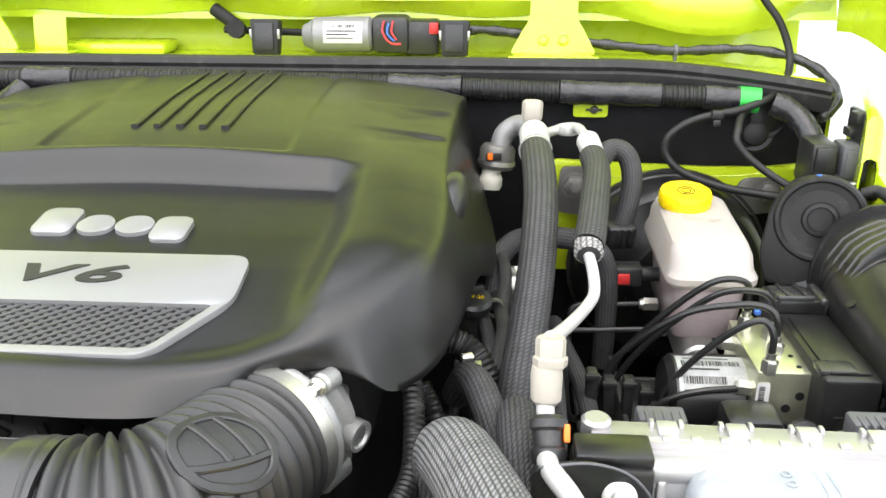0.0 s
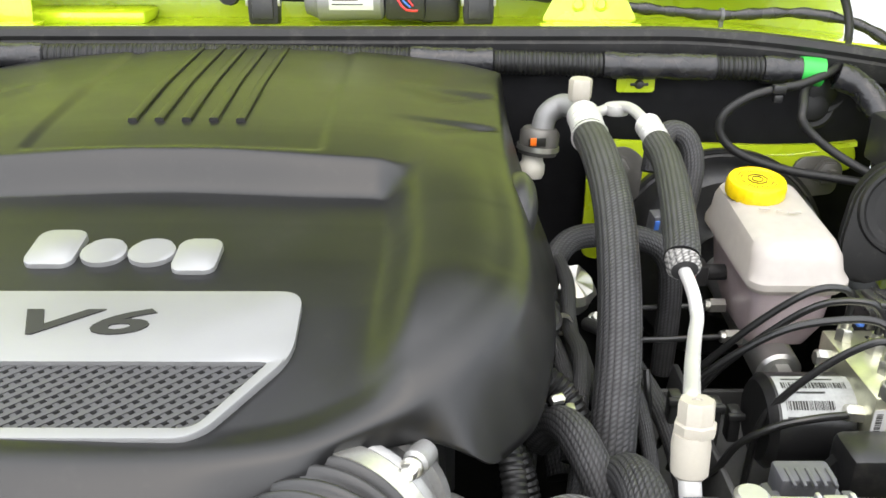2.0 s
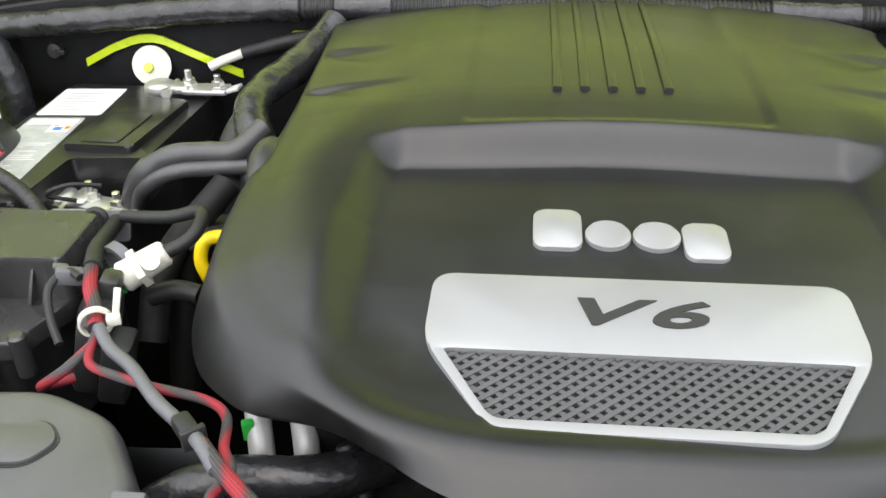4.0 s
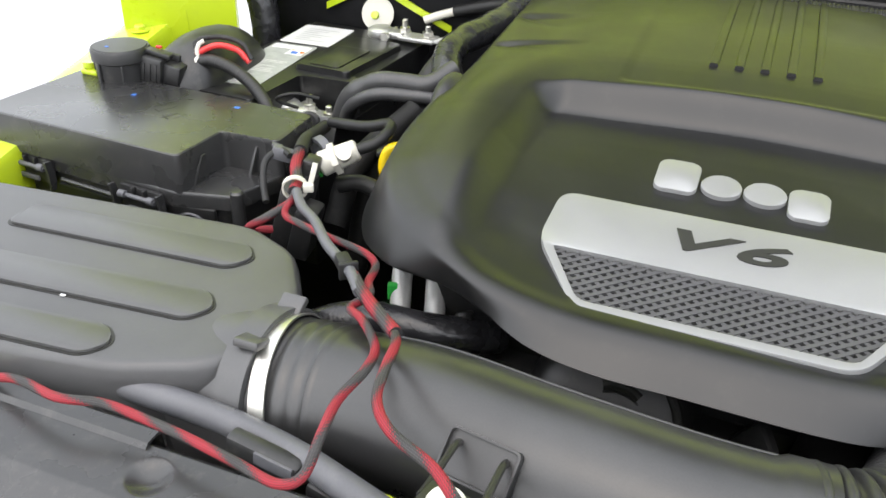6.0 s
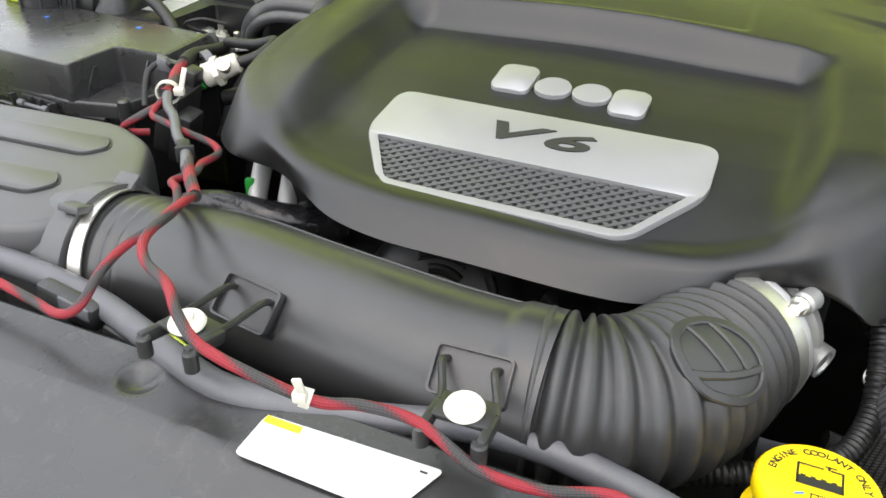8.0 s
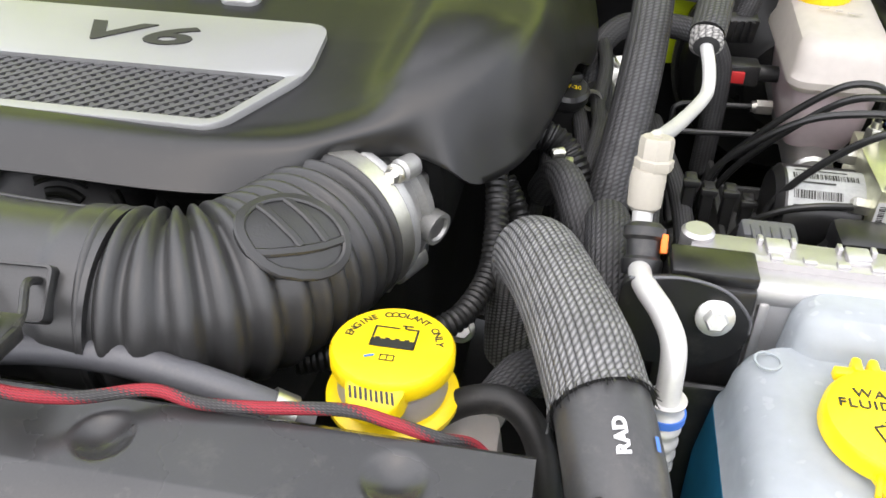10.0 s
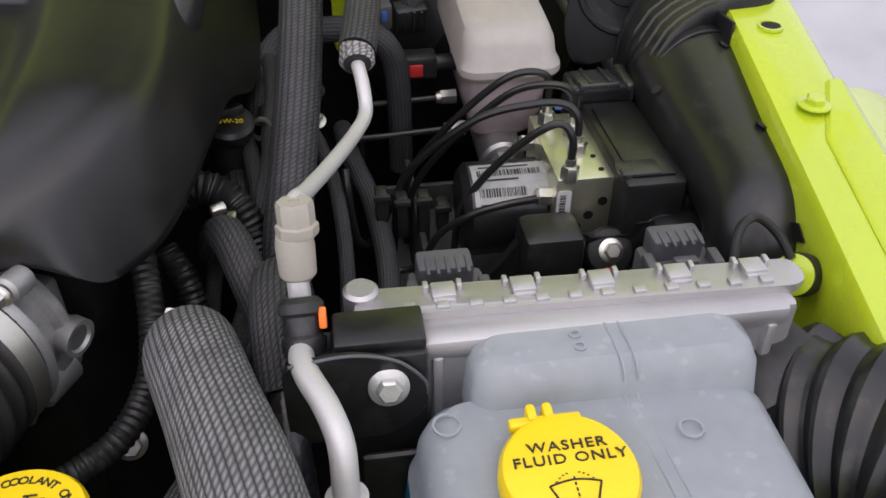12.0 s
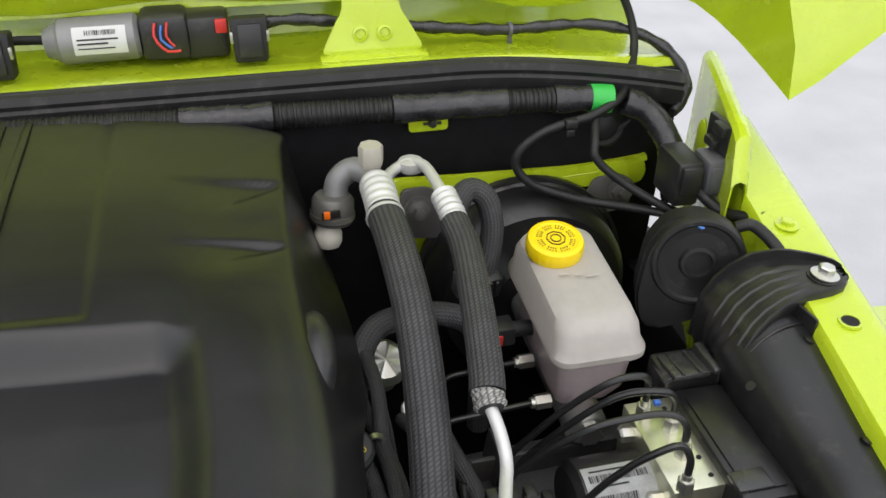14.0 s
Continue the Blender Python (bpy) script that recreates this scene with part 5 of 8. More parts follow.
# ---- air duct at the fender ----
duct = thing("fresh_air_duct", "large smooth black air duct bolted to the fender", "duct", (0.665, 0.69, 0.95))
def duct_size(s, q):
    k = 1.0
    if s < 0.05:
        k = 0.55 + 0.45 * math.sin(math.pi / 2 * s / 0.05)
    if 0.03 < s < 0.085:
        k -= 0.03 * (0.5 + 0.5 * math.cos((s - 0.03) * 2 * math.pi / 0.011))
    return k * (1 - 0.24 * step01(0.09, 0.26, s))


part("body", tube([(0.701, 0.852, 1.020), (0.697, 0.835, 1.030), (0.691, 0.800, 1.036), (0.686, 0.74, 1.027), (0.680, 0.66, 1.020), (0.674, 0.60, 1.016), (0.671, 0.580, 1.008), (0.668, 0.568, 0.985), (0.669, 0.562, 0.95), (0.672, 0.557, 0.88)], 0.0468, 44, 0.003, duct_size, True, (1.06, 1.02)), SMOOTH_BLACK, duct, angle=50)
# thick lug: a ribbed collar that climbs over the shoulder and ends round the bolt
lug_rows = []
for x, z, nx, nz, yf, yb, rim, rib in ((0.641, 1.020, -1.0, 0.0, 0.744, 0.822, 0.001, 0.0), (0.6430, 1.040, -0.97, 0.2, 0.745, 0.823, 0.002, 0.0012), (0.6490, 1.060, -0.84, 0.5, 0.748, 0.825, 0.003, 0.0016), (0.6590, 1.075, -0.6, 0.8, 0.752, 0.827, 0.005, 0.0016),
                                       (0.6720, 1.084, -0.36, 0.93, 0.757, 0.828, 0.007, 0.0016), (0.690, 1.0925, -0.14, 1.0, 0.761, 0.827, 0.009, 0.0016), (0.710, 1.0965, -0.05, 1.0, 0.765, 0.823, 0.009, 0.0014),
                                       (0.720, 1.0985, 0.0, 1.0, 0.765, 0.818, 0.0085, 0.0), (0.736, 1.099, 0.0, 1.0, 0.766, 0.811, 0.007, 0.0), (0.748, 1.099, 0.0, 1.0, 0.769, 0.806, 0.005, 0.0), (0.755, 1.099, 0.0, 1.0, 0.775, 0.800, 0.004, 0.0), (0.758, 1.099, 0.0, 1.0, 0.783, 0.794, 0.003, 0.0)):
    nv = Vector((nx, 0, nz)).normalized()
    w = yb - yf
    prof = [(yf + 0.001, -0.018), (yf, -0.003), (yf + 0.0015, 0.0)]
    for k in range(4):
        c = yf + w * (0.16 + 0.18 * k)
        prof += [(c - 0.004, 0.0), (c - 0.0025, rib), (c + 0.0025, rib), (c + 0.004, 0.0)]
    prof += [(yb - 0.0035, 0.0), (yb - 0.003, rim), (yb, rim), (yb, -0.018)]
    lug_rows.append([Vector((x, y, z)) + nv * h for y, h in prof])
part("ear", loft(lug_rows), SMOOTH_BLACK, duct, "thick ribbed lug with a round bolted end", angle=35)
part("gusset", box(0.7025, 0.754, 1.075, 0.003, 0.030, 0.028, 0.001, (0, 0, 6)), SMOOTH_BLACK, duct)
part("step_line", tube([Vector((0.688, 0.742 + 0.012 * k / 10, 1.030)) + 0.0462 * Vector((math.sin(radians(-75 + 10.5 * k)), 0, 1.03 * math.cos(radians(-75 + 10.5 * k)))) for k in range(11)], 0.0014, 8, 0.004), SMOOTH_BLACK, duct)
part("ear_bush", lathe([(0, 0), (0.0150, 0), (0.0150, 0.0015), (0, 0.0015)], (0.736, 0.783, 1.0985), (0, 0, 1), 28), INK, duct)
part("ear_bolt", bolt((0.736, 0.783, 1.1002), (0.1, 0, 1), 0.0075, 0.0125, 0.008), STEEL, duct)
for x, y, z in ((0.697, 0.735, 1.0730), (0.687, 0.637, 1.0570), (0.642, 0.72, 1.045)):
    part("rivet_hole", lathe([(0, 0), (0.0045, 0), (0.0045, 0.0015), (0, 0.0015)], (x, y, z - 0.0005), (0.5 if x > 0.65 else -0.7, 0, 0.8), 16), INK, duct)

# ---- horn ----
horn = thing("horn", "black disc-shaped signal horn with snail housing", "horn", (0.655, 0.86, 1.03))
hax = Vector((-0.30, -0.92, 0.16)).normalized()
part("disc", lathe([(0, -0.052), (0.036, -0.052), (0.0405, -0.047), (0.0405, -0.036), (0.0425, -0.034), (0.0425, -0.025), (0.0446, -0.023), (0.0446, -0.012), (0.0425, -0.009), (0.0395, -0.009), (0.0370, -0.0115), (0.0190, -0.0140), (0.0165, -0.0085), (0.0130, -0.0080), (0.0115, -0.0130), (0.0050, -0.0135), (0, -0.0120)], (0.652, 0.842, 1.079), hax, 48), RUBBER, horn, "stepped round horn body")
hu = Vector((0, 0, 1)).cross(hax).normalized()
hm = Matrix.Translation((0.652, 0.842, 1.079)) @ Matrix((hu, hax.cross(hu), hax)).transposed().to_4x4()
snail = round_poly([(0.044, 0.012), (0.034, 0.030), (0.0, 0.044), (-0.030, 0.036), (-0.046, 0.010), (-0.052, -0.040), (-0.046, -0.066), (-0.034, -0.076), (0.012, -0.058), (0.040, -0.024)], 0.012)
part("snail", prism(snail, -0.050, -0.0125, hm, 0.003), RUBBER, horn, "moulded snail housing")
part("snail_rim", prism([(x * 1.03, y * 1.03) for x, y in snail], -0.030, -0.025, hm, 0.001), RUBBER, horn)
part("paint_dot", box(0.641, 0.838, 1.1275, 0.004, 0.006, 0.0015, 0.0004, (-20, 0, 0)), BLUE, horn)
part("wire", tube([(0.70, 0.87, 1.10), (0.712, 0.862, 1.105), (0.722, 0.83, 1.095), (0.728, 0.80, 1.07)], 0.006, 12), RUBBER, horn)

# ---- engine controller: finned metal case ----
pcm = thing("engine_controller", "bright metal engine controller with clipped flange", "controller", (0.51, 0.475, 0.9))
part("case", join(box(0.518, 0.466, 0.955, 0.214, 0.026, 0.19, 0.004), box(0.518, 0.461, 1.044, 0.204, 0.024, 0.014, 0.005)), PLATE, pcm)
part("flange", join(prism(round_poly([(0.388, 0.474), (0.398, 0.490), (0.632, 0.484), (0.634, 0.468), (0.626, 0.462), (0.41, 0.468)], 0.004), 1.050, 1.0555, None, 0.001), box(0.511, 0.479, 0.97, 0.24, 0.012, 0.165, 0.002, (0, 0, -1.4))), PLATE, pcm)
for k in range(7):
    part("cast_rib", box(0.430 + k * 0.030, 0.4515, 0.975, 0.006, 0.006, 0.13, 0.0018), PLATE, pcm)
for k in range(12):
    part("cast_pad", box(0.418 + k * 0.0175, 0.4725 - k * 0.0004, 1.0562, 0.007, 0.006, 0.0022, 0.0008), PLATE, pcm)
for i in range(5):
    x = 0.437 + i * 0.0425
    part("clip", join(box(x, 0.482 - (x - 0.42) * 0.02, 1.0565, 0.013, 0.012, 0.005, 0.0012), box(x, 0.4755 - (x - 0.42) * 0.02, 1.0535, 0.012, 0.003, 0.008, 0.001), box(x + 0.009, 0.486 - (x - 0.42) * 0.02, 1.0565, 0.003, 0.006, 0.006, 0.0008), box(x - 0.009, 0.486 - (x - 0.42) * 0.02, 1.0565, 0.003, 0.006, 0.006, 0.0008)), PLATE, pcm, "folded bright clip")
part("post", join(rod((0.394, 0.487, 1.03), (0.394, 0.487, 1.060), 0.0095, n=24, edge=0.002), box(0.40, 0.478, 1.04, 0.014, 0.02, 0.03, 0.002)), PLATE, pcm)
for x, y, s in ((0.447, 0.532, -0.012), (0.600, 0.550, -0.022)):
    con = part("connector", box(x, y, 0.998 + s, 0.047, 0.034, 0.062, 0.004), GREY_RUBBER, pcm, "dark grey multi-pin connector")
    part("crown", box(x - 0.001, y + 0.008, 1.034 + s, 0.034, 0.020, 0.020, 0.003), GREY_RUBBER, con)
    part("latch", box(x, y - 0.012, 1.032 + s, 0.016, 0.008, 0.012, 0.002), GREY_RUBBER, con)
    for k in (-1, 1):
        part("cheek", box(x + k * 0.0215, y - 0.008, 1.030 + s, 0.007, 0.016, 0.012, 0.0015), GREY_RUBBER, con)
    for k in (-2, -1, 0, 1, 2):
        part("rib", box(x + k * 0.006, y + 0.001, 1.0435 + s, 0.002, 0.016, 0.003, 0.0004), GREY_RUBBER, con)
    part("blue_mark", box(x + 0.002, y - 0.018, 1.018 + s, 0.009, 0.0012, 0.006, 0.0003), BLUE, con)
pcm.location.z += 0.008
part("red_lock", box(0.548, 0.532, 1.016, 0.016, 0.008, 0.018, 0.004, (0, 30, 0)), RED, pcm)
side_br = thing("controller_bracket", "black bracket with bolted ear beside the controller", "bracket", (0.40, 0.45, 0.85))
part("block", join(box(0.4005, 0.4575, 0.992, 0.048, 0.030, 0.135, 0.004), box(0.401, 0.459, 1.0625, 0.046, 0.026, 0.008, 0.002)), SMOOTH_BLACK, side_br)
ear_pts = round_poly([(0.352, 1.006), (0.404, 1.006), (0.423, 1.022), (0.424, 1.042), (0.408, 1.060), (0.384, 1.0665), (0.352, 1.062)], 0.010)
part("ear", prism(ear_pts, -0.002, 0.002, Matrix.Translation((0, 0.441, 0)) @ pose(0, 0, 0, 90, 0, 0), 0.001), SMOOTH_BLACK, side_br, "stamped ear with a bead, its highlight painted along the top")
# bead in paler grey: the thin highlight on the upper edge is painted
part("ear_bead", tube([(0.356, 0.4392, 1.0625), (0.384, 0.4392, 1.0662), (0.407, 0.4392, 1.0605), (0.4215, 0.4392, 1.045), (0.4235, 0.4392, 1.034)], 0.0009, 8, 0.003), GREY_RUBBER, side_br)
part("ear_hole", lathe([(0, 0), (0.0042, 0), (0.0042, 0.0008), (0, 0.0008)], (0.380, 0.4392, 1.046), (0, -1, 0), 16), INK, side_br)
part("bolt", bolt((0.4035, 0.4372, 1.0445), (0, -0.95, 0.3), 0.0066, 0.0105), ALU, side_br)
part("upright", box(0.405, 0.432, 0.88, 0.036, 0.006, 0.24, 0.003), SMOOTH_BLACK, side_br)
earth = thing("earth_strap", "black earth cable bolted to the lime fender", "cable", (0.655, 0.52, 1.02))
part("cable", tube([(0.618, 0.500, 1.00), (0.616, 0.508, 1.03), (0.622, 0.524, 1.052), (0.636, 0.533, 1.056), (0.65, 0.528, 1.046), (0.657, 0.517, 1.034)], 0.003, 10, 0.003), RUBBER, earth)
part("lug_bolt", join(bolt((0.658, 0.511, 1.026), (-0.8, -0.4, 0.45), 0.008, 0.013, 0.012)), PAINT, earth, "lime painted hexagon bolt")
part("cushion", lathe([(0, -0.01), (0.014, -0.01), (0.014, 0), (0, 0)], (0.6585, 0.5115, 1.0257), (-0.8, -0.4, 0.45), 24), RUBBER, earth)

# ---- washer fluid tank ----
tank = thing("washer_fluid_tank", "translucent washer tank with blue fluid, yellow cap", "tank", (0.51, 0.37, 0.75))
shape = [(0.74, 0.430, 0.32, 0.585, 0.42, 0, 0.02), (0.80, 0.406, 0.304, 0.600, 0.432, 0, 0.022), (0.96, 0.4050, 0.292, 0.603, 0.436, 0, 0.022), (1.000, 0.4095, 0.304, 0.601, 0.436, 0, 0.022),
         (1.006, 0.413, 0.312, 0.599, 0.435, 0.0, 0.02), (1.018, 0.4145, 0.318, 0.596, 0.434, 0.003, 0.02), (1.027, 0.418, 0.322, 0.591, 0.432, 0.004, 0.02), (1.0325, 0.424, 0.329, 0.584, 0.428, 0.005, 0.018), (1.0345, 0.434, 0.340, 0.574, 0.421, 0.005, 0.014)]
part("body", slab(shape[3:], 0.02, 8), TANK, tank)
part("filled_body", slab(shape[:3] + [(0.9985, *shape[3][1:])], 0.02, 8), TANK_BLUE, tank, "lower tank, blue with the fluid inside")
part("raised_back", slab([(1.020, 0.442, 0.415, 0.594, 0.459, 0, 0.012), (1.046, 0.444, 0.420, 0.592, 0.458, 0, 0.012), (1.054, 0.4465, 0.424, 0.589, 0.456, 0, 0.012), (1.0585, 0.452, 0.430, 0.583, 0.452, 0, 0.010)], 0.012, 8), TANK, tank)
for dx in (-0.0035, 0.0035):
    part("seam", tube([(x + dx, y, z - 0.0004) for x, y, z in ((0.520, 0.456, 1.058), (0.521, 0.432, 1.0595), (0.522, 0.4225, 1.054), (0.5225, 0.4205, 1.042), (0.5235, 0.41, 1.0385), (0.529, 0.36, 1.0365), (0.532, 0.330, 1.034), (0.533, 0.318, 1.018))], 0.0009, 8, 0.003), TANK, tank, "moulded seam")
part("fluid", slab([(0.745, 0.434, 0.324, 0.581, 0.416, 0, 0.018), (0.80, 0.422, 0.308, 0.596, 0.428, 0, 0.018), (0.96, 0.4155, 0.297, 0.599, 0.431, 0, 0.018), (0.995, 0.4170, 0.302, 0.596, 0.430, 0, 0.018)], 0.018, 8), FLUID, tank, "bright blue washer fluid")
for x, y, r in ((0.429, 0.413, 0.006), (0.545, 0.395, 0.005), (0.499, 0.446, 0.002), (0.4995, 0.437, 0.002)):
    part("moulding_ring", _band((x, y, 1.0395 if y < 0.42 else 1.0595), (0, 0, 1), r, 0.0006, 0.0012, 20), TANK, tank)
wax = Vector((0.0, -0.06, 1)).normalized()
wcap_m = Matrix.Translation((0.478, 0.3725, 1.035)) @ turned((0, 0, 1), wax)
part("neck", lathe([(0, 0), (0.026, 0), (0.026, 0.010), (0, 0.010)], (0.478, 0.3725, 1.032), wax, 40), TANK, tank)
wcap_bm = lathe([(0, 0.004), (0.030, 0.004), (0.0318, 0.005), (0.0318, 0.0125), (0.0300, 0.0155), (0.0265, 0.0165), (0.0, 0.0172)], (0, 0, 0), (0, 0, 1), 64)
tab_pts = round_poly([(-0.016, -0.024), (0.016, -0.024), (0.012, -0.041), (-0.010, -0.041)], 0.003)
tab = prism(tab_pts, 0.006, 0.0085)
ribs_ = [box(-0.0125, -0.034, 0.009, 0.0022, 0.016, 0.004, 0.0006, (0, 0, -16)), box(0.0138, -0.034, 0.009, 0.0022, 0.016, 0.004, 0.0006, (0, 0, 12)), box(0.001, -0.034, 0.009, 0.0015, 0.014, 0.003, 0.0005)]
hinge_ = [box(-0.010, 0.034, 0.010, 0.005, 0.010, 0.010, 0.002), box(-0.002, 0.034, 0.010, 0.005, 0.010, 0.010, 0.002), box(-0.004, 0.030, 0.010, 0.035, 0.006, 0.006, 0.0015)]
bmesh.ops.transform(wcap_bm, matrix=wcap_m, verts=wcap_bm.verts)
wcap = part("cap", wcap_bm, YELLOW, tank, "round yellow snap cap with pull tab")
for piece_name, piece in [("pull_tab", tab)] + [("tab_rib", q) for q in ribs_] + [("hinge_lug", q) for q in hinge_]:
    bmesh.ops.transform(piece, matrix=wcap_m, verts=piece.verts)
    part(piece_name, piece, YELLOW, wcap)
for i, (words, y) in enumerate((("WASHER", 0.0115), ("FLUID ONLY", 0.0045))):
    part("lettering", letters(words, 0.0072, wcap_m @ Matrix.Translation((0.001, y, 0.0172)), 0.0003, 0, 1.18, 1.12, 0.00003), INK, wcap, "black raised words " + words.lower())
icon = [(-0.0115, -0.0085), (0.0115, -0.0085), (0.0075, -0.0185), (-0.0075, -0.0185)]
arc_top = [(-0.0115 + 0.023 * k / 8, -0.0085 + 0.0022 * math.sin(math.pi * k / 8)) for k in range(9)]
arc_low = [(0.0075 - 0.015 * k / 8, -0.0185 + 0.0018 * math.sin(math.pi * k / 8)) for k in range(9)]
outline_pts = arc_top + arc_low + [arc_top[0]]
part("icon", join(tube([wcap_m @ Vector((x, y, 0.0172)) for x, y in outline_pts[:9]], 0.0005, 6, 0.001), tube([wcap_m @ Vector((x, y, 0.0172)) for x, y in outline_pts[9:18]], 0.0005, 6, 0.001),
                  tube([wcap_m @ Vector((x, y, 0.0172)) for x, y in (outline_pts[8], outline_pts[9])], 0.0005, 6, 0.001), tube([wcap_m @ Vector((x, y, 0.0172)) for x, y in (outline_pts[17], outline_pts[0])], 0.0005, 6, 0.001),
                  bars([(-0.0004, -0.0205 + k * 0.0028, 0.0009, 0.0016) for k in range(6)], wcap_m, 0.0174),
                  bars([(sx * (0.001 + 0.0018 * k) - 0.0005, -0.0032 - 0.0007 * k * k * 0.35, 0.0011, 0.0007) for k in range(1, 5) for sx in (1, -1)], wcap_m, 0.0174)), INK, wcap, "black windscreen washer symbol")

# corrugated intake hose by the tank
hose("corrugated_duct", [(0.615, 0.452, 0.92), (0.640, 0.430, 0.975), (0.672, 0.392, 1.000), (0.700, 0.345, 0.985), (0.715, 0.30, 0.94), (0.72, 0.27, 0.87)], 0.058, SMOOTH_BLACK, "black corrugated air hose beside the washer tank", "hose", rings_of(0.0125, 0.10), 36, 0.002)
solid("duct_joint", join(box(0.628, 0.452, 0.98, 0.06, 0.05, 0.10, 0.012, (0, -20, 20)), box(0.652, 0.455, 1.005, 0.03, 0.045, 0.05, 0.01, (25, -25, 30))), PLASTIC, "black moulded duct joint below the fender", "duct")


# ================= front of the bay: intake, radiator, coolant =================
intake = thing("intake_tube", "wide black moulded air intake tube, slightly dusty", "intake tube", (-0.07, 0.385, 0.99))
def tube_size(s, q):
    k = 1.0 + 0.10 * math.exp(-(s / 0.05) ** 2)
    if s < 0.045:
        k += 0.035 * (0.5 + 0.5 * math.cos(s * 2 * math.pi / 0.011))
    if s > q - 0.022:
        k += 0.06
    elif s > q - 0.03:
        k += 0.06 * (s - q + 0.03) / 0.008
    return k


def on_path(path, s, ang, r):
    """A point on a tube round the path: s metres along, ang from the top towards the firewall."""
    line = even(spline(path, 12), 0.002)
    i = max(0, min(len(line) - 2, int(s / 0.002)))
    p = line[i]
    tan = (line[min(i + 2, len(line) - 1)] - line[max(i - 2, 0)]).normalized()
    back = Vector((0, 0, 1)).cross(tan).normalized()
    return p + (back * math.sin(ang) + tan.cross(back) * math.cos(ang)) * r


TUBE = [(-0.238, 0.404, 1.034), (-0.19, 0.405, 1.042), (-0.13, 0.400, 1.050), (-0.05, 0.388, 1.052), (0.03, 0.383, 1.050), (0.095, 0.386, 1.048)]
part("tube", tube(TUBE, 0.0485, 48, 0.0025, tube_size, True, (1.0, 0.97)), TUBE_BLACK, intake, angle=50)
part("seam", tube([on_path(TUBE, 0.05 + 0.024 * k, radians(40 - 6 * math.sin(k * 0.35)), 0.0478) for k in range(12)], 0.0012, 8, 0.004), TUBE_BLACK, intake, "moulding seam")
for (x, y, z), (px, py, pz), yaw in (((-0.084, 0.349, 1.0815), (-0.083, 0.297, 1.104), -10), ((0.062, 0.3425, 1.0835), (0.073, 0.307, 1.096), 3)):
    m = pose(x, y, z, 0, 0, yaw) @ pose(0, 0, 0, 44, 0, 0)
    rim = round_poly([(-0.022, -0.014), (0.022, -0.014), (0.022, 0.014), (-0.022, 0.014)], 0.004)
    hole = round_poly([(-0.0204, -0.0124), (0.0204, -0.0124), (0.0204, 0.0124), (-0.0204, 0.0124)], 0.003)
    mount = part("mount", holed(rim, hole, -0.006, 0.0026, m), TUBE_BLACK, intake, "thin raised mounting frame")
    part("backing", prism(rim, -0.009, -0.0010, m), TUBE_BLACK, mount)
    base = Vector((px, py, pz))
    for side in (-1, 1):
        foot = m @ Vector((side * 0.0145, 0.006, 0.0))
        tip = base + Vector((side * 0.0150, 0.004, -0.006))
        part("post", tube([foot, foot + Vector((0, -0.008, 0.004)), tip.lerp(foot, 0.3), tip], 0.0022, 8, 0.003), PLASTIC, mount)
        part("holder_arm", join(box(tip.x, tip.y - 0.010, tip.z - 0.001, 0.0050, 0.026, 0.008, 0.0015, (-8, 0, yaw)), rod(tip + Vector((0, -0.022, -0.010)), tip + Vector((0, -0.022, 0.003)), 0.0042, n=12, edge=0.001)), PLASTIC, mount)
    part("plate", box(base.x, base.y + 0.002, base.z - 0.005, 0.030, 0.022, 0.003, 0.001, (-6, 0, yaw)), PLASTIC, mount)
    pin = join(lathe([(0, 0), (0.006, 0), (0.0096, 0.001), (0.0104, 0.0024), (0.0094, 0.0044), (0.0066, 0.0050), (0, 0.0050)], base - Vector((0, 0, 0.0035)), (0.02, -0.12, 1), 32),
               lathe([(0, 0.0046), (0.0048, 0.0046), (0.0046, 0.0078), (0, 0.0080)], base - Vector((0, 0, 0.0035)), (0.02, -0.12, 1), 6))
    part("push_pin", pin, WHITE_PLASTIC, mount, "white round push pin with a hexagon head")
part("hose_clamp", _band((-0.2285, 0.404, 1.035), (1, 0.10, 0.20), 0.0555, 0.0055, 0.0014, 64), STEEL, intake, "slotted steel band clamp")
for k in range(12):
    a = radians(150 + 5 * k)
    part("clamp_slot", box(-0.2285, 0.404 + 0.0570 * math.cos(a), 1.035 + 0.0570 * math.sin(a) - 0.004, 0.0048, 0.0010, 0.0013, 0.0002, (math.degrees(a), 0, 0)), DARK, intake)
part("clamp_screw", join(box(-0.236, 0.360, 1.016, 0.014, 0.010, 0.016, 0.002, (30, 0, 0)), rod((-0.236, 0.350, 1.022), (-0.236, 0.372, 1.034), 0.0045, n=12)), STEEL, intake)

bellows = thing("intake_bellows", "black corrugated rubber elbow between tube and throttle", "intake hose", (0.15, 0.42, 0.99))
def bellows_size(s, q):
    if s < 0.074:
        return 1.0 - 0.125 * (0.5 + 0.5 * math.cos(s * 2 * math.pi / 0.0123)) ** 1.5
    if s < q - 0.030:
        return 0.995 - 0.10 * (0.5 + 0.5 * math.cos((s - 0.074) * 2 * math.pi / 0.0105)) ** 1.4
    if s < q - 0.010:
        return 0.985 - 0.09 * (0.5 + 0.5 * math.cos((s - q + 0.030) * 2 * math.pi / 0.010)) ** 1.4
    return 0.955


BELLOW = [(0.082, 0.3845, 1.048), (0.12, 0.391, 1.047), (0.147, 0.411, 1.045), (0.165, 0.445, 1.042), (0.175, 0.475, 1.040), (0.184, 0.500, 1.039)]
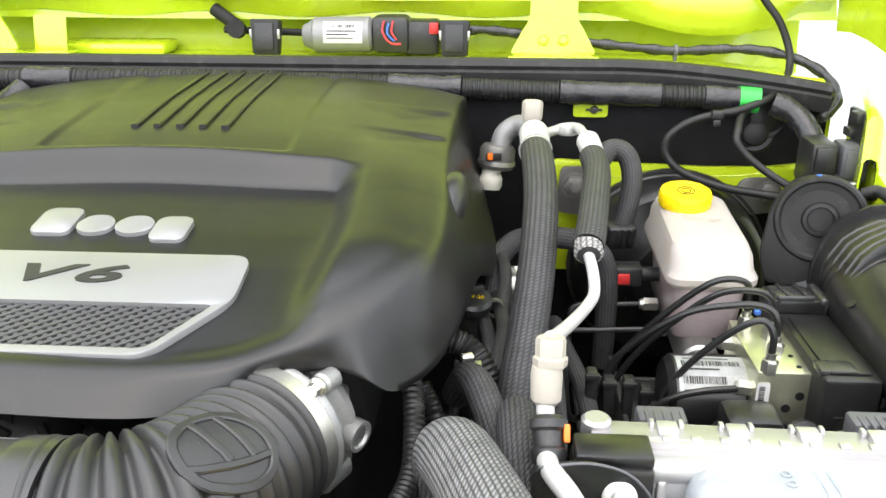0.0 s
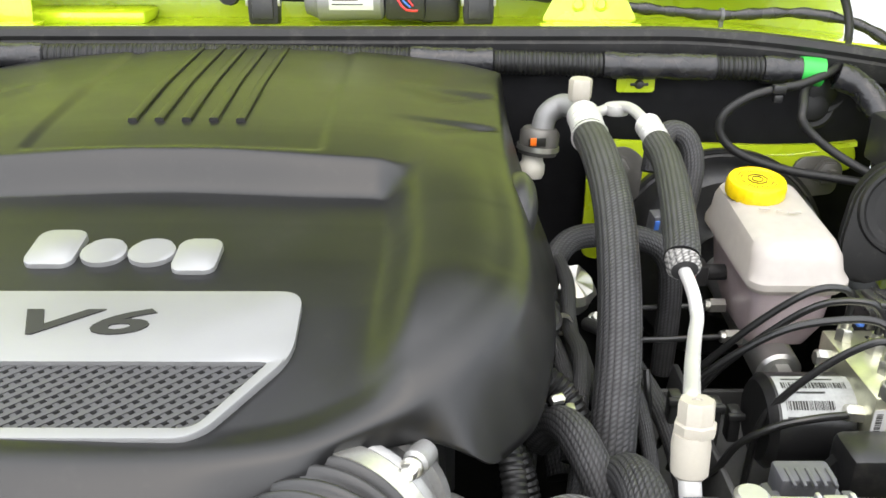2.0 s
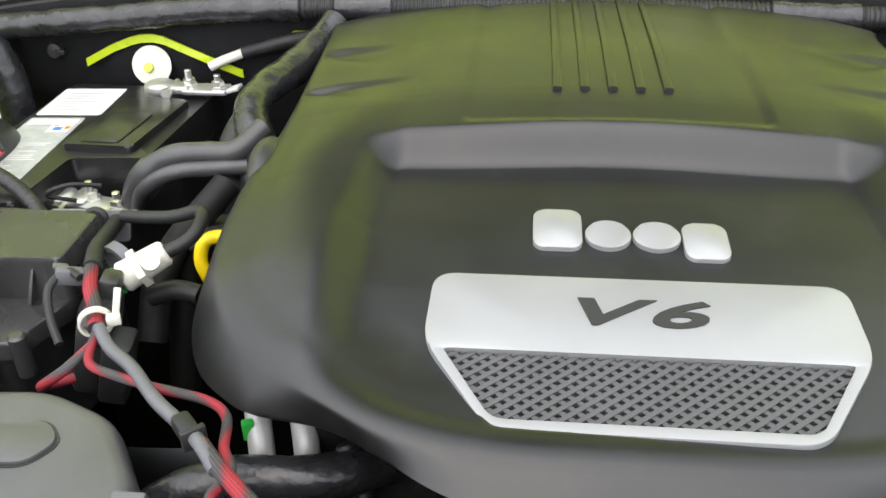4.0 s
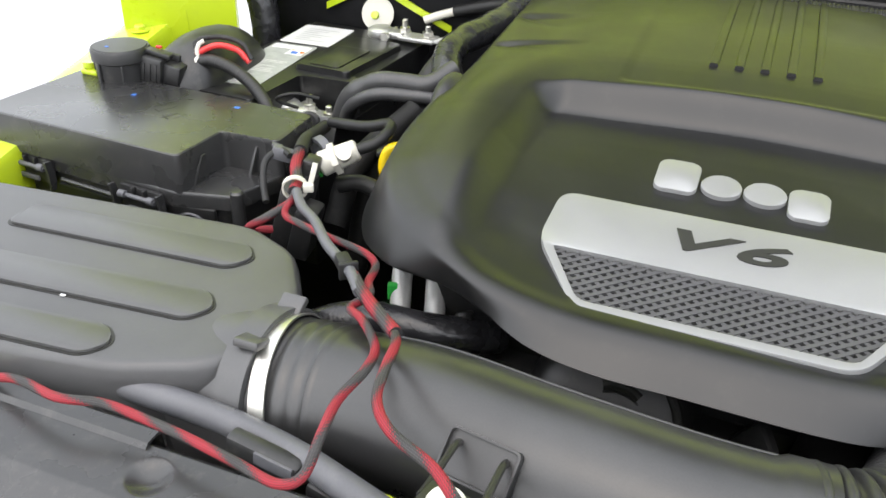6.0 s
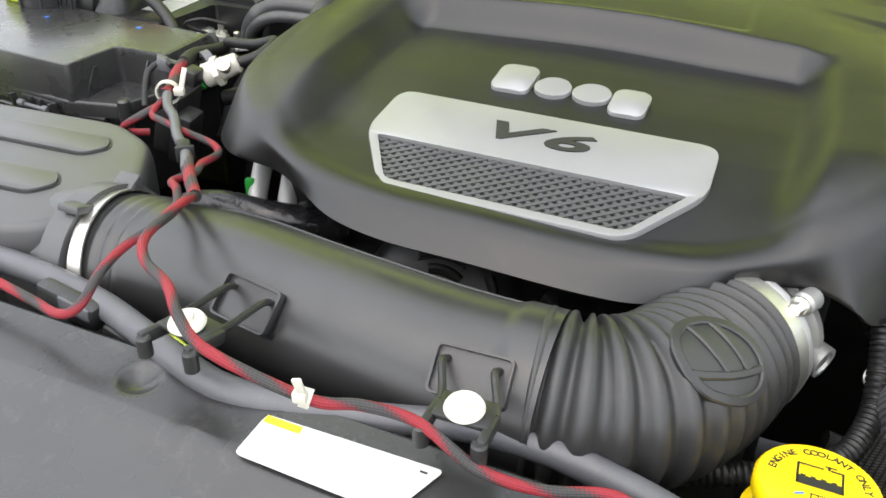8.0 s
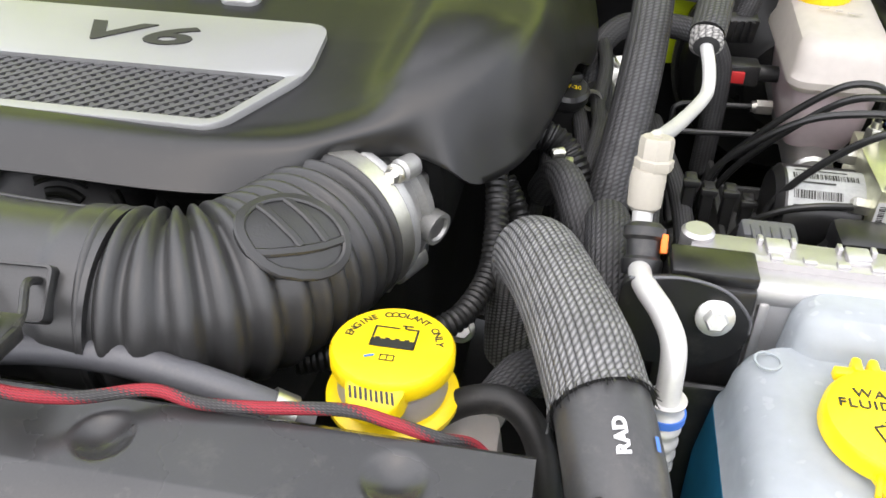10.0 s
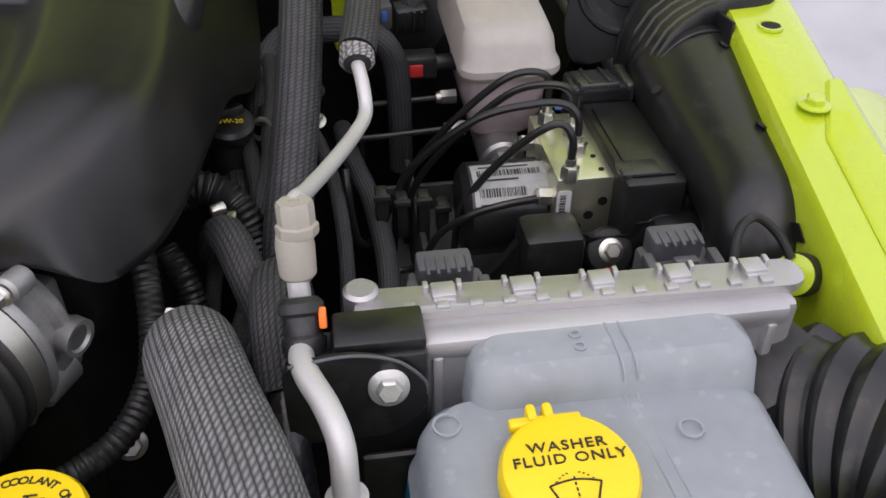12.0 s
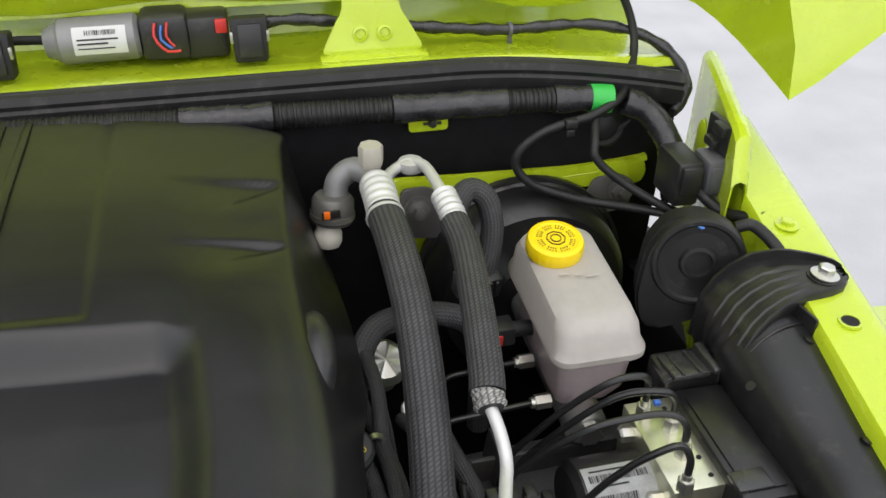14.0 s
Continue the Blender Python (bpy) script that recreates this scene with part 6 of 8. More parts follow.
part("bellow", tube(BELLOW, 0.0515, 56, 0.0014, bellows_size, True), BELLOW_RUBBER, bellows, angle=70)
# raised lattice over the bend
bl = even(spline(BELLOW, 12), 0.002)
def on_bend(s, ang, r):
    i = min(len(bl) - 2, int(s / 0.002))
    p = bl[i].lerp(bl[i + 1], s / 0.002 - i)
    tan = (bl[min(i + 2, len(bl) - 1)] - bl[max(i - 2, 0)]).normalized()
    side = tan.cross(Vector((0, 0, 1))).normalized()
    return p + (side * math.sin(ang) + side.cross(tan) * math.cos(ang)) * r


def pad_point(k, a, r):
    """Over the bend: an oval patch, k its share from the middle, a round it."""
    return on_bend(0.0885 + 0.0225 * k * math.cos(a), radians(34 + k * (29 * math.sin(a) + 8 * math.cos(a))), r)


steps = [2 * math.pi * i / 44 for i in range(44)]
pad = loft([[pad_point(k, a, 0.0513) for a in steps] for k in (0.05, 0.35, 0.7, 0.96)] + [[pad_point(1.06, a, 0.0513) for a in steps], [pad_point(1.13, a, 0.0440) for a in steps]], True, False)
part("pad", pad, BELLOW_RUBBER, bellows, "smooth oval field over the bend")


def strip(path, half, lift=0.0):
    """A flat-topped strip of rubber along points (k, a) of the pad."""
    line = [pad_point(k, a, 0.0532 + lift) for k, a in path]
    low = [pad_point(k, a, 0.0490) for k, a in path]
    rows_ = []
    for i, (p, q) in enumerate(zip(line, low)):
        along_ = (line[min(i + 1, len(line) - 1)] - line[max(i - 1, 0)]).normalized()
        side_ = along_.cross(p - q).normalized()
        up_ = (p - q).normalized()
        rows_.append([q - side_ * half, p - side_ * half - up_ * 0.001, p - side_ * (half - 0.001), p + side_ * (half - 0.001), p + side_ * half - up_ * 0.001, q + side_ * half])
    return loft(rows_)


part("rail", strip([(1.0, a) for a in steps + steps[:1]], 0.0031), BELLOW_RUBBER, bellows, "raised oval rail")
for (u0, v0), (u1, v1), bow in (((-0.90, 0.30), (0.92, 0.38), 0.10), ((-0.30, -0.92), (-0.16, 0.34), 0.06), ((0.34, -0.90), (0.40, 0.36), 0.04)):
    line = []
    for k in range(9):
        u, v = u0 + (u1 - u0) * k / 8, v0 + (v1 - v0) * k / 8 + bow * math.sin(math.pi * k / 8)
        line.append((math.hypot(u, v), math.atan2(v, u)))
    part("web", strip(line, 0.0025, -0.0002), BELLOW_RUBBER, bellows)
part("end_clamp", _band((0.181, 0.4925, 1.0395), (0.37, 0.93, -0.03), 0.0498, 0.006, 0.0014, 64), STEEL, bellows, "bright steel band clamp")
part("clamp_screw", join(rod((0.211, 0.480, 1.008), (0.216, 0.490, 1.022), 0.004, n=12), lathe([(0, 0), (0.0065, 0), (0.006, 0.003), (0, 0.0035)], (0.2115, 0.479, 1.007), (-0.1, -0.8, 0.3), 6)), STEEL, bellows)

tb = thing("throttle_body", "cast aluminium throttle body with stub pipe", "throttle body", (0.21, 0.52, 0.98))
tax = Vector((0.37, 0.93, -0.03)).normalized()
part("housing", lathe([(0, 0), (0.048, 0), (0.050, 0.003), (0.050, 0.007), (0.043, 0.010), (0.041, 0.022), (0.046, 0.024), (0.046, 0.030), (0, 0.030)], (0.184, 0.499, 1.039), tax, 48), CAST, tb)
part("ear", rod((0.2175, 0.4945, 1.0795), (0.224, 0.510, 1.0775), 0.0075, n=16, edge=0.002), CAST, tb)
part("ear", rod((0.212, 0.496, 1.003), (0.224, 0.522, 1.002), 0.010, n=16, edge=0.002), CAST, tb)
part("web", box(0.221, 0.522, 1.030, 0.016, 0.020, 0.066, 0.005, (0, 0, -20)), CAST, tb)
part("stub", lathe([(0.0075, 0.034), (0.0075, 0.006), (0, 0.006), (0, 0), (0.0100, 0), (0.0100, 0.026), (0.0112, 0.028), (0.0112, 0.036), (0.0085, 0.036), (0.0075, 0.034)], (0.2095, 0.523, 1.038), (0.86, -0.46, -0.12), 28), CAST, tb, "hollow aluminium stub pipe")
part("bolt", bolt((0.2168, 0.4925, 1.0797), (-0.37, -0.93, 0.03), 0.0048, 0.0066), STEEL, tb)
part("bolt", bolt((0.2108, 0.493, 1.004), (-0.37, -0.93, 0.03), 0.0055, 0.0075), STEEL, tb)

# ---- radiator shroud at the very front ----
shroud = thing("radiator_shroud", "long black plastic shroud over the radiator", "shroud", (-0.05, 0.25, 0.95))
DIMPLES = (-0.255, -0.115, 0.135, 0.262)


def shroud_half(x0, x1, n, lift=0.0):
    rows = []
    for i in range(n + 1):
        x = x0 + (x1 - x0) * i / n
        scoop = step01(0.10, 0.16, x) * step01(0.36, 0.31, x)
        deck = []
        for j in range(21):
            y = 0.3075 - 0.002 * j
            z = 1.0605 + lift - 0.0012 * (0.3075 - y) / 0.0355
            near = min((x - dx) ** 2 for dx in DIMPLES) + (y - 0.2875) ** 2
            deck.append((x, y, z - 0.0045 * max(0.0, 1 - near / 0.0135 ** 2)))
        rows.append([(x, 0.318, 0.93), (x, 0.3145, 1.052 + lift), (x, 0.3115, 1.0575 + lift), *deck, (x, 0.258 - 0.006 * scoop, 1.0555 + lift - 0.004 * scoop),
                     (x, 0.240, 1.046 + lift - 0.010 * scoop), (x, 0.205, 1.040 + lift - 0.008 * scoop), (x, 0.165, 1.030 + lift), (x, 0.120, 1.012 + lift), (x, 0.10, 0.95)])
    return rows


part("top", sheet(shroud_half(-0.40, 0.318, 340), 0.003), LID_BLACK, shroud)
part("raised_lip", sheet([[(x, 0.322, 1.045), (x, 0.320, 1.061), (x, 0.316, 1.064), (x, 0.306, 1.0635), (x, 0.303, 1.0605)] for x in (-0.40, -0.34, -0.30, -0.27)], 0.002), LID_BLACK, shroud)
lab_m = Matrix.Translation((0.022, 0.277, 1.0612)) @ pose(0, 0, 0, 2, 0, 0)
lab2 = part("label", prism(round_poly([(-0.055, -0.016), (0.034, -0.018), (0.047, 0.017), (-0.055, 0.014)], 0.004), 0, 0.0004, lab_m), PAPER, shroud, "white label with a yellow header")
part("print", bars([(0.036, 0.011, 0.004, 0.0014)], lab_m, 0.0007), INK, lab2)
part("header", bars([(-0.054, 0.0085, 0.022, 0.005)], lab_m, 0.0007), YELLOW, lab2)
sensor = thing("shroud_plug", "small black plug box behind the shroud", "plug", (-0.19, 0.325, 1.04))
part("body", join(box(-0.205, 0.327, 1.058, 0.050, 0.012, 0.018, 0.003, (0, 6, -4)), box(-0.163, 0.324, 1.048, 0.026, 0.012, 0.012, 0.003, (0, 8, -8))), PLASTIC, sensor)
part("window", box(-0.196, 0.3203, 1.061, 0.026, 0.002, 0.009, 0.0006, (0, 6, -4)), GREY_RUBBER, sensor)
hose("green_wire", [(-0.15, 0.330, 1.050), (-0.13, 0.332, 1.052), (-0.11, 0.326, 1.048), (-0.09, 0.318, 1.04)], 0.002, PAINT, "thin yellow-green wire beside the shroud", "wire", n=8)

vapour = hose("vapour_hose", [(-0.438, 0.315, 0.994), (-0.412, 0.324, 1.032), (-0.381, 0.334, 1.055), (-0.346, 0.343, 1.0626), (-0.304, 0.345, 1.0604), (-0.247, 0.3456, 1.0575), (-0.190, 0.336, 1.058), (-0.143, 0.321, 1.0596), (-0.1045, 0.3065, 1.063), (-0.067, 0.299, 1.061), (-0.025, 0.307, 1.056),
                    (0.026, 0.3235, 1.054), (0.063, 0.337, 1.053), (0.105, 0.343, 1.049), (0.143, 0.3416, 1.0437), (0.178, 0.3395, 1.036), (0.205, 0.345, 1.0195)], 0.0088, GREY_RUBBER, "smooth dark grey rubber hose along the radiator shroud", "hose", n=20)

part("clamp", _band((-0.425, 0.3195, 1.013), (0.6, 0.25, 0.75), 0.0089, 0.006, 0.0014, 28), STEEL, vapour, "thin steel hose clamp")
part("clamp", _band((0.192, 0.342, 1.0285), (0.8, 0.15, -0.5), 0.0089, 0.006, 0.0014, 28), STEEL, vapour)

# ---- coolant bottle ----
cool = thing("coolant_bottle", "white coolant bottle with yellow cap", "coolant bottle", (0.24, 0.37, 0.88))
part("body", slab([(0.88, 0.20, 0.325, 0.30, 0.405, 0, 0.02), (0.965, 0.205, 0.328, 0.300, 0.408, 0, 0.022), (0.988, 0.212, 0.335, 0.297, 0.404, 0.004, 0.02), (0.996, 0.222, 0.345, 0.285, 0.398, 0.004, 0.016)], 0.02), MILK, cool)
part("ridge", join(box(0.285, 0.395, 0.992, 0.03, 0.012, 0.02, 0.004, (0, 20, 30)), box(0.288, 0.365, 0.985, 0.03, 0.012, 0.02, 0.004, (0, 25, -15))), MILK, cool)
part("neck", lathe([(0, 0), (0.0235, 0), (0.0240, 0.024), (0.0275, 0.032), (0.0285, 0.036), (0.0265, 0.046), (0, 0.050)], (0.241, 0.374, 0.990), (0, 0, 1), 36), MILK, cool)
cax = Vector((0.0, 0.06, 1)).normalized()
part("collar", lathe([(0.022, 0), (0.033, 0), (0.0345, 0.0015), (0.0345, 0.0045), (0.031, 0.007), (0.025, 0.0075), (0.022, 0.006)], (0.241, 0.3735, 1.0170), (0.02, -0.02, 1), 48), YELLOW, cool, "yellow collar ring")
ccap_m = Matrix.Translation((0.241, 0.375, 1.0390)) @ turned((0, 0, 1), cax)
cc_bm = lathe([(0, 0), (0.028, 0), (0.0308, 0.001), (0.0316, 0.003), (0.0316, 0.0100), (0.0300, 0.0124), (0.0275, 0.0130), (0, 0.0133)], (0, 0, 0), (0, 0, 1), 64)
TONGUE = pose(0, 0, 0, 0, 0, -4)
lip_rows = []
for y, z, w in ((-0.020, 0.0100, 0.0145), (-0.0290, 0.0098, 0.0145), (-0.0312, 0.0090, 0.0142), (-0.0365, 0.0055, 0.0122), (-0.0395, 0.0030, 0.0090), (-0.0410, 0.0012, 0.0050)):
    lip_rows.append([TONGUE @ Vector(q) for q in ((-w, y, -0.004), (-w, y, z - 0.0012), (-w + 0.0015, y, z), (w - 0.0015, y, z), (w, y, z - 0.0012), (w, y, -0.004))])
lip = loft(lip_rows)
cc_bm = join(cc_bm, lip)
bmesh.ops.transform(cc_bm, matrix=ccap_m, verts=cc_bm.verts)
ccap = part("cap", cc_bm, YELLOW, cool, "yellow cap lettered ENGINE COOLANT ONLY")
words = "ENGINE COOLANT ONLY"
for i, ch in enumerate(words):
    a = 172 - i * (164 / (len(words) - 1))
    if ch == " ":
        continue
    m = ccap_m @ pose(0, 0, 0, 0, 0, a - 90) @ Matrix.Translation((0, 0.0232, 0.0131))
    part("letter", letters(ch, 0.0058, m, 0.00025, 0, 1.0, 1, 0.0001), INK, ccap)
part("icon", join(bars([(-0.0115, -0.0045, 0.023, 0.0065), (-0.0115, -0.0045, 0.0012, 0.0165), (0.0103, -0.0045, 0.0012, 0.0165), (-0.0115, 0.011, 0.013, 0.0012), (0.005, 0.011, 0.0065, 0.0012), (0.002, 0.0135, 0.006, 0.0012), (0.0035, 0.0115, 0.0012, 0.002)], ccap_m, 0.0136),
                  *[bars([(-0.0095 + k * 0.005, 0.0020, 0.0026, 0.0012)], ccap_m, 0.0136) for k in range(4)]), INK, ccap, "black radiator symbol")
part("book_symbol", bars([(-0.004, -0.0145, 0.007, 0.0007), (-0.004, -0.0105, 0.007, 0.0007), (-0.004, -0.0145, 0.0007, 0.0045), (0.0028, -0.0145, 0.0007, 0.0045), (-0.0006, -0.0145, 0.0006, 0.0045)], ccap_m, 0.0136), INK, ccap)
stripe = bmesh.new()
for k in range(9):
    x = -0.0125 + k * 0.0026
    stripe.faces.new([stripe.verts.new(ccap_m @ TONGUE @ Vector(q)) for q in ((x, -0.0312, 0.0093), (x + 0.0014, -0.0312, 0.0093), (x + 0.0034, -0.0362, 0.0061), (x + 0.0020, -0.0362, 0.0061))])
part("warning_stripes", stripe, INK, ccap, "black diagonal stripes")
part("paint_mark", bars([(-0.016, -0.008, 0.005, 0.0014)], ccap_m @ pose(0, 0, 0, 0, 0, 25), 0.0137), BLUE, ccap)
hose("overflow_hose", [(0.262, 0.372, 1.008), (0.280, 0.377, 1.018), (0.300, 0.377, 1.021), (0.316, 0.367, 1.012), (0.326, 0.350, 0.985), (0.330, 0.34, 0.93)], 0.0078, RUBBER, "black rubber overflow hose from the coolant bottle", "hose", n=18)
hose("sleeved_hose", [(0.255, 0.352, 0.93), (0.275, 0.385, 0.965), (0.290, 0.41, 0.985), (0.305, 0.435, 0.99), (0.315, 0.45, 0.97)], 0.012, BRAID, "dark braided hose low behind the coolant bottle", "hose", n=20)

# ---- upper radiator hose ----
radh = thing("radiator_hose", "thick radiator hose in braided sleeve, rubber end lettered RAD", "radiator hose", (0.33, 0.40, 1.0))
HOSE = [(0.296, 0.520, 0.93), (0.2975, 0.512, 0.985), (0.300, 0.497, 1.024), (0.306, 0.470, 1.046), (0.318, 0.432, 1.056), (0.334, 0.385, 1.058), (0.345, 0.350, 1.052)]
part("sleeve", tube(HOSE, 0.0240, 40, 0.003, lambda s, q: 1.0 + 0.02 * math.sin(s * 60) + (0.05 if s > q - 0.006 else 0)), BRAID_WIDE, radh, "black braided sleeve")
frill = bmesh.new()
rnd = random.Random(4)
for i in range(90):
    a = rnd.uniform(0, 2 * math.pi)
    ax = Vector((0.30, -0.95, -0.12)).normalized()
    u_ = ax.cross(Vector((0, 0, 1))).normalized()
    w_ = u_.cross(ax)
    p = Vector((0.3445, 0.3515, 1.0523)) + (u_ * math.cos(a) + w_ * math.sin(a)) * 0.0245
    q = p + ax * rnd.uniform(0.003, 0.008) + (u_ * math.cos(a) + w_ * math.sin(a)) * rnd.uniform(0.0, 0.003)
    t_ = (p - q).cross(Vector((rnd.random(), rnd.random(), rnd.random()))).normalized() * 0.0005
    frill.faces.new([frill.verts.new(v) for v in (p - t_, p + t_, q + t_, q - t_)])
part("frayed_end", frill, PLASTIC, radh)
part("rubber_end", tube([(0.3425, 0.360, 1.054), (0.348, 0.338, 1.049), (0.354, 0.312, 1.040), (0.357, 0.285, 1.026), (0.358, 0.262, 1.006)], 0.0228, 40, 0.003), SLEEVE_GREY, radh, "bare grey-black rubber hose end")
along = Vector((-0.006, 0.026, 0.0092)).normalized()
across = Vector((-0.97, -0.22, 0.0)).normalized()
out_ = along.cross(across).normalized()
across = out_.cross(along)
RAD_AT = Matrix.Translation(Vector((0.3503, 0.3285, 1.0458)) + out_ * 0.0230) @ Matrix((along, across, out_)).transposed().to_4x4()
part("lettering", letters("RAD", 0.0082, RAD_AT, 0.0010, 0, 1.0, 1.05, 0.0003), WHITE_INK, radh, "white printed letters RAD")
part("print_dash", bars([(-0.004, -0.01, 0.004, 0.012)], Matrix.Translation((0.356, 0.292, 1.0565)) @ pose(0, 0, 0, 30, 0, -8), 0.0012), WHITE_INK, radh)
part("chalk_mark", bars([(0.0, 0.0, 0.0022, 0.007)], Matrix.Translation((0.367, 0.321, 1.0605)) @ pose(0, 0, 0, 18, 32, 20), 0.0012), BLUE, radh)
cl_ax = Vector((0.12, -0.88, -0.45)).normalized()
part("spring_clamp", join(_band((0.356, 0.296, 1.031), cl_ax, 0.0230, 0.004, 0.0012, 40), _band((0.357, 0.283, 1.025), cl_ax, 0.0230, 0.0025, 0.0012, 40), box(0.341, 0.290, 1.054, 0.014, 0.010, 0.006, 0.001, (25, -30, 0)), box(0.372, 0.290, 1.052, 0.010, 0.016, 0.006, 0.001, (25, 35, 0))), DARK, radh, "dark spring hose clamp")

# second sleeved hose and the tangle beside the engine
def sleeved(pts, r, label, m=BRAID):
    return hose("sleeved_hose", pts, r, m, label, "hose", n=22, group="sleeved hoses")


sleeved([(0.342, 0.60, 0.93), (0.345, 0.585, 0.985), (0.346, 0.555, 1.022), (0.346, 0.52, 1.040), (0.347, 0.49, 1.036), (0.349, 0.462, 1.020)], 0.0145, "braided black hose bent down beside the radiator hose")
hose("taped_wiring", [(0.349, 0.467, 1.022), (0.350, 0.445, 1.008), (0.352, 0.43, 0.985), (0.353, 0.42, 0.93)], 0.011, TAPE, "wiring wrapped in dark tape", "wiring", n=16)
sleeved([(0.300, 0.622, 1.000), (0.309, 0.606, 1.024), (0.318, 0.585, 1.030), (0.328, 0.560, 1.020), (0.338, 0.54, 1.0)], 0.0125, "short braided hose with a bright clip", BRAID_FINE)
solid("hose_clip", join(box(0.3085, 0.612, 1.039, 0.010, 0.006, 0.006, 0.001, (20, 0, 25)), box(0.317, 0.606, 1.036, 0.006, 0.010, 0.004, 0.001)), STEEL, "small bright metal clip on a hose end", "clip")
hose("corrugated_conduit", [(0.272, 0.640, 1.030), (0.290, 0.644, 1.036), (0.308, 0.642, 1.030), (0.322, 0.632, 1.015), (0.33, 0.62, 0.99)], 0.0125, LOOM, "short corrugated black conduit beside the engine cover", "conduit", rings_of(0.0042, 0.14), 20, 0.0011, group="conduits")
hose("corrugated_conduit", [(0.268, 0.565, 1.06), (0.2725, 0.545, 1.045), (0.2755, 0.520, 1.025), (0.2745, 0.495, 1.010), (0.264, 0.465, 1.002), (0.245, 0.446, 0.998), (0.215, 0.434, 0.992), (0.17, 0.42, 0.985)], 0.0082, LOOM, "corrugated black conduit curving under the cover", "conduit", rings_of(0.0042, 0.14), 18, 0.0011, group="conduits")
hose("corrugated_conduit", [(0.272, 0.60, 1.02), (0.285, 0.585, 1.0), (0.29, 0.57, 0.965), (0.29, 0.56, 0.9)], 0.009, LOOM, "corrugated black conduit dropping beside the engine", "conduit", rings_of(0.0042, 0.14), 16, 0.0012, group="conduits")
for pts, r in (([(0.306, 0.78, 0.99), (0.318, 0.74, 1.012), (0.326, 0.70, 1.004), (0.330, 0.66, 0.985), (0.334, 0.62, 0.95)], 0.007), ([(0.302, 0.76, 0.98), (0.309, 0.72, 0.99), (0.313, 0.68, 0.975), (0.318, 0.64, 0.95)], 0.010),
               ([(0.330, 0.83, 0.985), (0.337, 0.79, 0.99), (0.339, 0.73, 0.985), (0.338, 0.67, 0.965), (0.335, 0.62, 0.93)], 0.006), ([(0.322, 0.88, 1.02), (0.335, 0.84, 1.035), (0.345, 0.80, 1.0), (0.347, 0.74, 0.96), (0.343, 0.68, 0.93)], 0.0045),
               ([(0.300, 0.70, 1.0), (0.298, 0.66, 0.985), (0.292, 0.62, 0.96), (0.288, 0.58, 0.93)], 0.006)):
    hose("engine_wire", pts, r, BRAID_FINE, "black wiring beside the engine block", "wiring", n=12, group="engine wires")
hose("heater_hose", [(0.32, 0.80, 0.99), (0.328, 0.835, 1.022), (0.350, 0.865, 1.042), (0.39, 0.872, 1.045), (0.425, 0.869, 1.040), (0.444, 0.866, 1.022), (0.450, 0.864, 0.985), (0.450, 0.862, 0.90)], 0.0115, BRAID_FINE, "ribbed black heater hose behind the refrigerant hose", "hose", n=18)
filler = thing("oil_filler", "black oil filler cap with yellow print", "oil filler", (0.33, 0.71, 1.0))
part("cap", join(lathe([(0, 0), (0.018, 0), (0.020, 0.004), (0.020, 0.012), (0.017, 0.015), (0, 0.015)], (0.306, 0.736, 1.024), (0.15, -0.25, 1), 28), box(0.306, 0.736, 1.041, 0.030, 0.008, 0.010, 0.003, (0, 0, 30))), PLASTIC, filler)
part("stem", rod((0.306, 0.739, 0.95), (0.306, 0.736, 1.025), 0.016), PLASTIC, filler)
part("print", letters("5W-20", 0.0065, Matrix.Translation((0.311, 0.7245, 1.0405)) @ pose(0, 0, 0, 14, 8, 10), 0.0002), YELLOW, filler)
hang = thing("foil_wrap", "crumpled bright foil round a hidden pipe", "foil", (0.35, 0.86, 0.98))
foil = lathe([(0, 0), (0.020, 0), (0.024, 0.008), (0.022, 0.018), (0.024, 0.026), (0.018, 0.034), (0, 0.036)], (0.352, 0.892, 0.966), (0.2, -0.5, 0.8), 24)
for v in foil.verts:
    d = noise.noise(v.co * 120) * 0.005
    v.co += Vector((d, -d, d))
part("sheet", foil, STEEL, hang, angle=12)
for at, ax in (((0.2785, 0.545, 1.005), (0.3, -0.8, 0.5)), ((0.262, 0.470, 0.985), (0.2, -0.8, 0.5)), ((0.372, 0.815, 0.985), (0, -0.4, 0.9))):
    solid("engine_bolt", bolt(at, ax, 0.0062, 0.009), STEEL, "zinc plated bolt deep beside the engine", "bolt", "engine bolts")

# low engine front: pulley, hoses and pipes below the cover's edge
pulley = thing("belt_pulley", "black belt pulley below the engine cover", "pulley", (-0.03, 0.53, 0.97))
pax = Vector((0.08, -0.80, 0.58)).normalized()
pu = Vector((0, 0, 1)).cross(pax).normalized()
pm = Matrix.Translation((-0.035, 0.508, 0.996)) @ Matrix((pu, pax.cross(pu), pax)).transposed().to_4x4()
part("wheel", lathe([(0, 0), (0.012, 0), (0.014, -0.003), (0.042, -0.004), (0.056, -0.008), (0.066, -0.016), (0.070, -0.028), (0.070, -0.05), (0, -0.05)], (-0.035, 0.508, 0.996), pax, 56), PLASTIC, pulley, "smooth domed face")
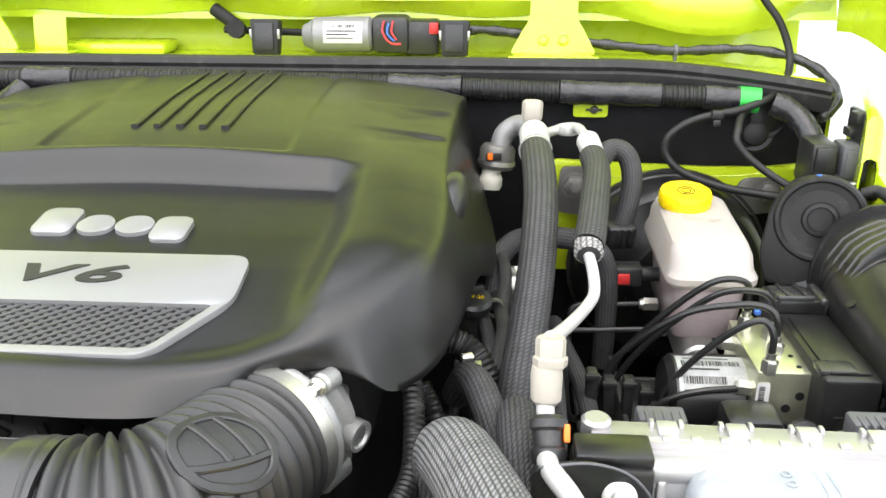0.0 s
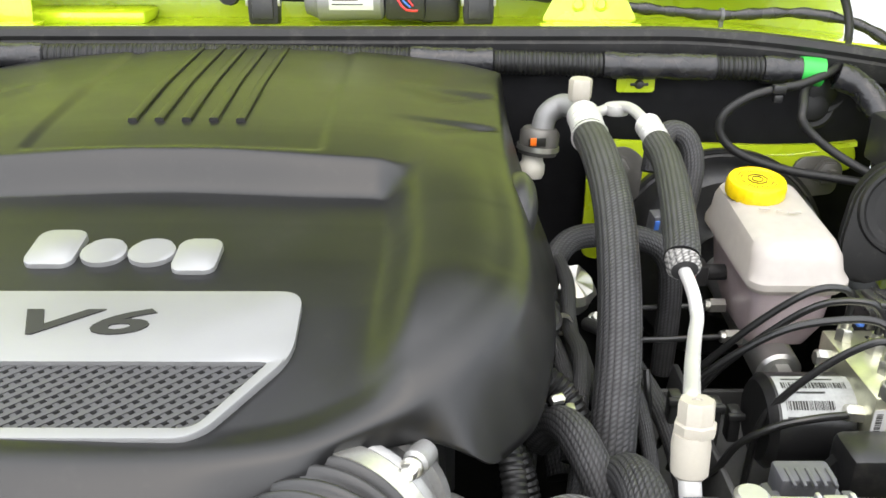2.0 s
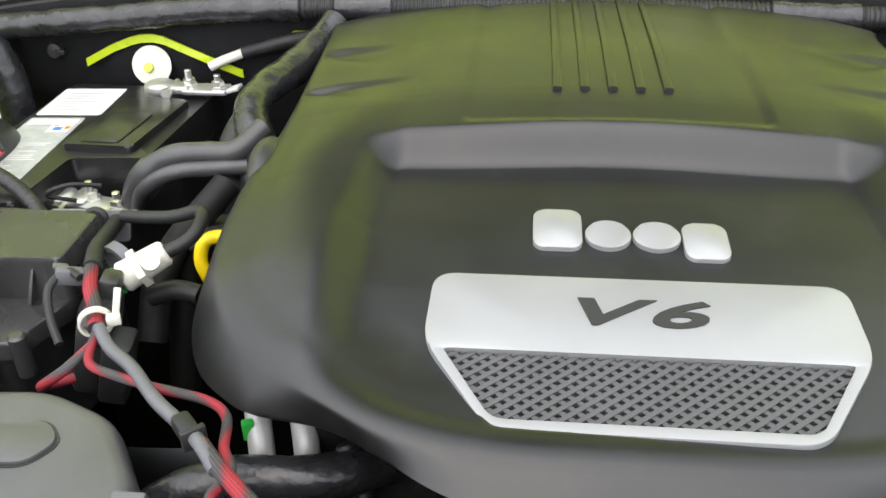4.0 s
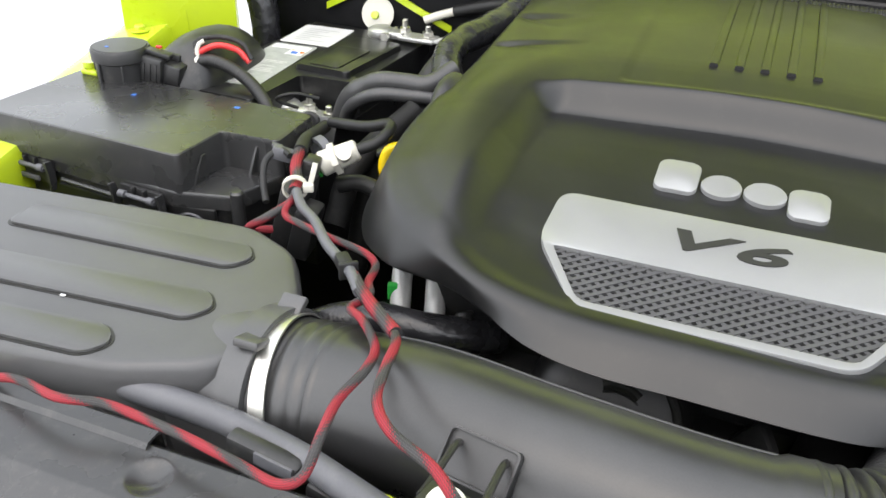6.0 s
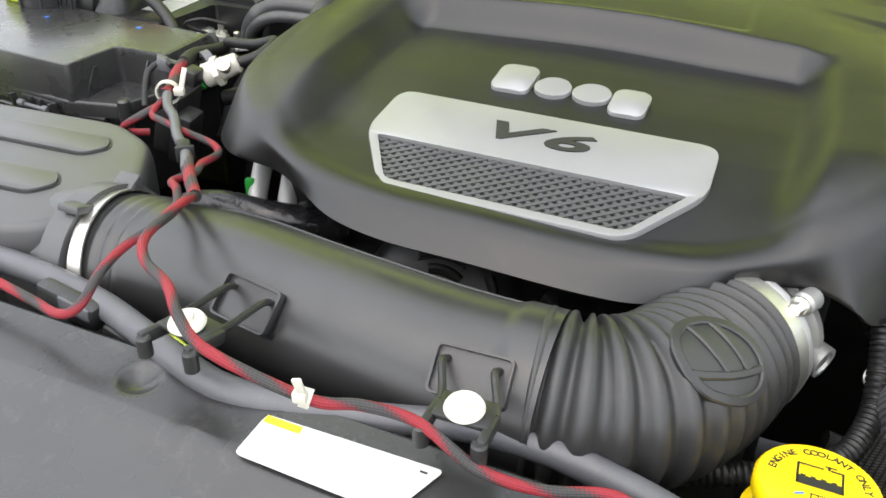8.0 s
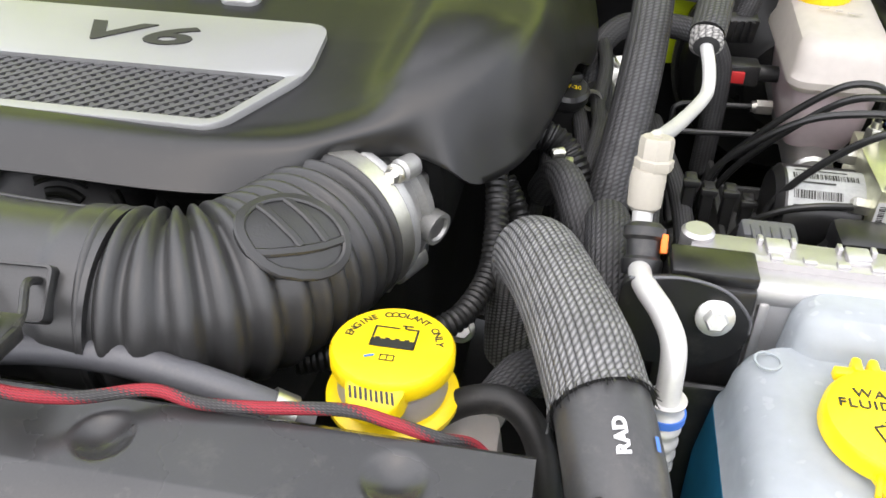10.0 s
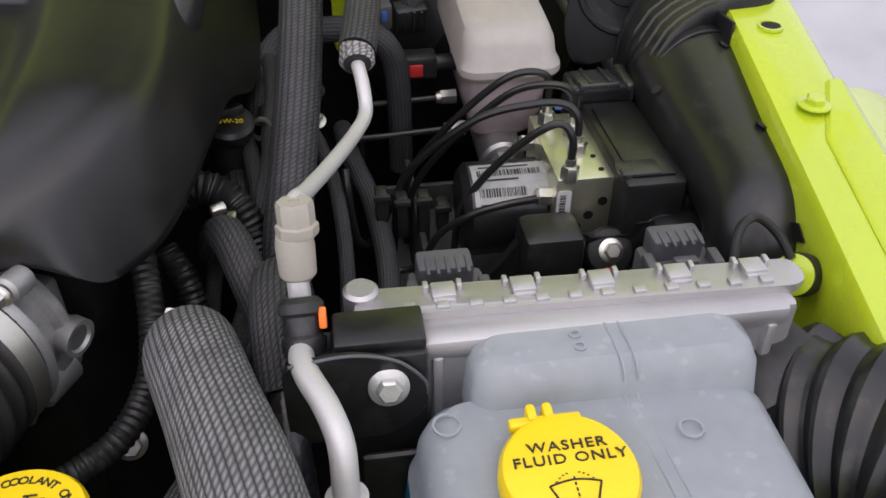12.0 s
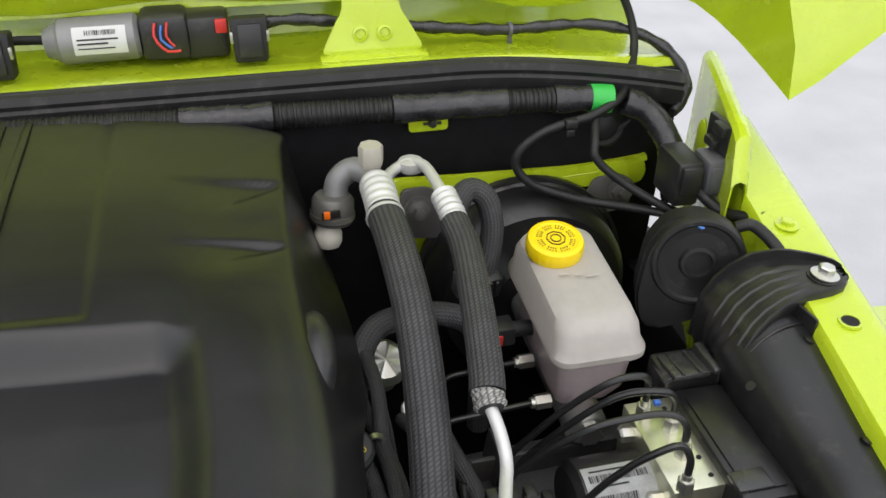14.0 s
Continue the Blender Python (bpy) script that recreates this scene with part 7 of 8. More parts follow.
for a0, a1, r in ((60, 118, 0.040), (50, 110, 0.027), (10, 36, 0.048), (150, 190, 0.035)):
    arc = [pm @ Vector((r * math.cos(radians(a0 + (a1 - a0) * k / 8)), r * math.sin(radians(a0 + (a1 - a0) * k / 8)), -0.0045 - 0.18 * max(0.0, r - 0.040))) for k in range(9)]
    part("slot", tube(arc, 0.0042, 10, 0.003), INK, pulley)
    part("slot_rim", tube([p + pax * 0.0008 + (pm.to_3x3() @ Vector((0, -0.0045, 0))) for p in arc], 0.0011, 8, 0.003), PLASTIC, pulley)
part("hub_bolt", bolt((-0.035, 0.508, 0.996), pax, 0.007, 0.010), STEEL, pulley)
hose("bypass_hose", [(-0.30, 0.46, 1.0), (-0.262, 0.487, 1.028), (-0.225, 0.500, 1.038), (-0.185, 0.506, 1.036), (-0.155, 0.520, 1.030), (-0.135, 0.545, 1.02)], 0.0145, TAPE, "short shiny taped coolant hose under the cover's corner", "hose", n=20)
hose("corrugated_conduit", [(-0.158, 0.53, 1.045), (-0.150, 0.521, 1.025), (-0.146, 0.514, 0.995), (-0.144, 0.51, 0.94)], 0.0075, LOOM, "corrugated conduit under the cover's corner", "conduit", rings_of(0.0045, 0.14), 16, 0.0012, group="conduits")
for x in (-0.222, -0.192):
    hose("metal_pipe", [(x - 0.012, 0.60, 1.07), (x - 0.006, 0.575, 1.05), (x + 0.004, 0.545, 1.025), (x + 0.008, 0.53, 0.99)], 0.0085, PIPE, "bare metal pipe under the cover's corner", "pipe", n=18, group="metal pipes")
solid("green_tag", box(-0.226, 0.548, 1.035, 0.008, 0.006, 0.014, 0.001, (0, 0, 20)), GREEN_TAPE, "small green plastic tag on the pipes", "tag")
for i, (x, y, z, sx, sy, sz) in enumerate(((0.045, 0.50, 0.985, 0.05, 0.05, 0.06), (0.11, 0.50, 1.0, 0.04, 0.06, 0.05), (-0.10, 0.53, 0.96, 0.05, 0.05, 0.06), (0.06, 0.49, 1.02, 0.012, 0.03, 0.05))):
    solid("engine_bracket", box(x, y, z, sx, sy, sz, 0.008, (10 * i, 5, 12 * i)), DARK, "dark cast bracket on the front of the engine", "bracket", "engine brackets")

# more sleeved wiring in the gap between the cover and the hoses
for pts, r in (([(0.334, 0.86, 1.035), (0.340, 0.80, 1.030), (0.336, 0.75, 1.015), (0.338, 0.70, 1.020), (0.332, 0.655, 1.010), (0.322, 0.62, 0.98)], 0.0065),
               ([(0.328, 0.84, 1.0), (0.331, 0.79, 1.006), (0.343, 0.73, 1.005), (0.346, 0.68, 1.0), (0.352, 0.64, 0.985), (0.36, 0.60, 0.95)], 0.0055),
               ([(0.36, 0.80, 0.99), (0.372, 0.76, 1.0), (0.384, 0.71, 0.985), (0.388, 0.66, 0.96), (0.386, 0.61, 0.93)], 0.006),
               ([(0.395, 0.86, 0.95), (0.40, 0.80, 0.955), (0.415, 0.73, 0.945), (0.42, 0.66, 0.925), (0.41, 0.60, 0.90)], 0.009),
               ([(0.325, 0.60, 0.99), (0.318, 0.575, 0.975), (0.305, 0.555, 0.955), (0.285, 0.54, 0.945), (0.26, 0.535, 0.95)], 0.007)):
    hose("engine_wire", pts, r, BRAID_FINE, "black braided wiring in the gap beside the engine", "wiring", n=14, group="engine wires")
for at, axis, r in (((0.3425, 0.640, 1.000), (0.3, -0.7, 0.6), 0.0072), ((0.330, 0.75, 1.018), (0.1, -1, 0.1), 0.0074)):
    solid("wire_clip", ring(at, axis, r, 0.006, 0.0016, 24), STEEL, "small bright band round the wiring", "clip", "wire clips")


# ================= driver-side half of the bay =================
airbox = thing("air_filter_box", "black air filter box, lid with raised tongues", "air filter box", (-0.43, 0.42, 0.9))
lid_pts = round_poly([(-0.640, 0.500), (-0.335, 0.527), (-0.285, 0.505), (-0.250, 0.452), (-0.244, 0.40), (-0.262, 0.362), (-0.320, 0.334), (-0.640, 0.290)], 0.016)
def lid_ring(kx, ky, z):
    return [(-0.45 + (x + 0.45) * kx, 0.42 + (y - 0.42) * ky, z) for x, y in lid_pts]


part("lid", loft([lid_ring(1.0, 1.0, 0.975), lid_ring(1.0, 1.0, 1.062), lid_ring(0.998, 0.996, 1.070), lid_ring(0.992, 0.984, 1.0762), lid_ring(0.983, 0.965, 1.0798), lid_ring(0.972, 0.94, 1.0812), lid_ring(0.95, 0.90, 1.0815)]), DUSTY, airbox, angle=50)
part("base", box(-0.44, 0.41, 0.93, 0.40, 0.23, 0.09, 0.02), DUSTY, airbox)
for (x0, y0), (x1, y1), w in (((-0.515, 0.480), (-0.320, 0.4935), 0.022), ((-0.56, 0.405), (-0.309, 0.4275), 0.022), ((-0.60, 0.345), (-0.345, 0.3685), 0.020)):
    ln = math.hypot(x1 - x0, y1 - y0)
    m = Matrix.Translation((x0, y0 - 0.010, 1.0814)) @ pose(0, 0, 0, 0, 0, math.degrees(math.atan2(y1 - y0, x1 - x0)))
    # shade of the step round each tongue, painted as a thin black outline
    part("tongue_shade", prism(round_poly([(-0.002, -w - 0.0022), (ln + 0.001, -w - 0.0022), (ln + 0.0145, -w * 0.25), (ln + 0.001, w * 0.5 + 0.002), (-0.002, w * 0.5 + 0.002)], 0.009), 0.0, 0.0006, m), INK, airbox)
    part("tongue", prism(round_poly([(0, -w), (ln, -w), (ln + 0.012, -w * 0.25), (ln, w * 0.5), (0, w * 0.5)], 0.008), 0.0, 0.0026, m, 0.0005), DUSTY, airbox, "raised flat tongue")
part("outlet", join(rod((-0.285, 0.404, 1.020), (-0.243, 0.404, 1.034), 0.062, 0.0555, 48), _band((-0.246, 0.404, 1.033), (1, 0, 0.12), 0.0545, 0.010, 0.0055, 48)), DUSTY, airbox, "round outlet collar")
for a in (25, 70, 118):
    c = Vector((-0.2475, 0.404 - 0.0605 * math.cos(radians(a)), 1.033 + 0.0605 * math.sin(radians(a))))
    part("collar_tooth", box(c.x, c.y, c.z, 0.018, 0.016, 0.006, 0.0015, (-(90 - a), 0, 0)), DUSTY, airbox)
part("speck", box(-0.4, 0.385, 1.0825, 0.004, 0.002, 0.0006, 0.0001), WHITE_INK, airbox)

fuse = thing("fuse_box", "black fuse box with stepped lid and latches", "fuse box", (-0.54, 0.66, 0.95))
lid = [(-0.700, 0.596), (-0.452, 0.583), (-0.449, 0.648), (-0.388, 0.650), (-0.392, 0.722), (-0.690, 0.738)]
def grown(pts, k):
    cx, cy = -0.54, 0.66
    return [(cx + (x - cx) * k, cy + (y - cy) * k) for x, y in pts]


top_lid = round_poly(lid, 0.006)
part("lid", loft([[(x, y, 1.058) for x, y in grown(top_lid, 1.012)], [(x, y, 1.089) for x, y in top_lid], [(x, y, 1.0945) for x, y in grown(top_lid, 0.990)], [(x, y, 1.0955) for x, y in grown(top_lid, 0.975)]]), LID_BLACK, fuse, angle=28)
rim_pts = round_poly([(-0.752, 0.6085), (-0.463, 0.5815), (-0.407, 0.5960), (-0.390, 0.6500), (-0.385, 0.7270), (-0.735, 0.7480)], 0.005)
part("rim", loft([[(x, y, 1.0440) for x, y in rim_pts], [(x, y, 1.0445) for x, y in grown(rim_pts, 1.012)], [(x, y, 1.0555) for x, y in grown(rim_pts, 1.012)], [(x, y, 1.0585) for x, y in grown(rim_pts, 1.004)], [(x, y, 1.0595) for x, y in grown(rim_pts, 0.995)]]), LID_BLACK, fuse, "protruding lower rim", angle=28)
part("tub", loft([[(x, y, z) for x, y in grown(rim_pts, 0.965)] for z in (0.955, 1.0445)]), PLASTIC, fuse)
for (x, y), lean in (((-0.4505, 0.606), 0.010), ((-0.4160, 0.6445), 0.009)):
    fin_rows = [[(x - w + 0.004 * k, y - d + lean * k, 1.0590 + 0.027 * k), (x + w + 0.004 * k, y - d + lean * k, 1.0590 + 0.027 * k), (x + w + 0.004 * k, y + 0.010, 1.0590 + 0.027 * k), (x - w + 0.004 * k, y + 0.010, 1.0590 + 0.027 * k)] for k, w, d in ((0.0, 0.0014, 0.007), (0.5, 0.0012, 0.007), (1.0, 0.0008, 0.006))]
    part("fin", loft(fin_rows), LID_BLACK, fuse, "thin moulded stiffening fin")
for x, y in ((-0.637, 0.5925), (-0.4955, 0.5785)):
    turn = pose(x, y, 1.046, 0, 0, -4.5)

    def latch_piece(bm):
        bmesh.ops.transform(bm, matrix=turn, verts=bm.verts)
        return bm
    latch = part("latch", latch_piece(box(0, 0.002, -0.003, 0.050, 0.004, 0.026, 0.001)), PLASTIC, fuse, "hinged snap latch")
    for k in (-1, 1):
        arm = prism(round_poly([(-0.004, -0.018), (0.002, -0.018), (0.004, -0.002), (0.001, 0.012), (-0.006, 0.013), (-0.004, 0.0)], 0.0012), -0.0015, 0.0015, pose(k * 0.028, -0.004, 0, 90, 0, 90))
        part("latch_arm", latch_piece(arm), LID_BLACK, latch)
        part("knuckle", latch_piece(rod((k * 0.017 - 0.004, -0.006, 0.004), (k * 0.017 + 0.004, -0.006, 0.004), 0.0038, n=14, edge=0.0008)), GREY_RUBBER, latch)
    part("latch_bar", latch_piece(rod((-0.022, -0.005, 0.003), (0.022, -0.005, 0.003), 0.0024, n=12)), GREY_RUBBER, latch)
    part("latch_tongue", latch_piece(box(0, -0.0055, -0.009, 0.024, 0.003, 0.005, 0.0008)), GREY_RUBBER, latch)
    for k in (-1, 1):
        part("latch_web", latch_piece(box(k * 0.007, -0.002, 0.006, 0.0025, 0.005, 0.010, 0.0005)), PLASTIC, latch)
part("rim_bar", rod((-0.600, 0.5895, 1.0400), (-0.530, 0.5830, 1.0400), 0.0022, n=10), LID_BLACK, fuse)
part("rim_ledge", box(-0.566, 0.5895, 1.034, 0.080, 0.005, 0.003, 0.0008, (0, 0, -4.5)), PLASTIC, fuse)
catch = part("catch", box(-0.4440, 0.5870, 1.032, 0.044, 0.006, 0.026, 0.003, (0, 0, 8)), SMOOTH_BLACK, fuse, "small dark catch with a painted arched highlight")
# pale grey arch: the catch's highlight put into the colour
part("arch", tube([(-0.461, 0.581, 1.024), (-0.458, 0.580, 1.034), (-0.446, 0.581, 1.040), (-0.434, 0.583, 1.036), (-0.430, 0.584, 1.026)], 0.0013, 8, 0.002), GREY_RUBBER, catch)
part("sill", box(-0.4450, 0.5820, 1.0225, 0.038, 0.004, 0.002, 0.0005, (0, 0, 6)), GREY_RUBBER, catch)
part("corner_cap", rod((-0.4020, 0.5960, 1.030), (-0.4020, 0.5960, 1.0655), 0.0062, n=18, edge=0.0018), LID_BLACK, fuse)
for x, y, w in ((-0.585, 0.690, 0.005), (-0.470, 0.705, 0.006)):
    part("paint_dot", box(x, y, 1.0958, w, 0.004, 0.0006, 0.0002), BLUE, fuse)
scr = Matrix.Translation((-0.545, 0.672, 1.0957)) @ pose(0, 0, 0, 0, 0, -25)
part("scribble", bars([(0.0, 0.0, 0.0011, 0.020), (-0.010, 0.006, 0.014, 0.0011), (0.014, -0.002, 0.0011, 0.019), (0.006, -0.004, 0.011, 0.0011), (0.026, -0.006, 0.012, 0.0012), (0.030, -0.008, 0.0011, 0.018), (-0.030, 0.014, 0.005, 0.0011), (0.039, 0.0, 0.0011, 0.014)], scr, 0.0003), INK, fuse, "faint scribbled mark on the lid")

def grown_about(pts, mid, k):
    return [(mid[0] + (x - mid[0]) * k, mid[1] + (y - mid[1]) * k) for x, y in pts]


battery = thing("car_battery", "black car battery with silver and printed labels", "battery", (-0.49, 0.90, 0.9))
case_pts = round_poly([(-0.582, 0.757), (-0.486, 0.752), (-0.480, 0.846), (-0.407, 0.850), (-0.398, 1.040), (-0.570, 1.049)], 0.005)
low_pts = round_poly([(-0.582, 0.757), (-0.412, 0.748), (-0.398, 1.040), (-0.570, 1.049)], 0.005)
part("case", prism(low_pts, 0.90, 1.046, None, 0.003), SMOOTH_BLACK, battery)
part("lid", join(prism(case_pts, 1.046, 1.085, None, 0.002), prism(round_poly([(-0.496, 0.862), (-0.425, 0.858), (-0.413, 0.985), (-0.484, 0.990)], 0.006), 1.085, 1.0925, None, 0.003), prism(round_poly([(-0.480, 0.866), (-0.440, 0.864), (-0.434, 0.940), (-0.474, 0.944)], 0.006), 1.0925, 1.0940, None, 0.0006)), SMOOTH_BLACK, battery)
part("lid_seam", prism(grown_about(low_pts, (-0.490, 0.90), 1.008), 1.0425, 1.0460, None, 0.0008), SMOOTH_BLACK, battery)
for k in range(6):
    part("lid_tooth", box(-0.572 + 0.017 * k, 0.7555 - 0.0009 * k, 1.081, 0.007, 0.003, 0.006, 0.0008, (0, 0, -3)), SMOOTH_BLACK, battery)
bm_ = Matrix.Translation((-0.532, 0.900, 1.0853)) @ pose(0, 0, 0, 0, 0, 3)
l1 = part("silver_label", prism(rounded(-0.034, 0.050, 0.036, 0.130, 0.003), 0, 0.0005, bm_), PAPER, battery, "silver white data label")
part("print", bars([(-0.022, 0.112 - i * 0.008, 0.044 - (i % 3) * 0.012, 0.0022) for i in range(7)], bm_, 0.0008), GREY_LABEL, l1)
l2 = part("text_label", prism(rounded(-0.034, -0.112, 0.024, 0.042, 0.003), 0, 0.0005, bm_), GREY_LABEL, battery, "grey printed label with fine text")
rnd = random.Random(9)
part("print", bars([(-0.032 + 0.001 * rnd.random(), -0.108 + i * 0.0048, 0.018 + 0.034 * rnd.random(), 0.0022) for i in range(18)], bm_, 0.0008), PAPER, l2)
part("icons", bars([(-0.002, 0.002, 0.022, 0.02), (-0.030, 0.022, 0.05, 0.014)], bm_, 0.0010), WHITE_INK, l2)
part("icon_blue", bars([(0.003, 0.006, 0.009, 0.009)], bm_, 0.0013), BLUE, l2)
part("icon_orange", bars([(0.014, 0.010, 0.005, 0.007), (0.0, 0.018, 0.006, 0.003)], bm_, 0.0013), ORANGE, l2)


def clamp_set(cx, cy, cz, yaw, label):
    ob = thing("battery_terminal", label, "terminal", (cx, cy, cz), "battery terminals")
    m = pose(cx, cy, cz, 0, 0, yaw)

    def at(bm):
        bmesh.ops.transform(bm, matrix=m, verts=bm.verts)
        return bm
    part("clamp", at(join(lathe([(0.008, 0), (0.0165, 0), (0.0175, 0.002), (0.0165, 0.009), (0.012, 0.012), (0.008, 0.012)], (0, 0, 0), (0, 0, 1), 28), box(0.020, -0.001, 0.005, 0.026, 0.022, 0.009, 0.003, (0, 0, 4)), box(0.052, -0.001, 0.003, 0.050, 0.026, 0.006, 0.002, (0, 0, -4)))), ALU, ob)
    part("post", at(rod((0, 0, -0.004), (0, 0, 0.010), 0.0078, 0.0072, 20, 0.001)), PIPE, ob)
    for x, y, h in ((0.032, 0.004, 0.024), (0.066, -0.004, 0.021)):
        part("stud", at(join(rod((x, y, 0.004), (x, y, h), 0.0036, n=14, edge=0.0008), lathe([(0, 0.006), (0.0092, 0.006), (0.0092, 0.008), (0.0070, 0.0082), (0.0070, 0.0135), (0, 0.0140)], (x, y, 0), (0, 0, 1), 6))), STEEL, ob)
    part("pinch_bolt", at(join(rod((0.014, -0.018, 0.006), (0.014, 0.018, 0.006), 0.0030, n=12), lathe([(0, 0), (0.006, 0), (0.006, 0.005), (0, 0.005)], (0.014, -0.020, 0.006), (0, -1, 0), 6))), STEEL, ob)
    part("lug", at(box(0.080, -0.004, 0.004, 0.022, 0.016, 0.004, 0.001, (0, -18, -6))), PIPE, ob)
    return ob


clamp_set(-0.486, 0.822, 1.0495, -10, "metal battery clamp with bolts, negative side")
clamp_set(-0.455, 1.012, 1.0905, 3, "metal battery clamp with bolts at the rear")
terminal_plate = thing("terminal_plate", "small dark metal plate in front of the battery clamp", "plate", (-0.41, 0.74, 1.05))
part("plate", prism(round_poly([(-0.033, -0.018), (0.030, -0.018), (0.034, 0.010), (-0.033, 0.012)], 0.004), -0.0015, 0.0015, pose(-0.414, 0.744, 1.074, 84, 0, 6)), MOTOR_GREY, terminal_plate)
for dx, dz in ((0.026, 0.004), (-0.026, 0.006)):
    part("rivet", lathe([(0, 0), (0.0032, 0), (0.0026, 0.0012), (0, 0.0015)], (-0.414 + dx, 0.7415 + dx * 0.1, 1.074 + dz), (0, -1, 0.1), 14), STEEL, terminal_plate)
part("grommet", lathe([(0, 0), (0.0105, 0), (0.0105, 0.003), (0.008, 0.005), (0, 0.005)], (-0.408, 0.7425, 1.078), (0.1, -1, 0.3), 24), RUBBER, terminal_plate)
part("earth_wire", tube([(-0.452, 0.792, 1.068), (-0.470, 0.778, 1.080), (-0.452, 0.786, 1.0865), (-0.430, 0.800, 1.080)], 0.0020, 10, 0.002), RUBBER, terminal_plate)
hose("battery_cable", [(-0.408, 0.812, 1.058), (-0.390, 0.802, 1.088), (-0.360, 0.798, 1.111), (-0.33, 0.806, 1.112), (-0.305, 0.812, 1.112), (-0.285, 0.835, 1.125)], 0.0098, SLEEVE_GREY, "grey sleeved battery cable from the clamp", "cable", lambda s, q: 1.28 - 0.28 * step01(0.050, 0.064, s), n=18)
hose("battery_cable", [(-0.404, 0.806, 1.056), (-0.384, 0.790, 1.084), (-0.354, 0.786, 1.102), (-0.32, 0.796, 1.102), (-0.295, 0.805, 1.10)], 0.007, SLEEVE_GREY, "thin grey battery cable beside the thick one", "cable", n=12)
hose("taped_wiring", [(-0.285, 0.80, 1.075), (-0.291, 0.83, 1.105), (-0.306, 0.865, 1.125), (-0.305, 0.91, 1.132), (-0.290, 0.96, 1.135), (-0.275, 1.01, 1.145), (-0.26, 1.045, 1.16)], 0.0165, TAPE, "thick wiring bundle wrapped in crumpled black tape", "wiring", lambda s, q: 1 + 0.03 * math.sin(s * 140) + 0.05 * math.sin(s * 41), 24)
hose("taped_wiring", [(-0.30, 0.80, 1.03), (-0.312, 0.815, 1.07), (-0.318, 0.84, 1.10), (-0.31, 0.87, 1.12)], 0.014, RUBBER, "black wiring bundle going down beside the battery", "wiring", n=16)
for pts in ([(-0.31, 0.79, 1.09), (-0.345, 0.72, 1.05), (-0.35, 0.68, 1.0)], [(-0.335, 0.75, 1.05), (-0.34, 0.73, 1.0), (-0.345, 0.71, 0.93)]):
    hose("engine_wire", pts, 0.013, DARK, "dark wiring beside the engine cover", "wiring", n=12, group="engine wires")
solid("black_bracket", join(box(-0.300, 0.765, 1.02, 0.035, 0.05, 0.09, 0.006, (0, 0, 25)), box(-0.305, 0.742, 1.066, 0.05, 0.03, 0.006, 0.002, (0, 0, 25))), PLASTIC, "black plastic bracket beside the engine cover", "bracket")
hose("white_ended_wire", [(-0.412, 1.055, 1.105), (-0.395, 1.06, 1.112), (-0.372, 1.063, 1.120)], 0.0055, WHITE_PLASTIC, "white sleeve end of a cable by the firewall", "cable", n=14)
hose("dark_cable", [(-0.372, 1.063, 1.120), (-0.345, 1.06, 1.128), (-0.31, 1.055, 1.138), (-0.28, 1.04, 1.145)], 0.008, RUBBER, "black cable by the firewall", "cable", n=14)
solid("mount_disc", join(lathe([(0, 0), (0.020, 0), (0.0225, 0.002), (0.0225, 0.004), (0.006, 0.0055), (0, 0.0055)], (-0.484, 1.066, 1.102), (0.1, -0.95, 0.3), 36)), WHITE_PLASTIC, "pale round disc on the firewall behind the battery", "disc")
solid("disc_stud", lathe([(0, 0), (0.006, 0), (0.005, 0.004), (0, 0.005)], (-0.486, 1.0595, 1.1015), (0.1, -0.95, 0.3), 16), PAINT, "lime stud in the middle of the disc", "stud")
arch = [[(x, 1.068 - 0.002 * k, z + dz) for k, dz in ((0, -0.005), (1, -0.0045), (1, 0.0045), (0, 0.005))] for x, z in ((-0.563, 1.104), (-0.545, 1.113), (-0.527, 1.122), (-0.505, 1.130), (-0.493, 1.133), (-0.478, 1.1335), (-0.466, 1.131), (-0.435, 1.117), (-0.405, 1.104), (-0.378, 1.093))]
solid("lime_arch", sheet(arch, 0.002), PAINT, "bent lime painted edge of the firewall behind the battery", "panel", kind="structure")
hose("thick_loom", [(-0.69, 1.04, 1.16), (-0.655, 1.035, 1.13), (-0.640, 1.03, 1.08), (-0.635, 1.02, 1.0)], 0.02, TAPE, "thick taped loom going down at the corner", "wiring", n=18)
for x, z in ((-0.602, 1.115), (-0.585, 1.152)):
    solid("firewall_clip", join(lathe([(0, 0), (0.010, 0), (0.008, 0.006), (0, 0.007)], (x, 1.075, z), (0, -1, 0.2), 16), box(x + 0.008, 1.07, z, 0.012, 0.008, 0.006, 0.001)), PLASTIC, "black clip on the firewall felt", "clip", "firewall clips")
dip = thing("oil_dipstick", "yellow loop handle of the oil dipstick", "dipstick", (-0.30, 0.73, 1.04))
part("handle", tube([(-0.303, 0.705, 1.045), (-0.309, 0.708, 1.062), (-0.304, 0.713, 1.078), (-0.288, 0.716, 1.080), (-0.279, 0.715, 1.068)], 0.0055, 14, 0.003), YELLOW, dip)

# round sensor pot and its plug at the fender, snorkel behind
pot = thing("sensor_pot", "round black lidded pot bolted at the fender", "pot", (-0.635, 0.745, 1.06))
part("pot", lathe([(0, 0), (0.0275, 0), (0.0280, 0.046), (0.0312, 0.048), (0.0312, 0.0585), (0.0300, 0.0605), (0.0285, 0.0600), (0.0275, 0.0615), (0, 0.0620)], (-0.634, 0.735, 1.068), (0, 0, 1), 44), PLASTIC, pot)
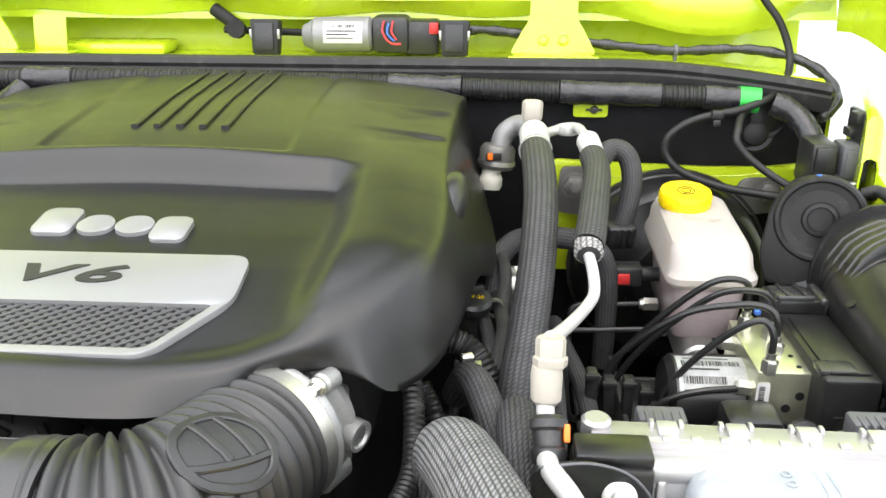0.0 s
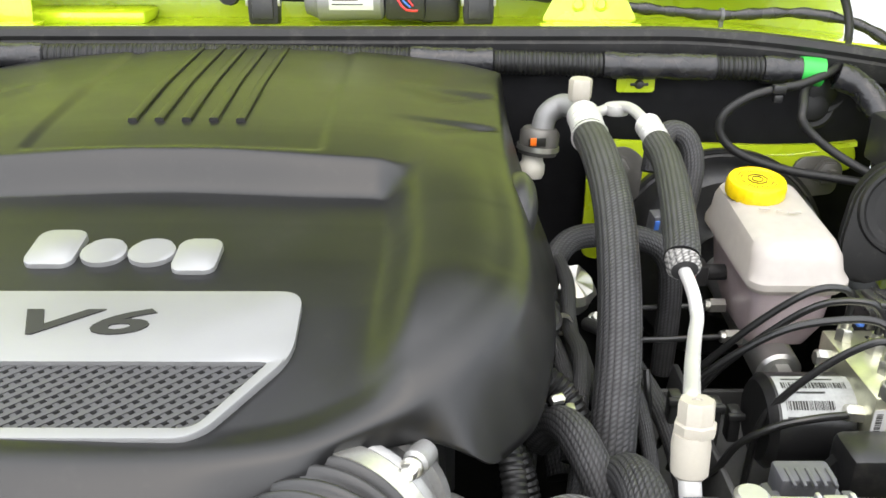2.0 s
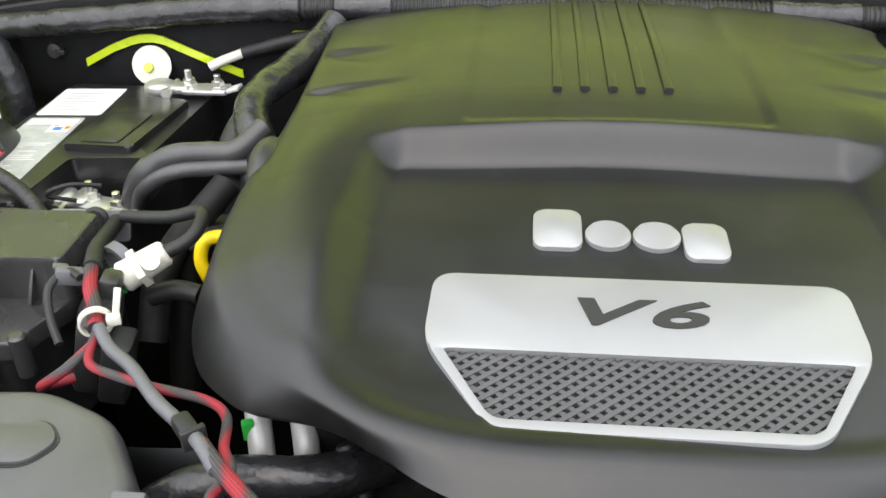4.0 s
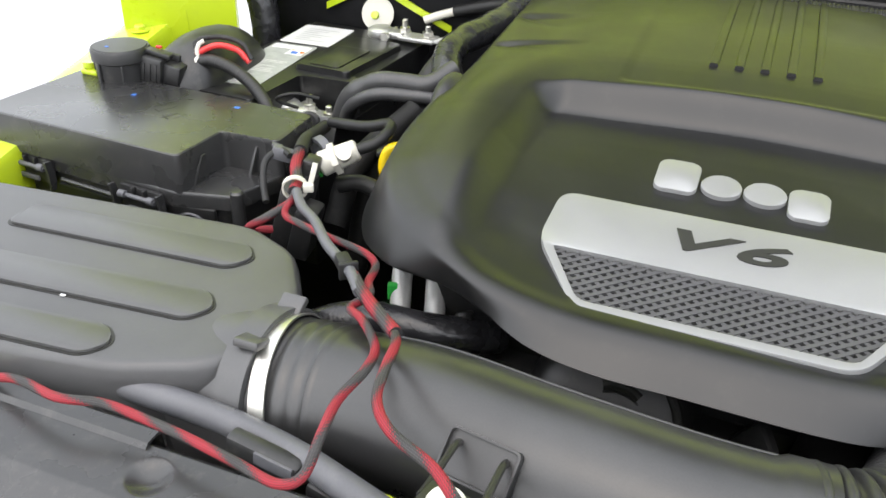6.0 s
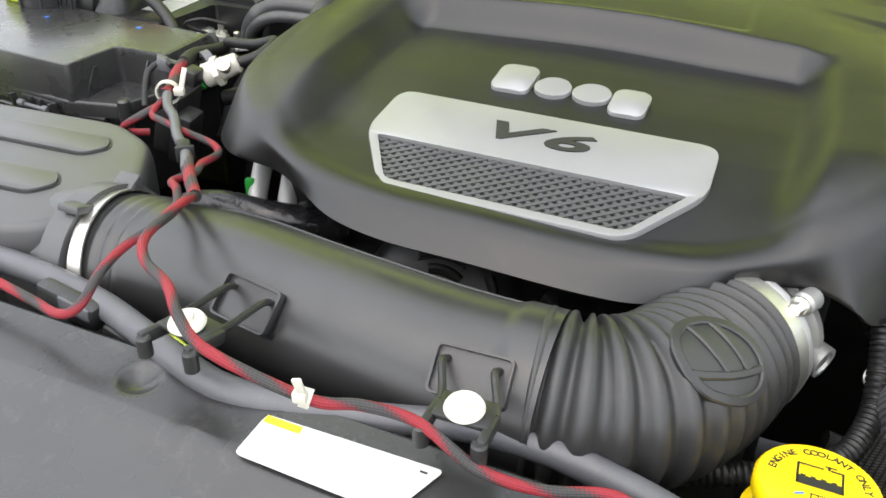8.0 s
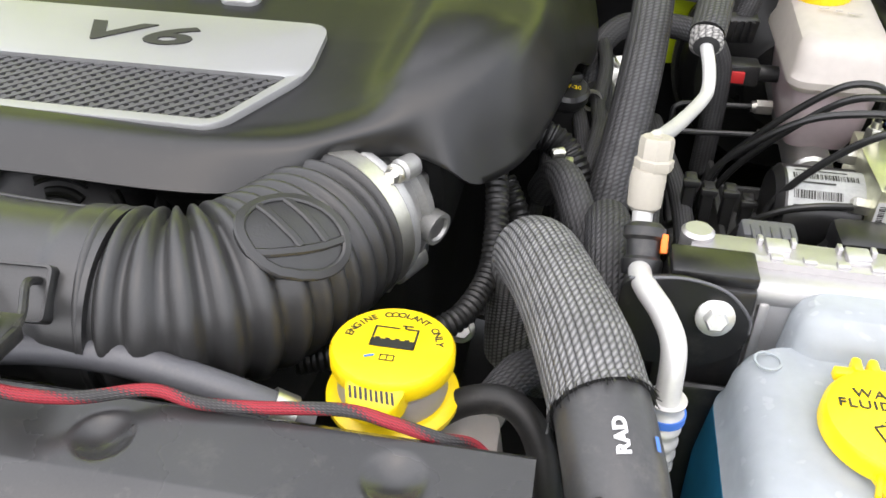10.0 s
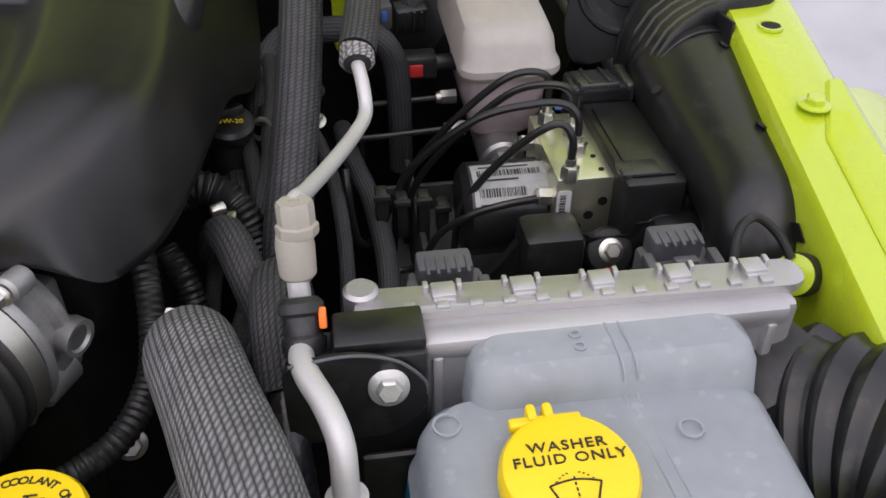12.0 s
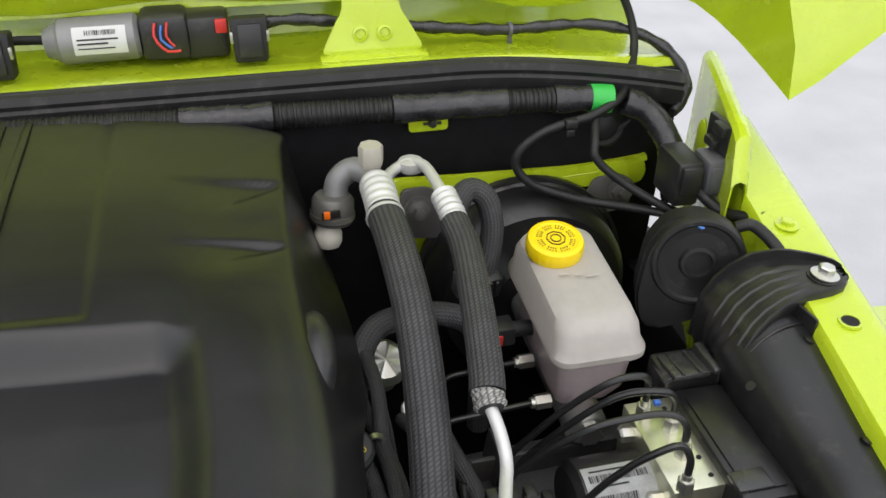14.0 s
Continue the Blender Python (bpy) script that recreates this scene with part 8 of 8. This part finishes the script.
part("ear", join(box(-0.668, 0.728, 1.098, 0.022, 0.02, 0.006, 0.002), lathe([(0, 0), (0.008, 0), (0.008, 0.006), (0, 0.006)], (-0.672, 0.727, 1.102), (0, 0, 1), 16)), PAINT, pot)
for k in range(7):
    a = 2 * math.pi * k / 7
    part("rib", box(-0.634 + 0.0285 * math.cos(a), 0.735 + 0.0285 * math.sin(a), 1.090, 0.004, 0.0022, 0.050, 0.0006, (0, 0, math.degrees(a))), PLASTIC, pot)
plug = part("plug", join(box(-0.598, 0.744, 1.106, 0.026, 0.026, 0.030, 0.003, (0, 10, 8)), box(-0.580, 0.750, 1.098, 0.022, 0.020, 0.030, 0.003, (0, 14, 8)), box(-0.590, 0.744, 1.1235, 0.028, 0.010, 0.005, 0.001, (0, 12, 8)), box(-0.586, 0.756, 1.118, 0.024, 0.005, 0.008, 0.001, (0, 12, 8))), PLASTIC, pot, "black cable plug")
for k in range(3):
    part("plug_rib", box(-0.603 + 0.007 * k, 0.7302 + 0.001 * k, 1.105 - 0.001 * k, 0.002, 0.003, 0.022, 0.0004, (0, 10, 8)), PLASTIC, plug)
part("red_lock", join(box(-0.612, 0.733, 1.1220, 0.010, 0.005, 0.004, 0.001), box(-0.596, 0.752, 1.1275, 0.007, 0.004, 0.003, 0.001)), RED, plug)
part("paint_dot", box(-0.640, 0.722, 1.1300, 0.004, 0.003, 0.0006, 0.0002), BLUE, pot)
hose("snorkel", [(-0.60, 0.90, 1.02), (-0.59, 0.87, 1.07), (-0.585, 0.835, 1.085), (-0.585, 0.79, 1.08), (-0.59, 0.77, 1.04)], 0.045, PLASTIC, "big round black air snorkel behind the pot", "duct", n=32)
solid("lime_panel", sheet([[(-0.735, 0.86, 1.16), (-0.735, 0.86, 0.95)], [(-0.68, 0.905, 1.15), (-0.68, 0.905, 0.95)], [(-0.628, 0.945, 1.14), (-0.628, 0.945, 0.95)]], 0.003), PAINT, "lime inner panel beside the battery", "panel", kind="structure")
cond = thing("wire_conduit", "corrugated conduit with white end and red wires", "conduit", (-0.53, 0.78, 1.09))
part("conduit", tube([(-0.565, 0.775, 1.108), (-0.545, 0.776, 1.112), (-0.515, 0.773, 1.106), (-0.487, 0.764, 1.095), (-0.462, 0.748, 1.082), (-0.45, 0.735, 1.07)], 0.0072, 18, 0.0010, rings_of(0.0026, 0.06)), LOOM, cond)
part("white_end", _band((-0.566, 0.775, 1.107), (0.9, 0, -0.15), 0.0058, 0.0036, 0.0034, 24), WHITE_PLASTIC, cond)
part("red_wire", tube([(-0.570, 0.774, 1.075), (-0.571, 0.772, 1.095), (-0.568, 0.776, 1.115), (-0.55, 0.79, 1.125), (-0.53, 0.80, 1.12), (-0.515, 0.80, 1.108)], 0.0035, 10), RED, cond)
part("black_wire", tube([(-0.566, 0.778, 1.11), (-0.572, 0.785, 1.128), (-0.55, 0.80, 1.132), (-0.525, 0.805, 1.126), (-0.512, 0.80, 1.112)], 0.003, 10), RUBBER, cond)
part("white_wire", tube([(-0.564, 0.774, 1.11), (-0.566, 0.778, 1.125), (-0.562, 0.785, 1.13)], 0.0025, 8), WHITE_PLASTIC, cond)
part("red_stub", tube([(-0.575, 0.770, 1.06), (-0.575, 0.770, 1.098)], 0.006, 12), RED, cond)

# small white valve with its hoses, black plug block
valve = thing("purge_valve", "small white valve on black hoses", "valve", (-0.33, 0.66, 1.06))
part("body", join(rod((-0.346, 0.650, 1.080), (-0.316, 0.668, 1.094), 0.012, 0.010, 24, 0.002), rod((-0.326, 0.660, 1.088), (-0.320, 0.648, 1.098), 0.007, n=16), _band((-0.334, 0.657, 1.0855), (0.8, 0.48, 0.37), 0.011, 0.003, 0.004, 6)), WHITE_PLASTIC, valve)
part("seal", _band((-0.350, 0.648, 1.078), (0.8, 0.48, 0.37), 0.008, 0.003, 0.003, 20), GREEN_TAPE, valve)
part("bracket_ring", _band((-0.352, 0.668, 1.082), (0.5, 0.8, 0.2), 0.013, 0.004, 0.005, 24), GREY_RUBBER, valve)
part("inlet_hose", tube([(-0.348, 0.649, 1.079), (-0.362, 0.640, 1.070), (-0.370, 0.632, 1.05), (-0.372, 0.625, 1.0)], 0.008, 14), RUBBER, valve)
part("outlet_hose", tube([(-0.318, 0.667, 1.093), (-0.303, 0.678, 1.098), (-0.298, 0.695, 1.103), (-0.306, 0.715, 1.103), (-0.335, 0.722, 1.093), (-0.38, 0.735, 1.085)], 0.0055, 14), RUBBER, valve)
part("lower_hose", tube([(-0.335, 0.665, 1.055), (-0.315, 0.668, 1.06), (-0.295, 0.665, 1.058)], 0.008, 14), RUBBER, valve)
solid("plug_block", join(box(-0.352, 0.612, 1.052, 0.022, 0.05, 0.06, 0.004, (0, 15, 10)), box(-0.345, 0.632, 1.085, 0.014, 0.02, 0.02, 0.003, (0, 15, 10)), box(-0.335, 0.600, 1.04, 0.02, 0.03, 0.05, 0.004, (0, 15, 10))), PLASTIC, "black stacked plug block by the fuse box", "plug")

# ---- red and black sleeved accessory wiring ----
def cord(pts, r=0.0030, label="red and black braided accessory wire", m=CORD):
    return hose("accessory_wire", pts, r, m, label, "wire", n=12, step=0.003, group="accessory wires")


cord([(-0.431, 0.314, 1.047), (-0.372, 0.3085, 1.0764), (-0.328, 0.3015, 1.0816), (-0.2985, 0.308, 1.0815), (-0.261, 0.307, 1.080), (-0.233, 0.303, 1.081), (-0.203, 0.299, 1.080), (-0.1755, 0.293, 1.082), (-0.1614, 0.297, 1.0894), (-0.161, 0.317, 1.1015),
      (-0.164, 0.342, 1.1045), (-0.160, 0.368, 1.1075), (-0.165, 0.390, 1.1064), (-0.186, 0.416, 1.103), (-0.202, 0.430, 1.099), (-0.198, 0.450, 1.098), (-0.2085, 0.470, 1.094), (-0.219, 0.503, 1.086), (-0.235, 0.515, 1.087), (-0.270, 0.522, 1.089), (-0.298, 0.532, 1.088), (-0.322, 0.548, 1.084), (-0.327, 0.572, 1.090)])
cord([(0.320, 0.317, 0.997), (0.3065, 0.320, 1.025), (0.291, 0.323, 1.045), (0.276, 0.314, 1.0574), (0.256, 0.3124, 1.0645), (0.234, 0.314, 1.0665), (0.196, 0.310, 1.0645), (0.170, 0.3077, 1.0645), (0.148, 0.308, 1.068), (0.119, 0.294, 1.0716), (0.090, 0.285, 1.0806), (0.0565, 0.289, 1.0936), (0.030, 0.282, 1.100), (0.012, 0.272, 1.1034), (-0.017, 0.265, 1.114), (-0.0465, 0.264, 1.123), (-0.067, 0.2745, 1.1275), (-0.088, 0.2925, 1.1275),
      (-0.1175, 0.3095, 1.125), (-0.134, 0.328, 1.1245), (-0.1415, 0.354, 1.1235), (-0.147, 0.380, 1.121), (-0.157, 0.400, 1.1125)])
cord([(-0.155, 0.398, 1.1135), (-0.180, 0.424, 1.106), (-0.203, 0.449, 1.100), (-0.220, 0.469, 1.097)], 0.0045)
hose("grey_wire", [(-0.205, 0.449, 1.099), (-0.222, 0.470, 1.098), (-0.240, 0.488, 1.094), (-0.262, 0.508, 1.092), (-0.287, 0.535, 1.092), (-0.310, 0.555, 1.090), (-0.326, 0.574, 1.092)], 0.0042, GREY_RUBBER, "plain dark grey twin wire with a moulded joint", "wire", n=12)
solid("wire_joint", join(box(-0.232, 0.480, 1.0965, 0.022, 0.011, 0.011, 0.003, (0, 0, -48)), box(-0.226, 0.474, 1.0965, 0.004, 0.014, 0.013, 0.001, (0, 0, -48))), RUBBER, "black moulded wire joint", "joint")
cord([(-0.327, 0.572, 1.092), (-0.338, 0.595, 1.090), (-0.352, 0.618, 1.092), (-0.363, 0.645, 1.095)], 0.0052)
cord([(-0.325, 0.568, 1.086), (-0.338, 0.548, 1.078), (-0.355, 0.545, 1.066), (-0.362, 0.557, 1.055), (-0.35, 0.57, 1.052)], 0.0036)
hose("dark_cable", [(-0.360, 0.640, 1.095), (-0.369, 0.665, 1.094), (-0.377, 0.69, 1.088), (-0.386, 0.72, 1.080), (-0.392, 0.745, 1.075)], 0.0065, RUBBER, "black cable from the battery plate", "cable", n=14)
hose("dark_cable", [(-0.362, 0.625, 1.096), (-0.374, 0.63, 1.098), (-0.381, 0.615, 1.092), (-0.374, 0.598, 1.080), (-0.362, 0.582, 1.07)], 0.003, RUBBER, "thin black wire loop with a plug", "wire", n=10)
solid("inline_plug", join(box(-0.372, 0.630, 1.094, 0.020, 0.010, 0.012, 0.002, (0, 20, 30)), box(-0.380, 0.634, 1.099, 0.010, 0.006, 0.003, 0.0006, (0, 20, 30))), GREY_RUBBER, "small grey inline plug", "plug")
tie = thing("cable_tie", "white nylon cable tie round the wires", "cable tie", (-0.33, 0.585, 1.08))
part("loop", _band((-0.332, 0.582, 1.090), (-0.45, 0.85, 0.05), 0.0095, 0.0024, 0.0016, 24), WHITE_PLASTIC, tie)
part("head", box(-0.319, 0.582, 1.093, 0.009, 0.007, 0.007, 0.001, (0, 0, 25)), WHITE_PLASTIC, tie)
part("tail", box(-0.3165, 0.586, 1.104, 0.0045, 0.0018, 0.020, 0.0005, (-10, 15, 25)), WHITE_PLASTIC, tie)
tie2 = thing("cable_tie", "white cable tie round the wire by the shroud", "cable tie", (0.008, 0.272, 1.098))
part("loop", _band((0.007, 0.2705, 1.1050), (0.95, 0.3, -0.3), 0.0038, 0.0026, 0.0012, 20), WHITE_PLASTIC, tie2)
part("head", box(0.007, 0.2660, 1.1100, 0.007, 0.006, 0.006, 0.0012, (0, 0, 15)), WHITE_PLASTIC, tie2)
part("tail", box(0.008, 0.2645, 1.1165, 0.0045, 0.0018, 0.012, 0.0005, (12, -8, 15)), WHITE_PLASTIC, tie2)


# ================= along the cowl =================
loom = thing("cowl_wiring_loom", "long corrugated loom with taped lengths along the cowl", "wiring loom", (0.1, 1.06, 1.13))
LOOM_LINE = [(-0.66, 1.045, 1.150), (-0.50, 1.058, 1.160), (-0.40, 1.062, 1.168), (-0.24, 1.060, 1.173), (0.0, 1.062, 1.173), (0.28, 1.060, 1.1675), (0.414, 1.060, 1.1635), (0.544, 1.058, 1.161), (0.634, 1.053, 1.158), (0.672, 1.043, 1.149), (0.690, 1.025, 1.130), (0.698, 1.005, 1.105), (0.70, 0.99, 1.06)]
ll = even(spline(LOOM_LINE, 20), 0.004)
def stretch(x0, x1):
    return [p for p in ll if x0 <= p.x <= x1 and p.z > 1.14] if x1 < 0.66 else [p for p in ll if p.x >= x0]


for x0, x1, kind in ((-0.66, -0.30, "tape"), (-0.31, -0.255, "rib"), (-0.262, -0.20, "tape"), (-0.21, 0.20, "rib"), (0.195, 0.285, "tape"), (0.28, 0.405, "rib"), (0.40, 0.525, "tape"), (0.52, 0.580, "rib"), (0.575, 0.628, "tape"), (0.655, 0.9, "tape")):
    pts = stretch(x0, x1)
    if kind == "rib":
        part("conduit", tube(pts[::3] + [pts[-1]], 0.0135, 20, 0.0013, rings_of(0.0048, 0.12), True, per=4), LOOM, loom, "corrugated black conduit")
    else:
        part("taped_length", tube(pts[::3] + [pts[-1]], 0.0145, 20, 0.003, lambda s, q: 1 + 0.035 * math.sin(s * 170) + 0.03 * math.sin(s * 73 + 1), True, per=4), TAPE, loom, "length wrapped in shiny crumpled tape")
part("green_tape", tube(stretch(0.612, 0.645)[::2], 0.0152, 24, 0.003, per=4), GREEN_TAPE, loom, "band of green tape")

motor = thing("wiper_motor", "grey wiper motor with white label in the cowl", "wiper motor", (0.12, 1.19, 1.195))
part("can", rod((0.078, 1.185, 1.213), (0.160, 1.185, 1.215), 0.0235, n=36, edge=0.004), MOTOR_GREY, motor)
part("end_bell", rod((0.066, 1.185, 1.212), (0.080, 1.185, 1.213), 0.014, 0.021, 28), MOTOR_GREY, motor)
part("gear_case", join(box(0.185, 1.186, 1.216, 0.05, 0.045, 0.048, 0.008), box(0.225, 1.19, 1.212, 0.05, 0.04, 0.045, 0.006)), PLASTIC, motor)
def can_at(x, a, lift):
    r = 0.0235 + lift
    return (x, 1.185 - r * math.sin(a), 1.214 + r * math.cos(a))


mlab = part("label", sheet([[can_at(x, radians(a), 0.0006) for x in (0.096, 0.115, 0.135, 0.148)] for a in range(40, 111, 10)]), PAPER, motor, "white printed label")
code = bmesh.new()
for a0, a1, rows in ((50, 62, barcode(0.108, 0, 0.03, 1, 5)), (70, 74, [(0.10, 0, 0.04, 1)]), (80, 84, [(0.10, 0, 0.03, 1)]), (92, 95, [(0.10, 0, 0.036, 1)])):
    for x, _, w, _ in rows:
        code.faces.new([code.verts.new(can_at(q, radians(a), 0.0011)) for q, a in ((x, a1), (x + w, a1), (x + w, a0), (x, a0))])
part("print", code, INK, mlab)
part("red_wire", tube([(0.178, 1.16, 1.235), (0.176, 1.155, 1.222), (0.186, 1.152, 1.208), (0.200, 1.155, 1.206)], 0.0014, 8), RED, motor)
part("red_wire", tube([(0.19, 1.16, 1.235), (0.188, 1.154, 1.222), (0.195, 1.152, 1.212)], 0.0012, 8), RED, motor)
part("blue_wire", tube([(0.184, 1.16, 1.232), (0.182, 1.154, 1.220), (0.192, 1.153, 1.210)], 0.0012, 8), BLUE, motor)
part("red_plug", box(0.243, 1.168, 1.225, 0.012, 0.006, 0.014, 0.001), RED, motor)
part("drive_rod", join(rod((-0.045, 1.19, 1.219), (0.07, 1.186, 1.216), 0.0048, n=12), lathe([(0, 0), (0.012, 0), (0.012, 0.012), (0, 0.012)], (-0.022, 1.175, 1.221), (0, -1, 0.2), 24), rod((-0.06, 1.20, 1.245), (-0.022, 1.185, 1.222), 0.009, n=14)), DARK, motor, "wiper linkage rod")
for x in (0.022, 0.271):
    stop = thing("hood_stop", "black rubber stop with steel clips on the cowl", "rubber stop", (x, 1.16, 1.19), "hood stops")
    part("block", box(x, 1.155, 1.214, 0.034, 0.022, 0.046, 0.003, (-8, 0, 0), taper=(1.15, 1)), RUBBER, stop)
    part("face", box(x, 1.1425, 1.216, 0.024, 0.004, 0.034, 0.001, (-8, 0, 0)), PLASTIC, stop)
    for sx in (-1, 1):
        part("clip", box(x + sx * 0.0185, 1.146, 1.219, 0.003, 0.004, 0.012, 0.0006), STEEL, stop)

hose("cowl_wire", [(0.26, 1.19, 1.21), (0.295, 1.18, 1.222), (0.34, 1.185, 1.219), (0.417, 1.18, 1.210), (0.50, 1.172, 1.203), (0.559, 1.168, 1.199), (0.62, 1.16, 1.203), (0.662, 1.15, 1.203), (0.705, 1.135, 1.195), (0.735, 1.11, 1.178), (0.742, 1.085, 1.160), (0.730, 1.06, 1.147), (0.712, 1.045, 1.138)], 0.0062, TAPE, "taped wire run behind the cowl seal", "wire", lambda s, q: 1 + 0.12 * math.sin(s * 210) + 0.1 * math.sin(s * 95), 14)
for x in (0.559,):
    solid("wire_clip", join(_band((x, 1.168, 1.199), (1, 0, 0), 0.0065, 0.002, 0.002, 16), box(x, 1.165, 1.190, 0.005, 0.004, 0.014, 0.001)), GREY_RUBBER, "grey clip on the cowl wire", "clip")
hose("hood_cable", [(0.640, 1.17, 1.33), (0.655, 1.155, 1.275), (0.680, 1.145, 1.240), (0.694, 1.135, 1.205), (0.690, 1.115, 1.180), (0.668, 1.075, 1.165), (0.645, 1.045, 1.160), (0.612, 1.032, 1.150), (0.585, 1.030, 1.145), (0.556, 1.030, 1.136), (0.534, 1.030, 1.119), (0.530, 1.030, 1.100), (0.543, 1.026, 1.082), (0.567, 1.020, 1.070), (0.605, 1.005, 1.062), (0.645, 0.985, 1.061), (0.69, 0.95, 1.064)], 0.0048, RUBBER, "black cable looping from the hood past the firewall", "cable", n=14)
solid("cable_clip", join(box(0.586, 1.026, 1.146, 0.014, 0.010, 0.010, 0.002), box(0.586, 1.026, 1.136, 0.009, 0.007, 0.008, 0.001)), PLASTIC, "black clip on the hood cable", "clip")
hose("firewall_cable", [(0.632, 1.055, 1.150), (0.615, 1.03, 1.143), (0.606, 1.005, 1.132), (0.605, 1.0, 1.120), (0.617, 0.995, 1.105), (0.640, 0.985, 1.088), (0.668, 0.965, 1.074), (0.70, 0.94, 1.064)], 0.0046, RUBBER, "black cable from the loom to the corner plugs", "cable", n=14)
plugs = thing("corner_plugs", "stacked black cable plugs in the cowl corner", "plug", (0.69, 0.96, 1.08))
part("plug", join(box(0.684, 0.965, 1.108, 0.028, 0.05, 0.05, 0.004), box(0.684, 0.938, 1.115, 0.022, 0.006, 0.03, 0.002)), PLASTIC, plugs)
part("plug", join(box(0.716, 0.955, 1.112, 0.030, 0.035, 0.042, 0.004), box(0.716, 0.937, 1.112, 0.022, 0.004, 0.030, 0.002)), GREY_RUBBER, plugs)
part("holder", join(box(0.722, 0.962, 1.150, 0.008, 0.045, 0.034, 0.003), box(0.718, 0.955, 1.160, 0.012, 0.02, 0.012, 0.002), box(0.718, 0.965, 1.142, 0.014, 0.02, 0.010, 0.002)), PLASTIC, plugs)
part("lower_cable", tube([(0.70, 0.945, 1.095), (0.715, 0.92, 1.085), (0.728, 0.895, 1.092), (0.735, 0.88, 1.10)], 0.006, 12), RUBBER, plugs)
